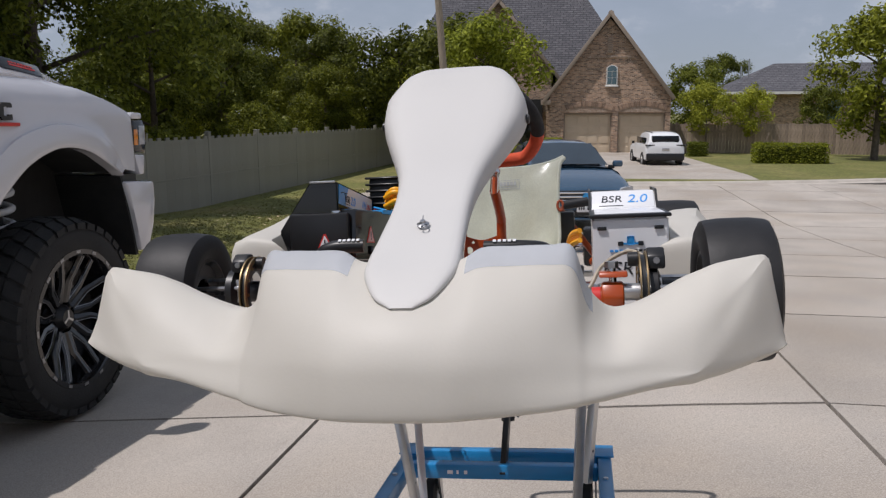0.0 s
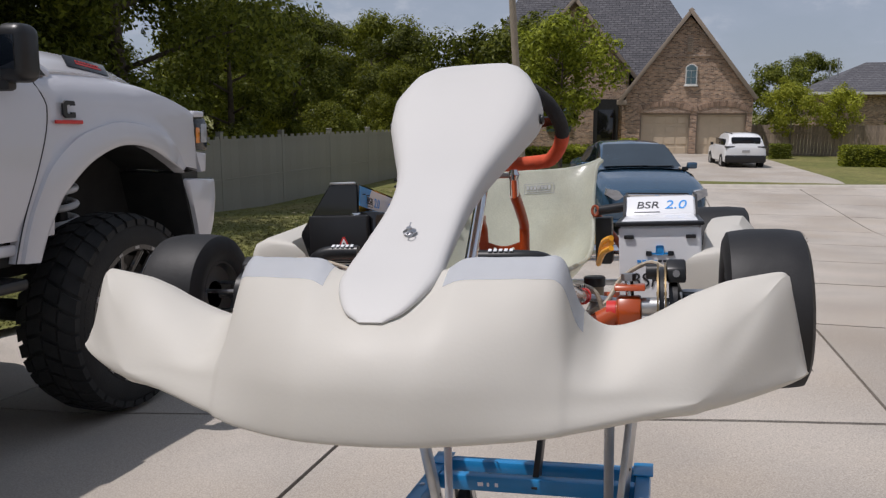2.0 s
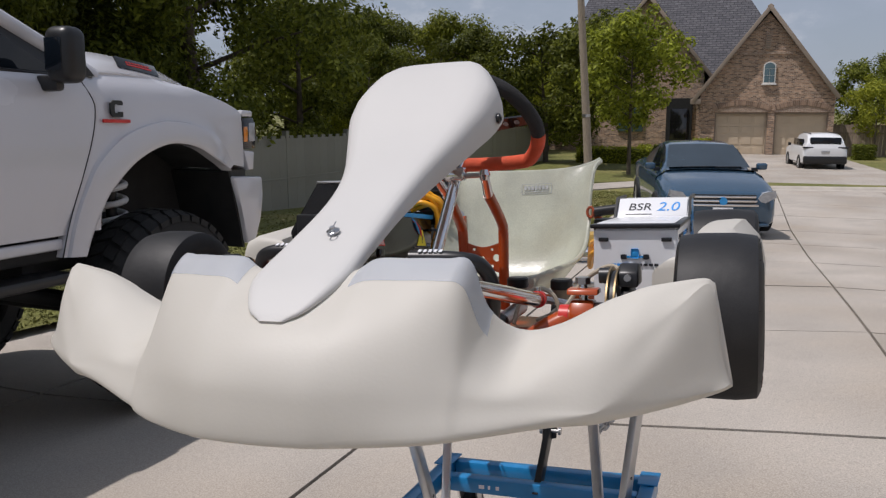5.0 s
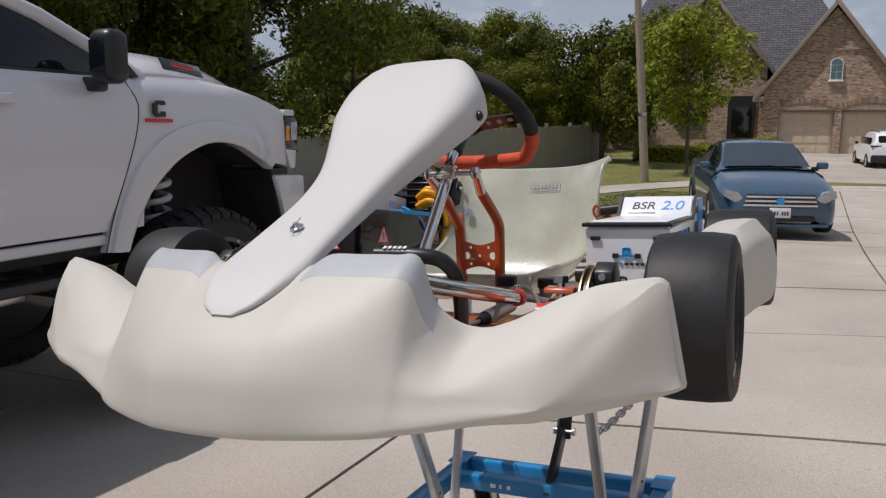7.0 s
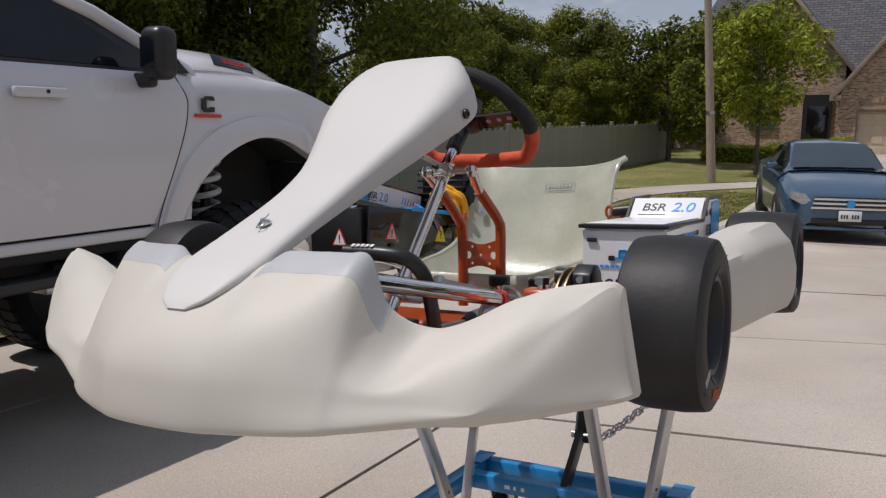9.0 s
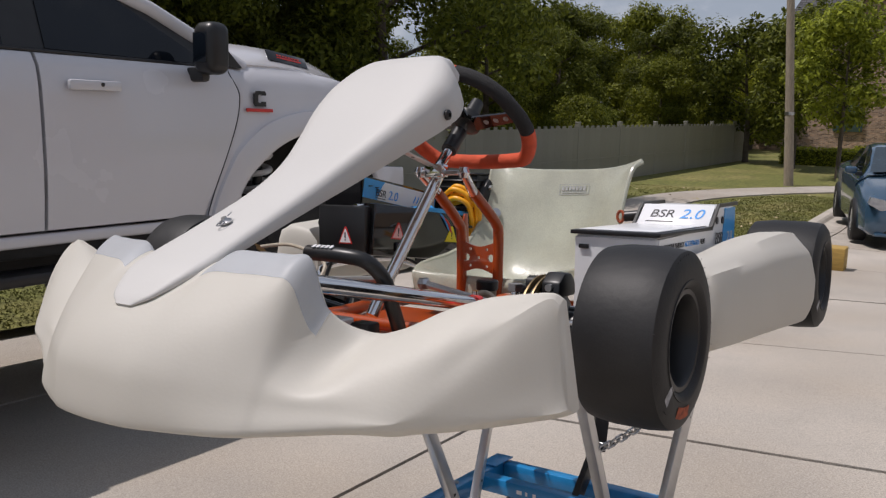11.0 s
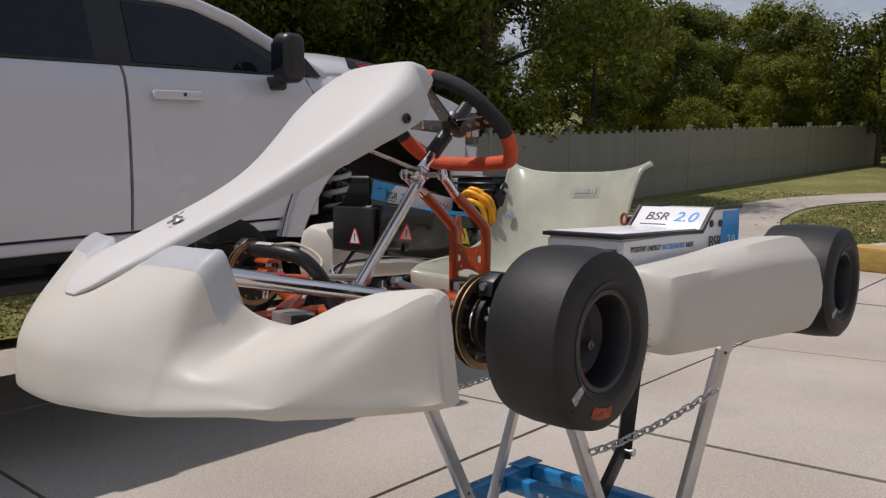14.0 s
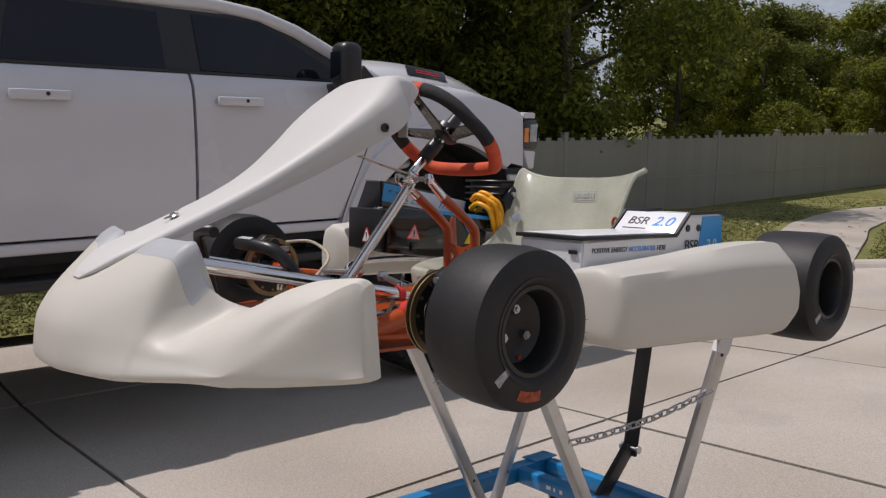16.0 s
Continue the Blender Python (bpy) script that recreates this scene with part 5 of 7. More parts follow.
for x in (-.30, -1.72):
    co = [(x + .085 * math.cos(a * .35), -.08 + .085 * math.sin(a * .35), .85 + a * .0052) for a in range(115)]
    part("coil_spring", tubem(co, .020, 8), SPRING, pickup, "pale grey coil spring")
    part("damper", tubem([(x, -.08, .45), (x, -.08, .98), (x, -.07, 1.43)], [.035, .035, .03], 12), BLACK, pickup)
part("control_arm", tubem([(-.40, -.05, .45), (-.42, -.6, .62), (-.45, -1.1, .78)], .04, 10), DARK, pickup)
part("drag_link", tubem([(-.3, .2, .5), (-1.5, .15, .6)], .022, 8), STEEL, pickup)
part("control_arm_bracket", boxm(-.5, -.35, -1.2, -1.0, .64, .70, bevel=.02), ALU, pickup, "cut-out aluminium bracket")
part("underbody", boxm(-1.8, -.2, -3.2, -.9, .92, 1.04), DARK, pickup)


def truck_wheel(u, side):
    R, W = .60, .38
    K = 1.36
    xo = .13 if side > 0 else -2.15
    zc = gz(TX + xo, TY + u) + R - .01 - LIFT - (u - LEAN_Y) * math.sin(radians(LEAN))
    m = Matrix.Translation((xo - side * W / 2, u, zc)) @ Matrix.Diagonal((side, 1, 1, 1))
    tyre = part("wheel", lathem([(-W * .42, .385), (-W * .5, .415), (-W * .5, R - .10), (-W * .46, R - .05), (-W * .38, R - .025), (0, R - .018), (W * .38, R - .025), (W * .46, R - .05), (W * .5, R - .10), (W * .5, .418), (W * .45, .385)], 72, "x"), TRUCK_RUBBER, pickup, "mud-terrain truck tyre", m=m)
    # tread: rows of chevron blocks round the tyre
    N = 36
    bm = bmesh.new()
    for k in range(N):
        for row, (x0, x1, sl) in enumerate(((-W * .5, -W * .27, .06), (-W * .24, -W * .02, .05), (W * .02, W * .24, -.05), (W * .27, W * .5, -.06))):
            a0 = 2 * math.pi * (k + (.5 if row % 2 else 0)) / N
            da = 2 * math.pi / N * .38
            r0, r1 = R - .04, R
            if row in (0, 3):
                r1 = R - .004
            vs = []
            for r in (r0, r1):
                for x, aa in ((x0, a0 - da + sl), (x1, a0 - da), (x1, a0 + da), (x0, a0 + da + sl)):
                    rr = r - (.03 if (row == 0 and x == x0) or (row == 3 and x == x1) else 0)
                    vs.append(bm.verts.new((x, rr * math.cos(aa), rr * math.sin(aa))))
            for f in ((0, 1, 2, 3), (4, 7, 6, 5), (0, 4, 5, 1), (1, 5, 6, 2), (2, 6, 7, 3), (3, 7, 4, 0)):
                bm.faces.new([vs[q] for q in f])
    part("tread", bm, TRUCK_RUBBER, tyre, smooth=False)
    # lettering bars on the sidewall
    for k in range(9):
        for c0 in (0, math.pi):
            part("raised_bar", boxm(W * .5, W * .5 + .003, -.018, .018, -.012, .012, m=Matrix.Rotation(c0 + 2.6 + k * .085, 4, "X") @ Matrix.Translation((0, .475, 0))), TRUCK_RUBBER, tyre)
    rim = part("rim", lathem([(-W * .4, .10), (-W * .4, .285), (W * .40, .29), (W * .46, .305), (W * .50, .303), (W * .50, .282), (W * .42, .272), (W * .05, .262), (W * .02, .10), (-W * .1, 0)], 60, "x"), GLOSS_BLACK, tyre, "gloss black alloy rim with milled edges", m=Matrix.Diagonal((1, K, K, 1)))
    bm = bmesh.new()
    bmc = bmesh.new()
    for k in range(8):
        a = 2 * math.pi * k / 8
        rot = Matrix.Rotation(a, 4, "X")
        for sgn in (-1, 1):
            p = [Vector((W * .16, .07, sgn * .02)), Vector((W * .24, .16, sgn * .022)), Vector((W * .38, .272, sgn * .07))]
            tube(bm, [rot @ q for q in p], [.020, .016, .014], 6)
            tube(bmc, [rot @ (q + Vector((.016, 0, sgn * .012))) for q in p], .0015, 5)
        box(bmc, W * .49, W * .506, .287, .299, -.014, .014, m=rot)
        box(bmc, W * .49, W * .506, .287, .299, -.012, .012, m=Matrix.Rotation(a + math.pi / 8, 4, "X"))
    part("rim_spokes", bm, GLOSS_BLACK, tyre, m=Matrix.Diagonal((1, K, K, 1)))
    part("milled_edges", bmc, MILLED, tyre, "milled bright edges", m=Matrix.Diagonal((1, K, K, 1)))
    cap = lathem([(W * .08, 0), (W * .08, .085), (W * .17, .078), (W * .23, .055), (W * .26, .05), (W * .26, 0)], 28, "x")
    part("centre_cap", cap, BLACK, tyre)
    bm = bmesh.new()
    for k in range(3):
        box(bm, W * .26, W * .27, -.006, .006, .0, .045, m=Matrix.Rotation(2 * math.pi * k / 3, 4, "X"))
    part("cap_emblem", bm, ALU, tyre)


for u in (0.03, -3.95):
    for side in (1, -1):
        truck_wheel(u, side)


# ---------------------------------------------------------------- ground, paving and lawns
CONCRETE = material("worn_concrete", (0.425, 0.385, 0.338), 0.88, vary=0.14, scale=1.6, bump=0.45, bump_scale=260, second=(0.33, 0.285, 0.235), second_scale=0.8, second_at=(0.42, 0.70), per_object=0.07, grain=0.24, grain_scale=150)
KERB = material("kerb_concrete", (0.44, 0.40, 0.35), 0.85, vary=0.12, scale=4, bump=0.2, bump_scale=120)
JOINT = material("joint_filler", (0.045, 0.036, 0.026), 0.95, vary=0.4, scale=12)
GRASS = material("lawn_soil_and_turf", (0.125, 0.130, 0.030), 0.95, vary=0.35, scale=9, bump=0.15, bump_scale=60, second=(0.20, 0.175, 0.058), second_scale=0.6, second_at=(0.45, 0.7), grain=0.35, grain_scale=45)
BLADE = material("grass_blades", (0.155, 0.155, 0.038), 0.8, vary=0.3, scale=2.2, second=(0.23, 0.205, 0.07), second_scale=0.6, second_at=(0.5, 0.7), coords="Object")


def sheet(rows, mat, name, label, category, lift=0.0, smooth=True):
    bm = bmesh.new()
    grid(bm, [[(x, y, z + lift) for x, y, z in r] for r in rows])
    ob = part(name, bm, mat, None, "", smooth)
    if ob.data.polygons and ob.data.polygons[0].normal.z < 0:
        ob.data.flip_normals()
    return tagged(ob, label, category, kind="structure")


def lerp(a, b, t):
    return a + (b - a) * t


def table(pts, x):
    if x <= pts[0][0]:
        return pts[0][1]
    for (a, b), (c, d) in zip(pts, pts[1:]):
        if x <= c:
            t = (x - a) / (c - a)
            return b + (d - b) * t
    return pts[-1][1]


def curve_table(pts):
    run = catmull(pts, 6)
    return [(float(p[0]), float(p[1])) for p in run]


# right-hand edge of the near lawn (y -> x) and the far kerb of the street (x -> y)
EDGE = curve_table([(-14, -5.0), (-6, -5.0), (2, -4.95), (5, -4.7), (7.5, -3.85), (9.5, -2.3), (11.5, -1.6), (14, -1.55), (18, -1.5), (20, -1.2)])
FAR = curve_table([(-1.2, 20.0), (0.0, 21.2), (1.6, 21.8), (4, 22.3), (8, 23.5), (14, 26.5), (24, 34), (40, 50)])
xs = [-400, -120, -60, -40, -30, -22, -16, -12, -9, -6, -3, 0, 3, 6, 9, 12, 16, 22, 30, 40, 60, 120, 400]
ys = [-400, -120, -60, -40, -25, -16, -10, -6, -3, 0, 3, 6, 9, 12, 15, 18, 22, 28, 36, 50, 80, 160, 400]
sheet([[(x, y, gz(x, y) - .16) for x in xs] for y in ys], GRASS, "ground", "one wide sheet of earth and dry grass", "ground")
rows = []
for k in range(70):
    y = -14 + 34 * k / 69
    e = table(EDGE, y) - .16
    rows.append([(lerp(-48, e, (1 - (1 - q / 30) ** 2.2)), y, gz(lerp(-48, e, (1 - (1 - q / 30) ** 2.2)), y) + .07) for q in range(31)])
sheet(rows, GRASS, "lawn_1", "sunlit lawn between the fence and the driveway", "lawn")
rows = []
for k in range(60):
    x = -48 + 110 * k / 59
    y0 = (20.0 if x < -1.36 else table(FAR, x) + .16)
    rows.append([(x, y0 + (95 - y0) * (q / 24) ** 1.7, gz(x, y0) + .07 + .05 * (q / 24)) for q in range(25)])
sheet(rows, GRASS, "lawn_2", "lawn in front of the brick houses", "lawn")


def kerb(pts, name):
    bm = bmesh.new()
    rows = []
    for i, (x, y) in enumerate(pts):
        a, b = Vector((*pts[max(i - 1, 0)], 0)), Vector((*pts[min(i + 1, len(pts) - 1)], 0))
        d = (b - a).normalized()
        n = Vector((d.y, -d.x, 0))       # towards the street
        z = gz(x, y)
        row = []
        for o, h in ((-.16, -.05), (-.16, .085), (-.02, .085), (.02, .06), (.06, .015), (.34, .004), (.34, -.06)):
            row.append((x + n.x * o, y + n.y * o, z + h))
        rows.append(row)
    grid(bm, rows)
    structure(name, bm, KERB, "pale concrete kerb and gutter", "kerb")


kerb([(x, y) for y, x in EDGE if y > 7.4], "kerb_1")
kerb(FAR[:-8], "kerb_2")

# slabs of the driveway and street, with open joints
pave = structure("pavement", boxm(-5.9, -5.8, -12.5, -12.4, gz(-5.8, -12) - .14, gz(-5.8, -12) - .1), JOINT, "sunlit concrete driveway and street laid in slabs", "pavement")
SX, SY = 2.60, 2.30
for i in range(-2, 9):
    for j in range(-5, 9):
        x0, y0 = -1.10 + SX * i, 2.20 + SY * j
        if x0 + SX < -5.0 or (y0 > 10.5 and x0 + SX < -1.9):
            continue
        g = .011
        bm = bmesh.new()
        n = 4
        rnd = random.Random(i * 31 + j)
        tilt = rnd.uniform(-.002, .002)
        top = [[bm.verts.new((lerp(x0 + g, x0 + SX - g, a / n), lerp(y0 + g, y0 + SY - g, b / n), gz(lerp(x0, x0 + SX, a / n), lerp(y0, y0 + SY, b / n)) + tilt)) for a in range(n + 1)] for b in range(n + 1)]
        for b in range(n):
            for a in range(n):
                bm.faces.new((top[b][a], top[b][a + 1], top[b + 1][a + 1], top[b + 1][a]))
        g2 = bmesh.ops.extrude_face_region(bm, geom=list(bm.faces))
        bmesh.ops.translate(bm, vec=(0, 0, -.05), verts=[v for v in g2["geom"] if isinstance(v, bmesh.types.BMVert)])
        part("slab", bm, CONCRETE, pave, smooth=False)
rows = [[(x, y, gz(x, y) - .022) for x in (-5.0, -4, -3.4, -2, -1, 0, 1, 1.4, 3, 6, 12, 24)] for y in (-10.2, -6, -3, 0, 2, 4, 6, 8, 10, 12, 14, 18, 24.8)]
bm = bmesh.new()
grid(bm, rows)
part("joint_bed", bm, JOINT, pave)


def strip(pts, w, name, label, lift, mat=CONCRETE, zf=None):
    rows = []
    for i, (x, y) in enumerate(pts):
        a, b = Vector((*pts[max(i - 1, 0)], 0)), Vector((*pts[min(i + 1, len(pts) - 1)], 0))
        d = (b - a).normalized()
        n = Vector((d.y, -d.x, 0))
        ww = w if not isinstance(w, list) else w[i]
        z = gz(x, y) if zf is None else zf(x, y)
        rows.append([(x - n.x * ww / 2, y - n.y * ww / 2, z - .05), (x - n.x * ww / 2, y - n.y * ww / 2, z + lift), (x, y, z + lift + .004), (x + n.x * ww / 2, y + n.y * ww / 2, z + lift), (x + n.x * ww / 2, y + n.y * ww / 2, z - .05)])
    bm = bmesh.new()
    grid(bm, rows)
    return structure(name, bm, mat, label, "pavement")


path_pts = [(float(p[0]), float(p[1])) for p in catmull([(-3.1, 8.7), (-3.9, 11.2), (-4.7, 13.6), (-4.9, 16.0), (-4.1, 18.4), (-2.4, 20.8), (.2, 23.6), (1.2, 24.6)], 6)]
strip(path_pts, 1.25, "pavement_1", "concrete footpath curving across the lawn", .10)
apron = [(1.9 - .02 * k, 21.9 + k * .78) for k in range(20)]
strip(apron, [7.4 - .10 * k for k in range(20)], "pavement_2", "concrete drive up to the garages", .12, zf=lambda x, y: gz(x, 22) - .125 + min(.125, max(0, y - 21.9) * .06) + .003 * (y - 22))

# turf that can be told apart near the driveway, as tufts
def tufts(name, count, spot, seed, h=.05):
    rnd = random.Random(seed)
    vs, fs = [], []
    for _ in range(count):
        x, y = spot(rnd)
        if min((x - px) ** 2 + (y - py) ** 2 for px, py in path_pts) < .62:
            continue
        z = gz(x, y) + .068
        for _ in range(3):
            a = rnd.uniform(0, 6.28)
            hh, w = h * rnd.uniform(.6, 1.5), rnd.uniform(.008, .016)
            dx, dy = math.cos(a) * w, math.sin(a) * w
            lx, ly = rnd.uniform(-.03, .03), rnd.uniform(-.03, .03)
            k = len(vs)
            ox, oy = rnd.uniform(-.05, .05), rnd.uniform(-.05, .05)
            vs += [(x + ox - dx, y + oy - dy, z), (x + ox + dx, y + oy + dy, z), (x + ox + lx, y + oy + ly, z + hh)]
            fs.append((k, k + 1, k + 2))
    me = bpy.data.meshes.new(name)
    me.from_pydata(vs, [], fs)
    me.materials.append(BLADE)
    return tagged(new(name, me), "short sunlit lawn grass", "grass", kind="stuff")


def near_spot(r):
    y = r.uniform(-1, 19)
    e = table(EDGE, y) - .18
    return e - abs(r.gauss(0, 2.6)), y
tufts("grass", 30000, near_spot, 5, .020)

# dry leaves on the lawn
LEAF_LITTER = material("dry_leaves", (0.42, 0.34, 0.20), 0.8, vary=0.3, scale=5)
rnd = random.Random(8)
vs, fs = [], []
for _ in range(170):
    y = rnd.uniform(4, 19)
    x = table(EDGE, y) - rnd.uniform(.3, 5)
    z = gz(x, y) + .10
    a, s = rnd.uniform(0, 6.28), rnd.uniform(.018, .045)
    k = len(vs)
    vs += [(x + s * math.cos(a + q), y + s * math.sin(a + q), z + rnd.uniform(0, .03)) for q in (0, 1.3, 3.1, 4.5)]
    fs.append((k, k + 1, k + 2, k + 3))
me = bpy.data.meshes.new("fallen_leaves")
me.from_pydata(vs, [], fs)
me.materials.append(LEAF_LITTER)
tagged(new("fallen_leaves", me), "dry fallen leaves scattered on the lawn", "leaves", kind="stuff")

# ---------------------------------------------------------------- vinyl fence
VINYL = material("olive_vinyl", (0.255, 0.247, 0.205), 0.55, vary=0.08, scale=1.5, per_object=0.05, second=(0.215, 0.207, 0.165), second_scale=.5, bump=0.03, bump_scale=40)
FA, FB = Vector((-9.3, -9.0, 0)), Vector((-6.9, 31.0, 0))
fd = (FB - FA).normalized()
fence = thing("fence", Matrix.Translation((0, 0, 0)), "olive grey vinyl picket fence along the lawn", "fence")
FL = (FB - FA).length
PITCH = .30
FOOT = [(8, -.66), (10, -.70), (14, -.74), (18.6, -.77), (25, -.82), (32, -.88)]
n_boards = int(FL / PITCH)
def fz(p):
    """Foot of the fence, which falls with the ground and then more gently."""
    if p.y < 8:
        return gz(p.x, p.y) - .50
    for (ya, za), (yb, zb) in zip(FOOT, FOOT[1:]):
        if p.y <= yb:
            return za + (zb - za) * (p.y - ya) / (yb - ya)
    return FOOT[-1][1]
ang = math.atan2(fd.y, fd.x)
def board_mesh(w, h, t, notch):
    bm = bmesh.new()
    if notch:
        prism(bm, [(-w / 2, 0), (w / 2, 0), (w / 2, h), (w * .22, h), (w * .22, h + .055), (-w * .22, h + .055), (-w * .22, h), (-w / 2, h)], -t / 2, t / 2, "y")
    else:
        box(bm, -w / 2, w / 2, -t / 2, t / 2, 0, h)
    me = bpy.data.meshes.new("picket")
    bm.to_mesh(me); bm.free()
    me.materials.append(VINYL)
    return me
pm = board_mesh(PITCH - .0012, 1.80, .03, True)
for k in range(n_boards):
    p = FA + fd * (PITCH * (k + .5))
    ob = new("picket", pm)
    ob.parent = fence
    ob.matrix_basis = Matrix.Translation((p.x, p.y, fz(p) + .02)) @ Matrix.Rotation(ang, 4, "Z")
bm = bmesh.new()
box(bm, -.055, .055, -.055, .055, 0, 1.95, .008, 1)
box(bm, -.062, .062, -.062, .062, 1.95, 1.972, .008, 1)
postm = bpy.data.meshes.new("post")
bm.to_mesh(postm); bm.free()
postm.materials.append(VINYL)
for k in range(int(FL / 2.4) + 1):
    p = FA + fd * (2.4 * k)
    ob = new("post", postm)
    ob.parent = fence
    ob.matrix_basis = Matrix.Translation((p.x - .028, p.y, fz(p))) @ Matrix.Rotation(ang, 4, "Z")
for h in (1.02,):
    pts = [FA + fd * (FL * k / 24) for k in range(25)]
    bm = bmesh.new()
    rows = [[(p.x + .016 + q, p.y, fz(p) + h + r) for q, r in ((0, -.016), (.008, -.013), (.008, .013), (0, .016))] for p in pts]
    grid(bm, rows, close=True)
    part("fence_rail", bm, VINYL, fence)

# ---------------------------------------------------------------- trees
def leaf_material(name, c1, c2):
    mat = bpy.data.materials.new(name)
    mat.use_nodes = True
    nd, lk = mat.node_tree.nodes, mat.node_tree.links
    b = nd["Principled BSDF"]
    b.inputs["Roughness"].default_value = .50
    b.inputs["Specular IOR Level"].default_value = .18
    geo = nd.new("ShaderNodeNewGeometry")
    ramp = nd.new("ShaderNodeValToRGB")
    ramp.color_ramp.elements[0].color, ramp.color_ramp.elements[1].color = (*c1, 1), (*c2, 1)
    lk.new(geo.outputs["Random Per Island"], ramp.inputs["Fac"])
    oi = nd.new("ShaderNodeObjectInfo")
    mr = nd.new("ShaderNodeMapRange")
    mr.inputs["To Min"].default_value, mr.inputs["To Max"].default_value = .72, 1.3
    lk.new(oi.outputs["Random"], mr.inputs["Value"])
    mx = nd.new("ShaderNodeMixRGB")
    mx.blend_type, mx.inputs[0].default_value = "MULTIPLY", 1
    lk.new(ramp.outputs["Color"], mx.inputs[1])
    lk.new(mr.outputs["Result"], mx.inputs[2])
    lk.new(mx.outputs["Color"], b.inputs["Base Color"])
    tr = nd.new("ShaderNodeBsdfTranslucent")
    lk.new(mx.outputs["Color"], tr.inputs["Color"])
    ms = nd.new("ShaderNodeMixShader")
    ms.inputs[0].default_value = .36
    lk.new(b.outputs["BSDF"], ms.inputs[1])
    lk.new(tr.outputs["BSDF"], ms.inputs[2])
    lk.new(ms.outputs["Shader"], nd["Material Output"].inputs["Surface"])
    return mat


LEAF = leaf_material("broad_leaves", (.074, .090, .010), (.290, .310, .030))
LEAF_LIGHT = leaf_material("yellow_green_leaves", (.19, .22, .022), (.46, .47, .055))
LEAF_DARK = leaf_material("dark_leaves", (.046, .060, .009), (.195, .215, .028))
LEAF_YOUNG = leaf_material("young_tree_leaves", (.105, .130, .014), (.37, .41, .042))
BARK = material("bark", (0.10, 0.080, 0.06), 0.9, vary=0.3, scale=8, bump=0.6, bump_scale=20)


def leaf_cloud(rnd, blobs, count, size, name):
    """Leaves as small folded quads gathered in uneven clumps."""
    vs, fs = [], []
    total = sum(b[3] ** 2 for b in blobs)
    for cx, cy, cz, r in blobs:
        m = int(count * r * r / total)
        for _ in range(m):
            while True:
                d = Vector((rnd.gauss(0, 1), rnd.gauss(0, 1), rnd.gauss(0, 1)))
                if d.length > .1:
                    break
            d.normalize()
            rr = r * (rnd.random() ** .4) * rnd.uniform(.75, 1.12)
            p = Vector((cx, cy, cz)) + Vector((d.x * rr, d.y * rr, d.z * rr * .85))
            s = size * rnd.uniform(.6, 1.5)
            n = (d + Vector((rnd.uniform(-.8, .8), rnd.uniform(-.8, .8), rnd.uniform(-.3, 1.0)))).normalized()
            a, b = frame_axes(n)
            t = rnd.uniform(0, 6.28)
            u, v = a * math.cos(t) + b * math.sin(t), b * math.cos(t) - a * math.sin(t)
            k = len(vs)
            vs += [p - u * s, p + v * s * .45 + n * s * .12, p + u * s, p - v * s * .45 + n * s * .12]
            fs.append((k, k + 1, k + 2, k + 3))
    me = bpy.data.meshes.new(name)
    me.from_pydata([tuple(v) for v in vs], [], fs)
    return me


def tree_kind(seed, h, spread, leaves, size, mat, trunk_r, bare=.28, lean=0.0):
    """One kind of tree: a tapered trunk, limbs, and a ragged crown; gives the meshes."""
    rnd = random.Random(seed)
    bm = bmesh.new()
    top = Vector((rnd.uniform(-.3, .3), rnd.uniform(-.3, .3), h * .82))
    pts = [Vector((0, 0, -.15)), Vector((0, 0, .1)), Vector((rnd.uniform(-.08, .08) * h * .1, 0, h * .3)), top * .7, top]
    tube(bm, pts, [trunk_r * 1.5, trunk_r * 1.1, trunk_r * .85, trunk_r * .5, trunk_r * .15], 10)
    blobs = []
    for k in range(15):
        f = bare + (1 - bare) * (k + .5) / 15
        a = k * 2.4 + rnd.uniform(-.4, .4)
        base = pts[2].lerp(top, clamp((f - .3) / .6, 0, 1)) if f > .3 else Vector((0, 0, f * h))
        rad = spread * (math.sin(math.pi * clamp((f - bare) / (1 - bare) * .92 + .06, 0, 1)) ** .6) * rnd.uniform(.55, 1.0)
        tip = base + Vector((math.cos(a) * rad, math.sin(a) * rad, rad * .35))
        tube(bm, [base, base.lerp(tip, .5) + Vector((0, 0, .1)), tip], [trunk_r * .35, trunk_r * .22, trunk_r * .06], 6)
        blobs.append((*tip, spread * rnd.uniform(.26, .44)))
        blobs.append((*(base.lerp(tip, .55) + Vector((rnd.uniform(-.4, .4), rnd.uniform(-.4, .4), rnd.uniform(0, .5)))), spread * rnd.uniform(.22, .36)))
    blobs.append((top.x, top.y, h * .9, spread * .35))
    for _ in range(26):
        b = rnd.choice(blobs)
        d = Vector((rnd.gauss(0, 1), rnd.gauss(0, 1), rnd.gauss(0, .8))).normalized() * b[3]
        blobs.append((b[0] + d.x, b[1] + d.y, b[2] + d.z, b[3] * rnd.uniform(.28, .5)))
    trunk = bpy.data.meshes.new("trunk")
    bm.to_mesh(trunk); bm.free()
    trunk.materials.append(BARK)
    trunk.shade_smooth()
    crown = leaf_cloud(rnd, blobs, leaves, size, "crown")
    crown.materials.append(mat)
    return trunk, crown


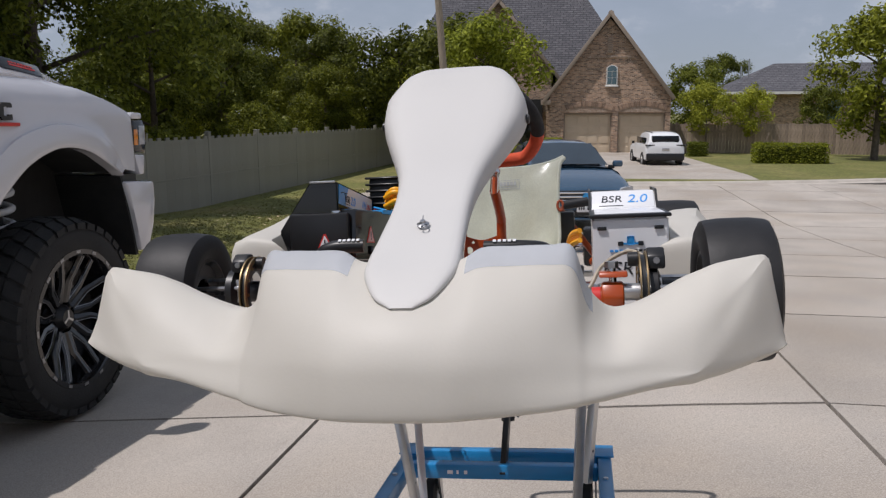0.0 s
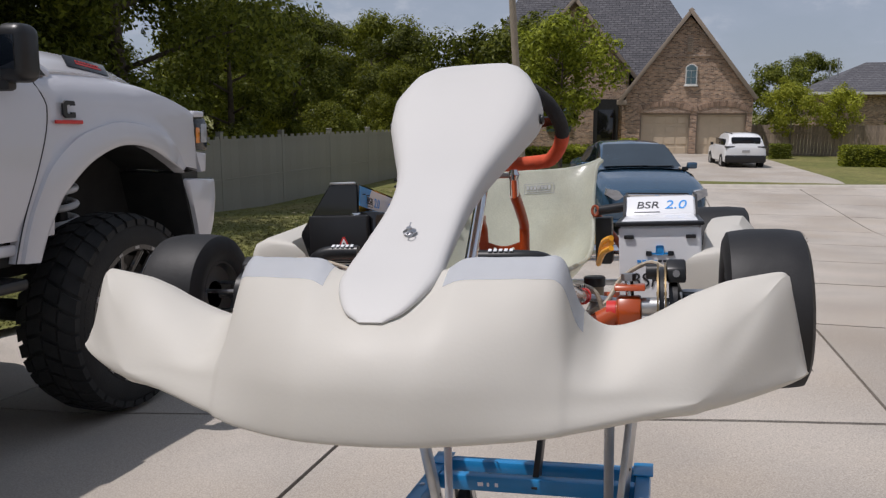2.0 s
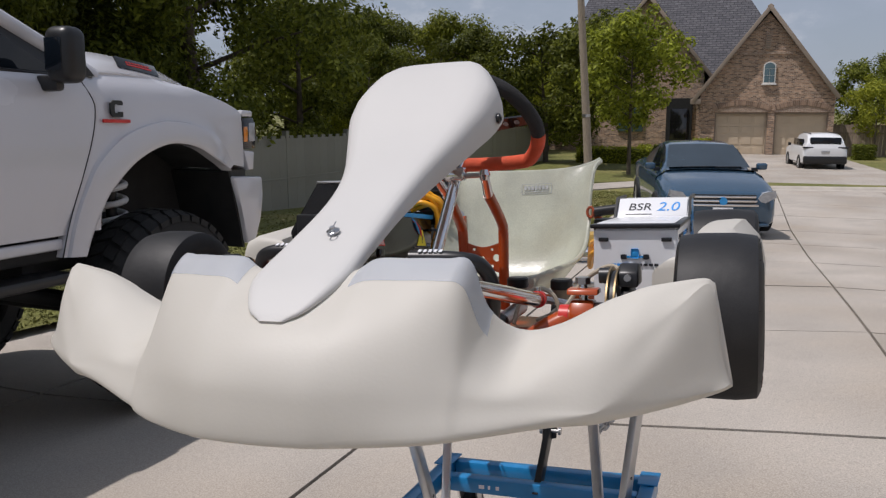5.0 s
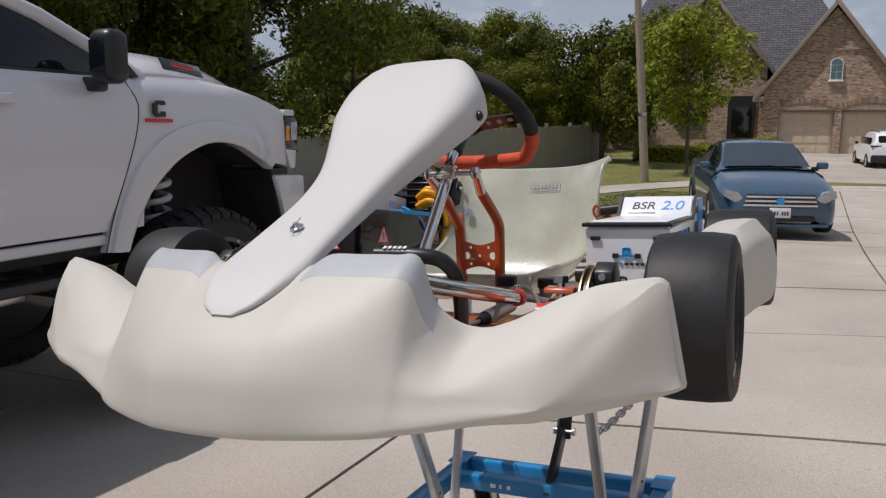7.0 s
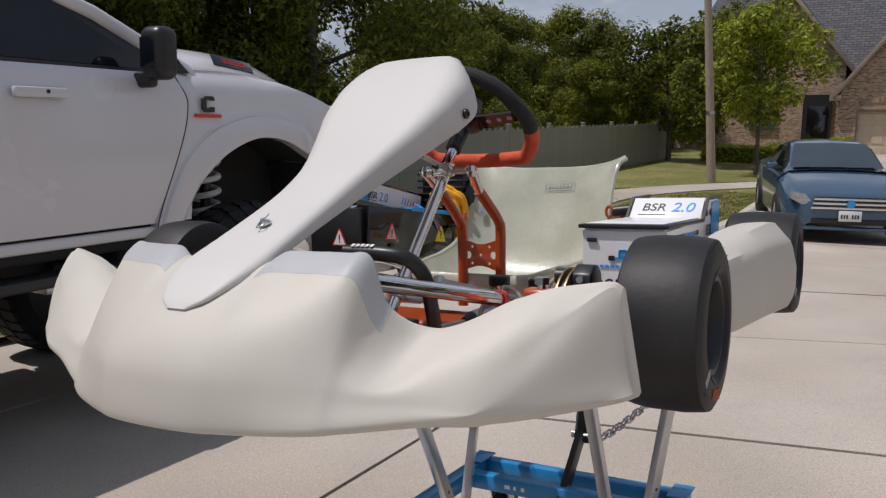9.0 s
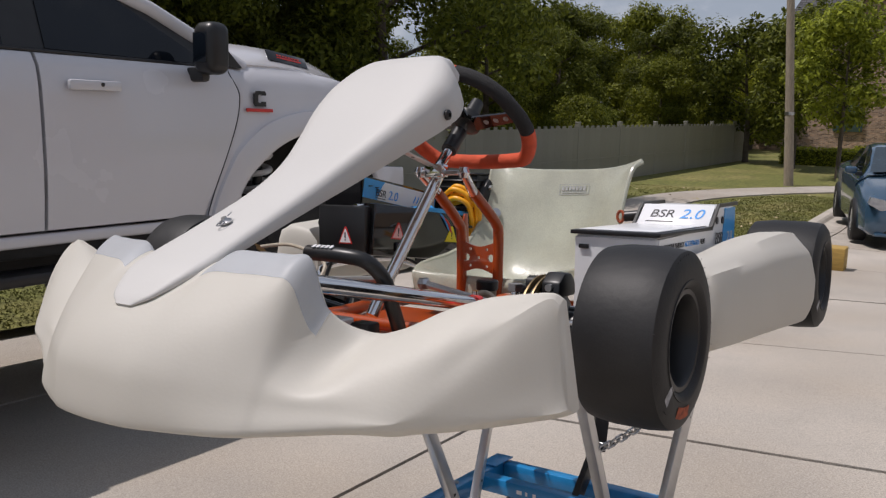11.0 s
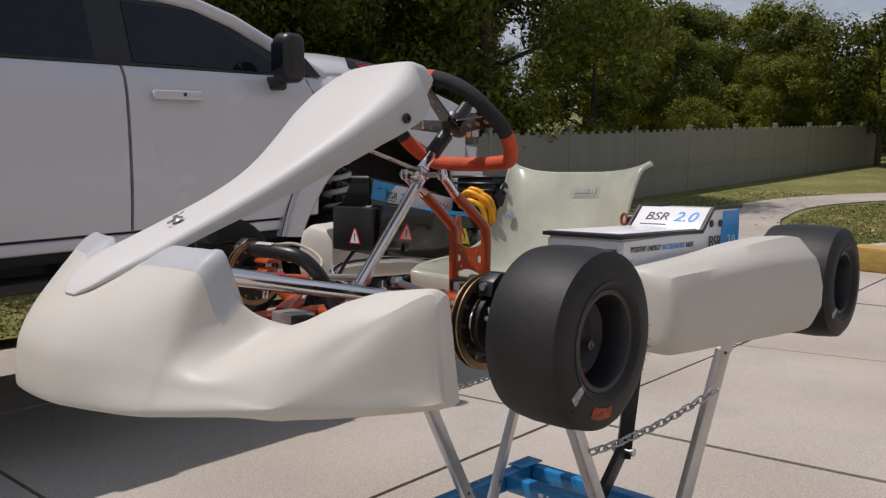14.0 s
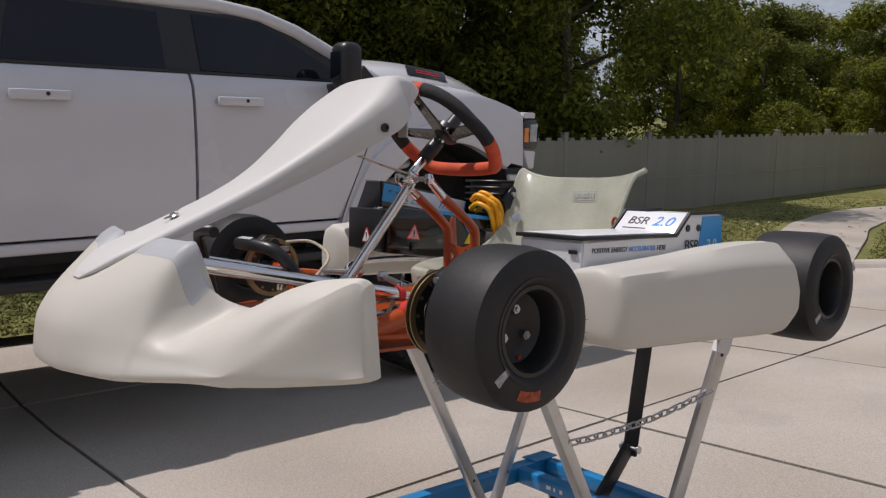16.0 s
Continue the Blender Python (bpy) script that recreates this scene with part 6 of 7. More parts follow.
def plant(kind, x, y, z, s, turn, label, category="tree", group=""):
    t = thing("tree", Matrix.LocRotScale((x, y, z), Euler((0, 0, turn)), (s, s, s)), label, category, group)
    for nm, me in (("trunk", kind[0]), ("crown", kind[1])):
        ob = new(nm, me)
        ob.parent = t
    return t


WOODS = [tree_kind(11, 9.0, 3.4, 20000, .105, LEAF, .20, .12), tree_kind(12, 10.5, 3.2, 20000, .105, LEAF_DARK, .22, .14), tree_kind(13, 8.0, 3.0, 18000, .10, LEAF_LIGHT, .18, .10), tree_kind(14, 11.0, 3.8, 22000, .11, LEAF, .24, .12)]
OAK = tree_kind(15, 10.0, 4.1, 44000, .080, LEAF_DARK, .24, .12)
rnd = random.Random(21)
woods_label = "dense leafy woodland tree behind the fence"
for row, (off, n, hmul) in enumerate(((3.2, 15, .62), (6.5, 14, .88), (11.0, 13, 1.1))):
    for k in range(n):
        f = (k + rnd.uniform(.2, .8)) / n
        p = FA + Vector((0, -6, 0)) + fd * (f * (FL + 26)) + Vector((-off + rnd.uniform(-1.2, 1.2), 0, 0))
        if p.y > 17:
            hm = .36 + .24 * hmul
        else:
            hm = hmul * (.86 if p.y > 13 else 1)
        kind = WOODS[rnd.choice((0, 0, 1, 1, 3, 2) if row else (0, 1, 2, 0))]
        if p.y < 13.0:
            kind, hm = OAK, hm * 1.3
        plant(kind, p.x, p.y, gz(p.x, p.y) - .1, hm * rnd.uniform(.85, 1.12), rnd.uniform(0, 6.28), woods_label, group="woodland behind the fence")
# tall trees behind that close the wood
rear_rnd = random.Random(77)
for k in range(9):
    p = FA + fd * (4 + k * 2.3 + rear_rnd.uniform(-.6, .6)) + Vector((-14.5 + rear_rnd.uniform(-1.5, 1.5), 0, 0))
    plant(OAK, p.x, p.y, gz(p.x, p.y) - .1, rear_rnd.uniform(1.25, 1.5), rear_rnd.uniform(0, 6.28), woods_label, group="woodland behind the fence")
# scrub under the trees
for k in range(16):
    p = FA + fd * (FL * (k + rnd.uniform(.2, .8)) / 16) + Vector((-1.6 + rnd.uniform(-.3, .3), 0, 0))
    plant(WOODS[rnd.choice((2, 0, 1))], p.x, p.y, gz(p.x, p.y) - .6, rnd.uniform(.22, .34), rnd.uniform(0, 6.28), "leafy undergrowth showing over the fence", "shrub", "undergrowth")
# far trees beyond the houses and at the fence's end
for x, y, s, k in ((-12, 36, .56, 0), (-8.5, 38, .60, 2), (-6.5, 42, .56, 3), (-15, 42, .58, 1), (-10, 48, .7, 0), (10.5, 62, .62, 1), (-18, 36, .48, 3), (-22, 40, .56, 0)):
    plant(WOODS[k], x, y, gz(x, 20) - .1, s, x * 1.7, "tall leafy tree in the distance", group="far trees")
YARD = [tree_kind(31, 5.2, 1.75, 8500, .080, LEAF_YOUNG, .065, .30), tree_kind(32, 4.6, 1.9, 9000, .075, LEAF_DARK, .09, .16), tree_kind(33, 4.2, 1.6, 6500, .07, LEAF_LIGHT, .06, .35), tree_kind(34, 5.4, 2.3, 10000, .09, LEAF, .12, .10)]
plant(YARD[0], -2.75, 24.5, -.42, .98, 1.0, "young green street tree on the lawn")
plant(YARD[1], -4.6, 27.5, -.40, 1.15, 2.0, "dark evergreen oak by the hedge")
plant(YARD[1], -6.6, 29.5, -.40, 1.1, .4, "dark evergreen oak by the fence")
plant(YARD[2], 6.0, 37.6, -.40, .78, 3.0, "thin crape myrtle beside the garage")
plant(YARD[2], 7.9, 38.0, -.40, .72, 5.0, "thin crape myrtle beside the garage")
plant(YARD[3], 12.0, 33.5, -.40, 1.12, .7, "broad green tree by the timber fence")
plant(YARD[3], 15.6, 35.0, -.40, 1.30, 2.7, "broad green tree by the timber fence")
plant(YARD[1], 6.0, 46.0, -.40, .98, 2.4, "dark tree behind the house")
plant(YARD[1], 11.6, 41.0, -.40, .7, 1.7, "dark tree behind the timber fence")

# clipped hedges
def hedge(x0, x1, y0, y1, h, z, seed, label, mat=LEAF_LIGHT):
    rnd = random.Random(seed)
    t = thing("hedge", Matrix.Translation(((x0 + x1) / 2, (y0 + y1) / 2, z)), label, "hedge")
    w, d = (x1 - x0) / 2, (y1 - y0) / 2
    part("hedge_core", boxm(-w * .94, w * .94, -d * .85, d * .85, 0, h * .93, bevel=.08), LEAF_DARK, t)
    vs, fs = [], []
    for _ in range(int(2600 * (w + d) * h)):
        f = rnd.random()
        p = Vector((rnd.uniform(-w, w), rnd.uniform(-d, d), rnd.uniform(.02, h)))
        if f < .4:
            p.y = -d
        elif f < .75:
            p.z = h
        else:
            p.x = rnd.choice((-w, w))
        p += Vector((rnd.gauss(0, .03), rnd.gauss(0, .03), rnd.gauss(0, .03)))
        n = Vector((rnd.gauss(0, 1), rnd.gauss(0, 1), rnd.gauss(0, 1) + .5)).normalized()
        a, b = frame_axes(n)
        s = rnd.uniform(.025, .05)
        k = len(vs)
        vs += [tuple(p - a * s), tuple(p + b * s * .6), tuple(p + a * s), tuple(p - b * s * .6)]
        fs.append((k, k + 1, k + 2, k + 3))
    me = bpy.data.meshes.new("hedge_leaves")
    me.from_pydata(vs, [], fs)
    me.materials.append(mat)
    ob = new("hedge_leaves", me)
    ob.parent = t
    return t


hedge(6.85, 9.45, 30.6, 31.5, .84, -.50, 3, "clipped green hedge before the timber fence", LEAF)
hedge(-5.4, -1.6, 29.6, 30.3, .62, -.42, 4, "low clipped hedge along the lawn")
hedge(-1.4, -.7, 35.2, 35.9, .75, -.40, 6, "clipped bush by the garage")
for k in range(4):
    hedge(-3.6 + k * .62, -3.1 + k * .62, 34.4, 34.9, .5, -.40, 40 + k, "small round clipped bush by the porch", LEAF)
hedge(4.9, 5.7, 35.0, 35.6, .62, -.42, 9, "loose shrubs at the corner of the garage", LEAF_DARK)

# ---------------------------------------------------------------- the leaning lamp pole
WOODPOLE = material("weathered_pole", (0.30, 0.25, 0.19), 0.85, vary=0.2, scale=6, bump=0.3, bump_scale=40, stretch=(6, 6, 1))
pole = thing("utility_pole", Matrix.Translation((-3.55, 21.3, gz(-3.5, 20) + .06)), "slender weathered pole leaning beside the footpath", "utility pole")
part("pole_shaft", tubem([(.12, 0, -.1), (0.0, 0, 1.6), (-.20, 0, 4.2), (-.52, 0, 8.6)], [.125, .115, .10, .08], 16), WOODPOLE, pole)
part("pole_band", lathem([(-.04, .118), (-.04, .124), (.04, .124), (.04, .118)], 18, "z", (-.02, 0, 1.9), True), STEEL, pole)

# ---------------------------------------------------------------- houses
def brick_material(name, c1, c2, mortar, scale):
    mat = bpy.data.materials.new(name)
    mat.use_nodes = True
    nd, lk = mat.node_tree.nodes, mat.node_tree.links
    b = nd["Principled BSDF"]
    b.inputs["Roughness"].default_value = .9
    tc = nd.new("ShaderNodeTexCoord")
    mp = nd.new("ShaderNodeMapping")
    mp.inputs["Rotation"].default_value = (radians(90), 0, 0)
    lk.new(tc.outputs["Object"], mp.inputs["Vector"])
    br = nd.new("ShaderNodeTexBrick")
    br.inputs["Scale"].default_value = scale
    br.inputs["Color1"].default_value, br.inputs["Color2"].default_value, br.inputs["Mortar"].default_value = (*c1, 1), (*c2, 1), (*mortar, 1)
    br.inputs["Mortar Size"].default_value, br.inputs["Brick Width"].default_value, br.inputs["Row Height"].default_value = .012, .26, .09
    br.inputs["Bias"].default_value = -.1
    lk.new(mp.outputs["Vector"], br.inputs["Vector"])
    no = nd.new("ShaderNodeTexNoise")
    no.inputs["Scale"].default_value, no.inputs["Detail"].default_value = 7.0, 6
    lk.new(mp.outputs["Vector"], no.inputs["Vector"])
    mr = nd.new("ShaderNodeMapRange")
    mr.inputs["From Min"].default_value, mr.inputs["From Max"].default_value = .3, .7
    mr.inputs["To Min"].default_value, mr.inputs["To Max"].default_value = .8, 1.22
    lk.new(no.outputs["Fac"], mr.inputs["Value"])
    mx = nd.new("ShaderNodeMixRGB")
    mx.blend_type, mx.inputs[0].default_value = "MULTIPLY", 1
    lk.new(br.outputs["Color"], mx.inputs[1])
    lk.new(mr.outputs["Result"], mx.inputs[2])
    lk.new(mx.outputs["Color"], b.inputs["Base Color"])
    bp = nd.new("ShaderNodeBump")
    bp.inputs["Strength"].default_value, bp.inputs["Distance"].default_value = .5, .01
    lk.new(br.outputs["Fac"], bp.inputs["Height"])
    bp.invert = True
    lk.new(bp.outputs["Normal"], b.inputs["Normal"])
    return mat


BRICK = brick_material("brown_brick", (.47, .30, .195), (.105, .066, .048), (.43, .36, .29), 1.55)
BRICK_ARCH = brick_material("arch_brick", (.38, .265, .19), (.25, .165, .115), (.42, .36, .30), 1.9)
SHINGLE = brick_material("grey_shingles", (.115, .112, .122), (.078, .078, .088), (.038, .038, .043), .75)
TRIM = material("tan_trim_paint", (0.27, 0.215, 0.165), 0.6, vary=0.06, scale=3)
DOOR_TAN = material("tan_garage_door", (0.56, 0.455, 0.33), 0.55, vary=0.05, scale=3)
PANE = material("window_pane", (0.07, 0.13, 0.15), 0.06, vary=0.2, scale=1, spec=.8)
WHITE_TRIM = material("white_trim", (0.74, 0.72, 0.68), 0.5, vary=0.04)

HY, HB = 36.5, -.42     # front of the garage gable, height of its foot
house = thing("brick_house", Matrix.Translation((0, HY, HB)), "brown brick house with steep grey roofs and two tan garage doors", "house")
ax, az_, el_x, er_x, ez = 1.42, 6.50, -1.55, 4.35, 2.52
DOORS = ((-.60, 1.60), (1.87, 4.00))
for x0, x1 in ((-1.25, -.60), (1.60, 1.87), (4.00, 4.22)):
    part("garage_pier", boxm(x0, x1, .02, .42, 0, 1.949), BRICK, house, "brown brick pier", smooth=False)
part("garage_gable_wall", prismm([(-1.25, 1.95), (4.22, 1.95), (4.22, 2.75), (ax, 6.15), (-1.25, 2.85)], .02, .42, "y"), BRICK, house, "brown brick gable wall", smooth=False)
part("garage_body", prismm([(-1.2, 0), (4.17, 0), (4.17, 2.75), (ax, 6.1), (-1.2, 2.85)], .43, 7.0, "y"), BRICK, house, smooth=False)
bm = bmesh.new()
prism(bm, [(-9.5, 0), (-1.26, 0), (-1.26, 3.2), (-1.26, 4.0), (-3.9, 7.3), (-6.6, 4.2), (-9.5, 3.0)], 2.6, 9.0, "y")
part("left_gable_wall", bm, BRICK, house, "brown brick wall with a second gable", smooth=False)
def roof_plane(pts, t, name, label="grey shingle roof slope", mat=SHINGLE):
    bm = bmesh.new()
    a = [bm.verts.new(p) for p in pts]
    b = [bm.verts.new((p[0], p[1], p[2] - t)) for p in pts]
    bm.faces.new(a); bm.faces.new(b[::-1])
    for k in range(len(a)):
        bm.faces.new((a[k], a[(k + 1) % len(a)], b[(k + 1) % len(a)], b[k]))
    return part(name, bm, mat, house, label, smooth=False)
roof_plane([(el_x, -.25, ez), (ax, -.25, az_), (ax, 8, az_), (el_x, 8, ez)], .12, "roof")
roof_plane([(er_x, -.25, ez + .1), (er_x, 8, ez + .1), (ax, 8, az_), (ax, -.25, az_)], .12, "roof")
roof_plane([(-.6, 2.3, 3.35), (-3.9, 2.3, 7.55), (-3.9, 9, 7.55), (-.6, 9, 3.35)], .12, "roof")
roof_plane([(-3.9, 2.3, 7.55), (-7.0, 2.3, 4.1), (-7.0, 9, 4.1), (-3.9, 9, 7.55)], .12, "roof")
roof_plane([(-9.6, 3.5, 3.0), (3.5, 3.5, 3.0), (-.66, 8.5, 9.6), (-7.0, 8.5, 9.6)], .12, "roof", "large grey shingle main roof")
roof_plane([(3.5, 3.5, 3.0), (3.5, 13.5, 3.0), (-.66, 8.5, 9.6)], .12, "roof")
def board(a, b, w, d, y, name="bargeboard"):
    A, B = Vector((a[0], y, a[1])), Vector((b[0], y, b[1]))
    q = facing(A, B - A, (0, 0, 1))
    part(name, boxm(0, (B - A).length, -w, 0, -d, d, bevel=.01, m=q), TRIM, house, "tan bargeboard")
board((el_x - .05, ez - .02), (ax, az_), .17, .06, -.24)
board((ax, az_), (er_x + .05, ez + .08), .17, .06, -.252)
board((-.55, 3.28), (-3.9, 7.5), .17, .06, 2.28)
board((-3.9, 7.5), (-7.05, 4.0), .17, .06, 2.268)
part("eave_return", boxm(el_x - .1, -1.2, -.28, .05, ez - .22, ez + .02, bevel=.01), TRIM, house)
MORTAR = material("pale_mortar", (.36, .31, .26), .9, vary=.15, scale=8)
bm = boxm(-.036, .036, -.020, .02, -.105, .105, bevel=.006, seg=1)
arch_brick = bpy.data.meshes.new("brick")
bm.to_mesh(arch_brick)
bm.free()
arch_brick.materials.append(material("arch_brick_piece", (.30, .205, .145), .85, vary=.2, scale=20, per_object=.38))
for gx0, gx1 in DOORS:
    mid, w = (gx0 + gx1) / 2, (gx1 - gx0) / 2
    gd = part("garage_door", boxm(gx0, gx1, .25, .29, .0, 1.95), DOOR_TAN, house, "tan panelled garage door", smooth=False)
    for x in (gx0, gx1 - .06):
        part("door_jamb", boxm(x, x + .06, .14, .20, 0, 1.95), TRIM, house, smooth=False)
    part("door_header", boxm(gx0, gx1, .12, .20, 1.86, 1.948), TRIM, house, smooth=False)
    for r in range(4):
        for c in range(4):
            pw = (gx1 - gx0 - .16) / 4
            part("door_panel", boxm(gx0 + .08 + pw * c + .04, gx0 + .08 + pw * (c + 1) - .04, .232, .252, r * .465 + .07, r * .465 + .40, bevel=.014, seg=1), DOOR_TAN, gd, smooth=False)
    # brick filling over the door under an arch of upright bricks
    out = [(mid - w - .02, 1.955), (mid + w + .02, 1.955)] + [(mid + (w + .02) * (1 - k / 7), 2.26 - .24 * (1 - k / 7) ** 2) for k in range(15)]
    part("arch_filling", prismm(out, -.012, .10, "y"), BRICK_ARCH, house, "brick panel under the arch", smooth=False)
    arch = part("garage_arch", prismm([(mid + (w + .08) * (1 - k / 7), 2.445 - .24 * (1 - k / 7) ** 2) for k in range(15)] + [(mid - (w + .08) * (1 - k / 7), 2.255 - .24 * (1 - k / 7) ** 2) for k in range(15)], -.020, .05, "y"), MORTAR, house, "arched soldier course of bricks", smooth=False)
    for k in range(30):
        t = -1 + 2 * (k + .5) / 30
        ob = new("brick", arch_brick)
        ob.parent = arch
        ob.matrix_basis = Matrix.Translation((mid + (w + .08) * t, -.020, 2.35 - .24 * t * t)) @ Matrix.Rotation(math.atan2(.48 * t, w), 4, "Y")
def arched(x0, x1, z0, z1, rise, n=8):
    return [(x0, z0), (x1, z0)] + [(x1 + (x0 - x1) * k / n, z1 - rise + rise * math.sin(math.pi * k / n) ** .8) for k in range(n + 1)]


win = part("gable_window", prismm(arched(1.30, 1.80, 3.18, 4.10, .13), -.05, .015, "y"), WHITE_TRIM, house, "small arched gable window", smooth=False)
part("window_sill", boxm(1.25, 1.85, -.09, .01, 3.11, 3.18, bevel=.01), WHITE_TRIM, win)
for x0, x1 in ((1.345, 1.54), (1.56, 1.755)):
    for z0, z1 in ((3.23, 3.51), (3.53, 3.79)):
        part("pane", boxm(x0, x1, -.060, -.052, z0, z1), PANE, win, smooth=False)
part("pane", prismm(arched(1.345, 1.755, 3.81, 4.06, .12), -.060, -.052, "y"), PANE, win, smooth=False)
vent = part("gable_vent", boxm(1.30, 1.56, -.05, .01, 4.60, 5.32, bevel=.01), BRICK_ARCH, house, "narrow gable vent")
for k in range(6):
    part("vent_slat", boxm(1.34, 1.52, -.07, -.05, 4.66 + k * .1, 4.72 + k * .1), TRIM, vent, smooth=False)
part("brick_band", boxm(.45, 2.45, -.035, .01, 4.42, 4.50), BRICK_ARCH, house, smooth=False)
# the porch recess is a solid near-black panel, its shade put into the colour
part("porch_shade_panel", boxm(-2.9, -1.7, 2.50, 2.62, 0, 2.6), DARK, house, "dark flat panel in place of the shaded porch recess", smooth=False)
part("front_door", boxm(-2.7, -1.9, 2.44, 2.50, 0, 2.1, bevel=.01), GLOSS_BLACK, house, "dark front door")
part("side_window", boxm(-5.2, -4.0, 2.5, 2.6, 1.0, 2.2, bevel=.01), PANE, house, "front window")

# the neighbours' house behind the timber fence
house2 = thing("grey_roofed_house", Matrix.Translation((13.6, 54, -.4)), "house with a large grey hipped roof behind the trees", "house")
part("house_wall", boxm(-4.0, 9, 0, 8, 0, 3.2), BRICK, house2, "brick wall", smooth=False)
bm = bmesh.new()
v = [bm.verts.new(p) for p in ((-4.6, -.5, 3.1), (9.6, -.5, 3.1), (9.6, 8.5, 3.1), (-4.6, 8.5, 3.1), (-.4, 4, 5.15), (6, 4, 5.15))]
for f in ((0, 1, 5, 4), (1, 2, 5), (2, 3, 4, 5), (3, 0, 4), (0, 3, 2, 1)):
    bm.faces.new([v[k] for k in f])
part("roof", bm, SHINGLE, house2, "grey shingle hip roof", smooth=False)
part("fascia", boxm(-4.6, 9.6, -.56, -.46, 3.0, 3.16), WHITE_TRIM, house2, smooth=False)
part("upper_window", boxm(1.5, 3.0, -.06, -.01, 1.4, 2.6, bevel=.02), PANE, house2)
for x, y, h in ((-2.9, 2.0, 4.9), (-2.3, 2.6, 5.4)):
    part("roof_pipe", tubem([(x, y, 3.6), (x, y, h)], .05, 10), STEEL, house2)

# weathered timber fence
TIMBER = material("weathered_timber", (0.30, 0.235, 0.185), 0.85, vary=0.25, scale=5, per_object=.22, bump=.3, bump_scale=30, stretch=(5, 5, 1))
tf = thing("timber_fence", Matrix.Identity(4), "weathered brown timber privacy fence", "fence")
bm = boxm(-.068, .068, -.012, .012, 0, 1.42)
tm = bpy.data.meshes.new("fence_board")
bm.to_mesh(tm); bm.free()
tm.materials.append(TIMBER)
for k in range(82):
    ob = new("fence_board", tm)
    ob.parent = tf
    rr = random.Random(k)
    ob.matrix_basis = Matrix.Translation((4.45 + k * .142, 38.4 - .02 * k, -.42 + rr.uniform(-.03, .03))) @ Matrix.Rotation(radians(-8), 4, "Z")
part("fence_rail", boxm(4.4, 16.2, 38.0, 38.05, .58, .66), TIMBER, tf)

# ---------------------------------------------------------------- cars
def car_body(sections, name_mat, t, n=3):
    """A car shell through cross sections along its length: (y, half width, sill, waist, top, half width of the top)."""
    rows = []
    for y, w, z0, zw, zt, wt in catmull(sections, n):
        o = [(w * .90, z0), (w * .985, z0 + .06), (w, z0 + (zw - z0) * .45), (w * .985, zw - .06), (w * .94, zw), (wt + (w * .94 - wt) * .12, zt - (zt - zw) * .10), (wt * .92, zt - (zt - zw) * .02 - .004), (wt * .5, zt + .012), (0, zt + .016)]
        rows.append([(-x, y, z) for x, z in o] + [(x, y, z) for x, z in o[-2::-1]])
    bm = bmesh.new()
    vs = grid(bm, rows)
    for r in (vs[0], vs[-1]):
        bm.faces.new(r)
    return part("body", bm, name_mat, t, "painted car body")


def car_wheel(t, x, y, r, w, s):
    tyre = part("wheel", lathem([(-w / 2, r * .6), (-w / 2, r * .93), (-w * .4, r), (w * .4, r), (w / 2, r * .93), (w / 2, r * .6)], 36, "x", close=True), RUBBER, t, "road tyre", m=Matrix.Translation((x, y, r)) @ Matrix.Diagonal((s, 1, 1, 1)))
    rim = part("rim", lathem([(w * .3, 0), (w * .42, .05), (w * .30, .07), (w * .25, r * .55), (w * .48, r * .62), (w * .3, r * .62)], 30, "x"), ALU, tyre, "alloy rim")
    for k in range(7):
        bm = bmesh.new()
        box(bm, w * .30, w * .44, .04, r * .6, -.022, .022, m=Matrix.Rotation(2 * math.pi * k / 7, 4, "X"))
        part("spoke", bm, ALU, tyre)


# blue saloon, nose towards the kart
CS = 1.0
saloon = thing("blue_saloon", Matrix.LocRotScale((.36, 11.7, gz(0, 11.7)), Euler((0, 0, radians(13))), (CS, CS, CS)), "steel blue saloon car parked at the kerb", "car")
car_body([(0.02, .60, .30, .52, .60, .45), (.06, .74, .22, .58, .68, .62), (.18, .84, .20, .66, .75, .70), (.5, .90, .19, .78, .86, .74), (1.0, .915, .18, .86, .95, .74), (1.30, .918, .18, .90, 1.00, .70), (1.36, .918, .18, .91, 1.01, .69),
          (4.1, .915, .18, .96, 1.03, .70), (4.5, .88, .20, .94, 1.02, .68), (4.78, .80, .26, .88, .96, .60), (4.84, .70, .34, .80, .90, .50)], CAR_BLUE, saloon)
bm = bmesh.new()
rows = []
for y, w, z in catmull([(1.30, .70, .98), (1.75, .66, 1.19), (2.2, .60, 1.38), (2.6, .575, 1.435), (3.0, .57, 1.43), (3.4, .58, 1.36), (3.9, .62, 1.15), (4.2, .66, 1.0)], 3):
    rows.append([(-w - .10 * (1.43 - z) - .05, y, .97), (-w, y, z - .045), (-w * .86, y, z - .008), (0, y, z + .012), (w * .86, y, z - .008), (w, y, z - .045), (w + .10 * (1.43 - z) + .05, y, .97)])
grid(bm, rows)
part("cabin", bm, CAR_BLUE, saloon, "blue cabin roof")
bm = bmesh.new()
v = [bm.verts.new(p) for p in ((-.70, 1.325, 1.035), (.70, 1.325, 1.035), (.565, 2.11, 1.385), (-.565, 2.11, 1.385))]
bm.faces.new(v)
bmesh.ops.subdivide_edges(bm, edges=bm.edges[:], cuts=4, use_grid_fill=True)
for q in bm.verts:
    q.co.z += .022 * (1 - (q.co.x / .7) ** 2)
    q.co.y -= .02
part("windscreen", bm, CAR_GLASS, saloon, "dark reflective windscreen")
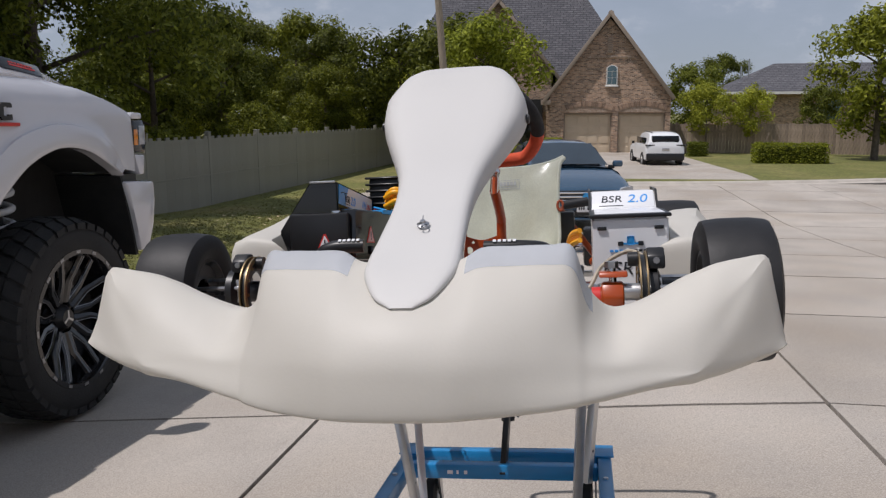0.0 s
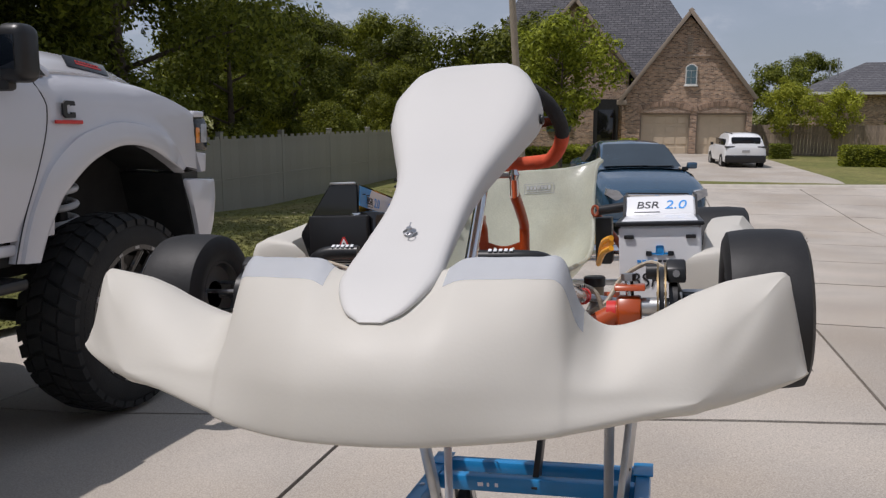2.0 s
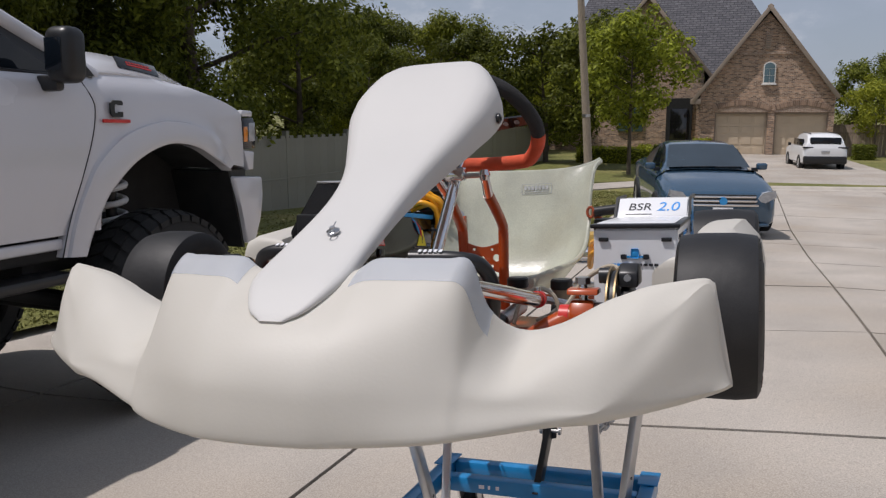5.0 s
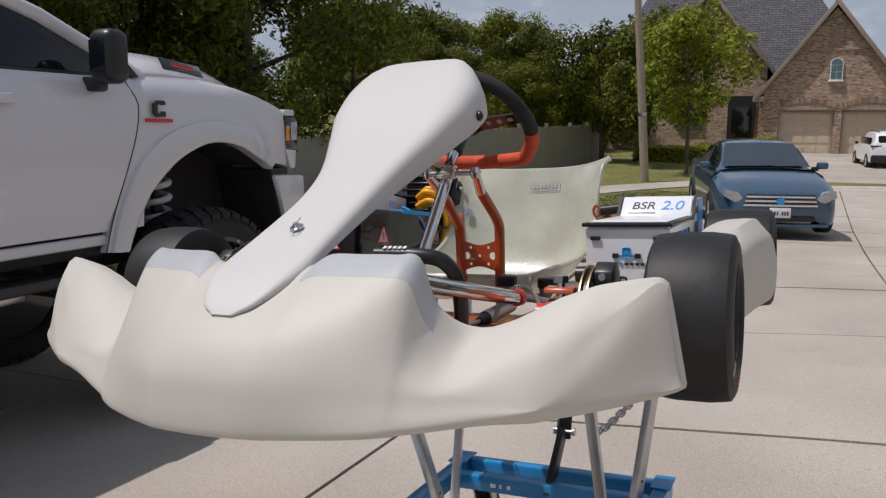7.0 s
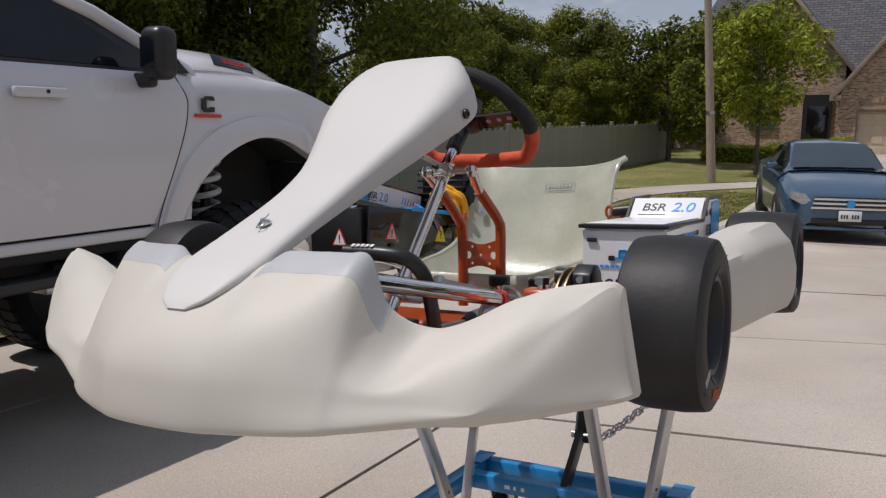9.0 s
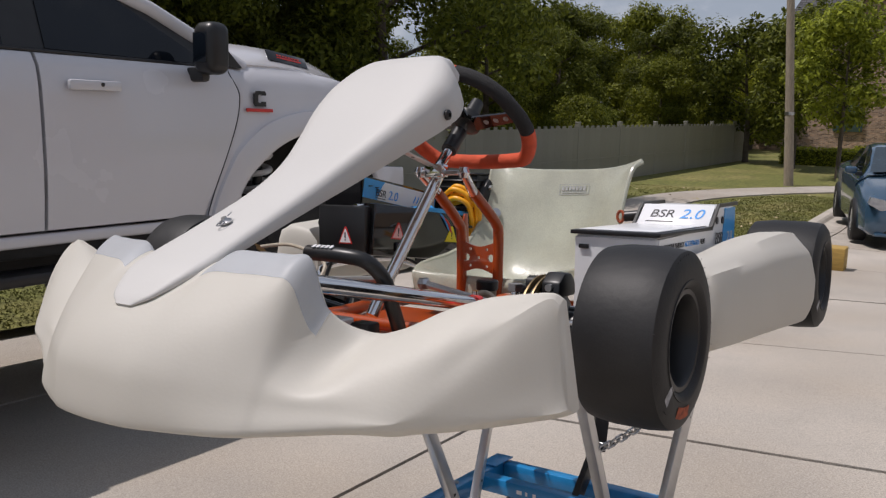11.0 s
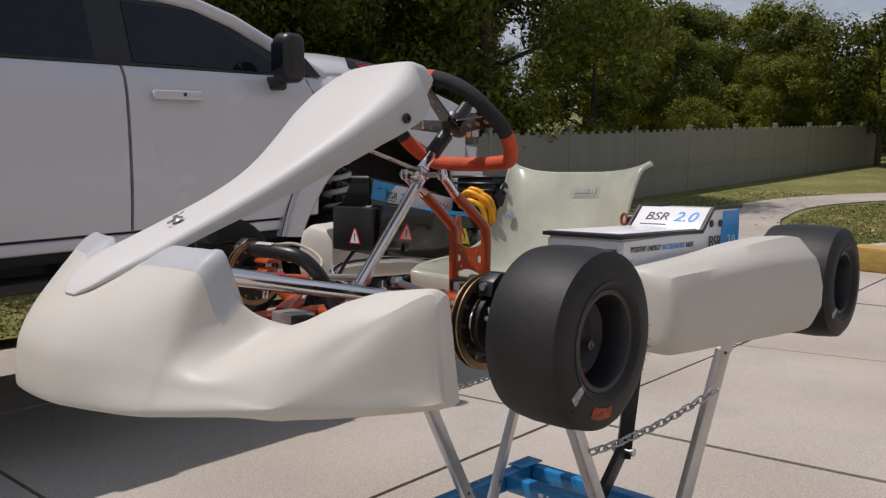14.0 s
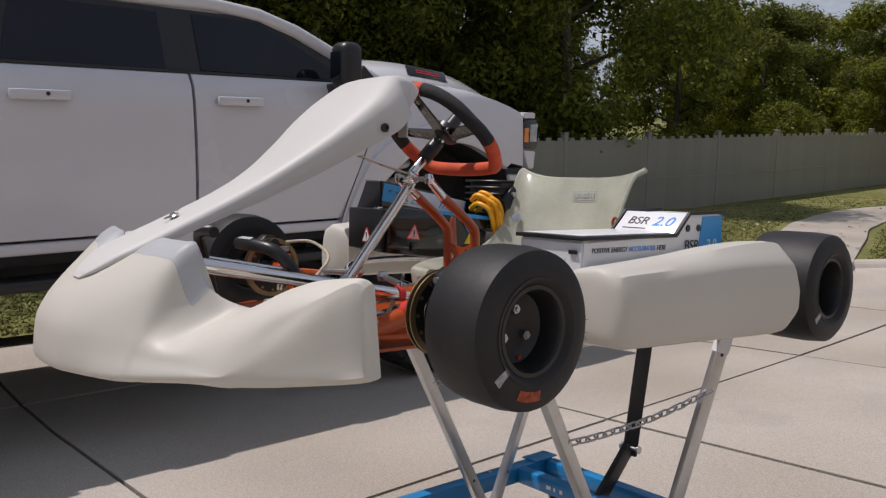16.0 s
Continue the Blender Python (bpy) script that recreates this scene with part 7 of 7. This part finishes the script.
for s in (-1, 1):
    bm = bmesh.new()
    v = [bm.verts.new(p) for p in ((s * .775, 1.62, 1.01), (s * .79, 2.55, 1.01), (s * .655, 2.55, 1.35), (s * .668, 2.18, 1.31))]
    bm.faces.new(v)
    part("side_window", bm, GLASS_DARK, saloon)
    bm = bmesh.new()
    v = [bm.verts.new(p) for p in ((s * .79, 2.62, 1.01), (s * .785, 3.55, 1.02), (s * .665, 3.3, 1.31), (s * .655, 2.62, 1.35))]
    bm.faces.new(v)
    part("side_window", bm, GLASS_DARK, saloon)
    mirror = part("door_mirror", boxm(min(s * .86, s * 1.04), max(s * .86, s * 1.04), 1.50, 1.62, .985, 1.10, bevel=.035, seg=3), CAR_BLUE, saloon, "blue door mirror")
    part("mirror_foot", boxm(min(s * .78, s * .89), max(s * .78, s * .89), 1.54, 1.60, .95, 1.02, bevel=.012), BLACK, mirror)
    bm = bmesh.new()
    prism(bm, [(s * .50, .60), (s * .66, .57), (s * .82, .66), (s * .80, .76), (s * .62, .73)], .035, .22, "y")
    part("headlamp", bm, LAMP_GLASS, saloon, "clear headlamp")
    part("fog_lamp", lathem([(0, 0), (0, .055), (.03, .05), (.03, 0)], 16, "y", (s * .66, .055, .36)), BLACK, saloon)
    for y in (.92, 3.75):
        car_wheel(saloon, s * .84, y, .33, .22, s)
for z in (.535, .60, .665):
    part("grille_bar", boxm(-.50 - (.665 - z) * .3, .50 + (.665 - z) * .3, -.035 + (z - .535) * .15, .03, z - .018, z + .018, bevel=.008), CHROME, saloon, "chrome grille bar")
part("grille", boxm(-.5, .5, -.005, .04, .51, .70), BLACK, saloon)
part("lower_grille", boxm(-.52, .52, -.012, .05, .29, .375, bevel=.02), BLACK, saloon, "black lower grille")
part("bumper_lip", boxm(-.72, .72, -.02, .12, .20, .25, bevel=.02), CAR_BLUE, saloon)
part("nose_badge", lathem([(0, 0), (0, .06), (.01, .05), (.01, 0)], 24, "y", (0, -.045, .60)), STICKER_BLUE, saloon, "blue oval badge")
plate_ = part("number_plate", boxm(-.155, .155, -.045, -.035, .345, .50, bevel=.004), STICKER_WHITE, saloon, "white plate with dark bars")
for k in range(7):
    if k != 3:
        part("plate_bar", boxm(-.125 + k * .037, -.10 + k * .037, -.0465, -.0455, .385, .445), PRINT_BLACK, plate_)
for s in (-.42, .12):
    part("wiper", tubem([(s, 1.30, 1.045), (s + .42, 1.27, 1.055)], .008, 6), BLACK, saloon)
part("steering_wheel", tubem([(.34 + .17 * math.cos(a * .35), 1.9, 1.08 + .17 * math.sin(a * .35)) for a in range(19)], .012, 8), STEEL, saloon)

# white sport utility on the far drive, seen from behind
suv = thing("white_suv", Matrix.LocRotScale((3.25, 28.2, gz(2, 22) + .06), Euler((0, 0, radians(7))), (.76, .76, .76)), "white sport utility car parked before the garage", "car")
car_body([(0.0, .70, .55, .90, 1.0, .6), (.04, .86, .42, .98, 1.12, .72), (.12, .91, .35, 1.02, 1.30, .74), (.5, .93, .32, 1.04, 1.60, .66), (1.2, .935, .32, 1.03, 1.66, .66), (2.4, .935, .32, 1.02, 1.62, .64), (3.0, .93, .32, 1.0, 1.30, .66), (3.3, .93, .32, .99, 1.10, .72), (4.3, .90, .34, .92, 1.0, .72), (4.55, .80, .40, .80, .88, .6)], CAR_WHITE, suv)
part("rear_window", boxm(-.64, .64, .06, .26, 1.13, 1.50, bevel=.05), GLASS_DARK, suv, "dark tailgate window")
part("rear_bumper", boxm(-.90, .90, -.06, .14, .34, .68, bevel=.07), BLACK, suv, "black lower bumper")
part("rear_plate", boxm(-.17, .17, -.012, .05, .80, .92, bevel=.01), STEEL, suv)
part("roof_rail", tubem([(-.56, .5, 1.655), (-.54, 2.3, 1.68)], .02, 6), BLACK, suv)
part("roof_rail", tubem([(.56, .5, 1.655), (.54, 2.3, 1.68)], .02, 6), BLACK, suv)
for s in (-1, 1):
    part("tail_lamp", boxm(min(s * .50, s * .93), max(s * .50, s * .93), .01, .20, 1.02, 1.09, bevel=.02), GLOSS_BLACK, suv, "dark tail lamp")
    part("side_glass", boxm(min(s * .80, s * .86), max(s * .80, s * .86), .55, 2.7, 1.08, 1.40, bevel=.02), GLASS_DARK, suv)
    part("door_mirror", boxm(min(s * .95, s * 1.08), max(s * .95, s * 1.08), 2.75, 2.85, 1.05, 1.18, bevel=.02), BLACK, suv)
    for y in (.85, 3.55):
        car_wheel(suv, s * .84, y, .36, .22, s)

# small wooden beam by the near kerb
part_beam = thing("timber_beam", Matrix.Translation((-1.05, 9.0, gz(-1, 9))), "short yellowish timber beam lying on the driveway", "timber")
part("beam", boxm(-.5, .7, -.14, .14, 0, .28, bevel=.01), material("yellow_timber", (.42, .27, .07), .7, vary=.2, scale=6, stretch=(1, 6, 6)), part_beam)

# an unseen plain brick wall, added so the truck's glass and doors reflect something dark
structure("unseen_wall_east", boxm(13.0, 13.3, -14.0, 12.0, -.6, 5.2), BRICK, "plain unseen brick wall added for dark reflections in the truck", "wall")
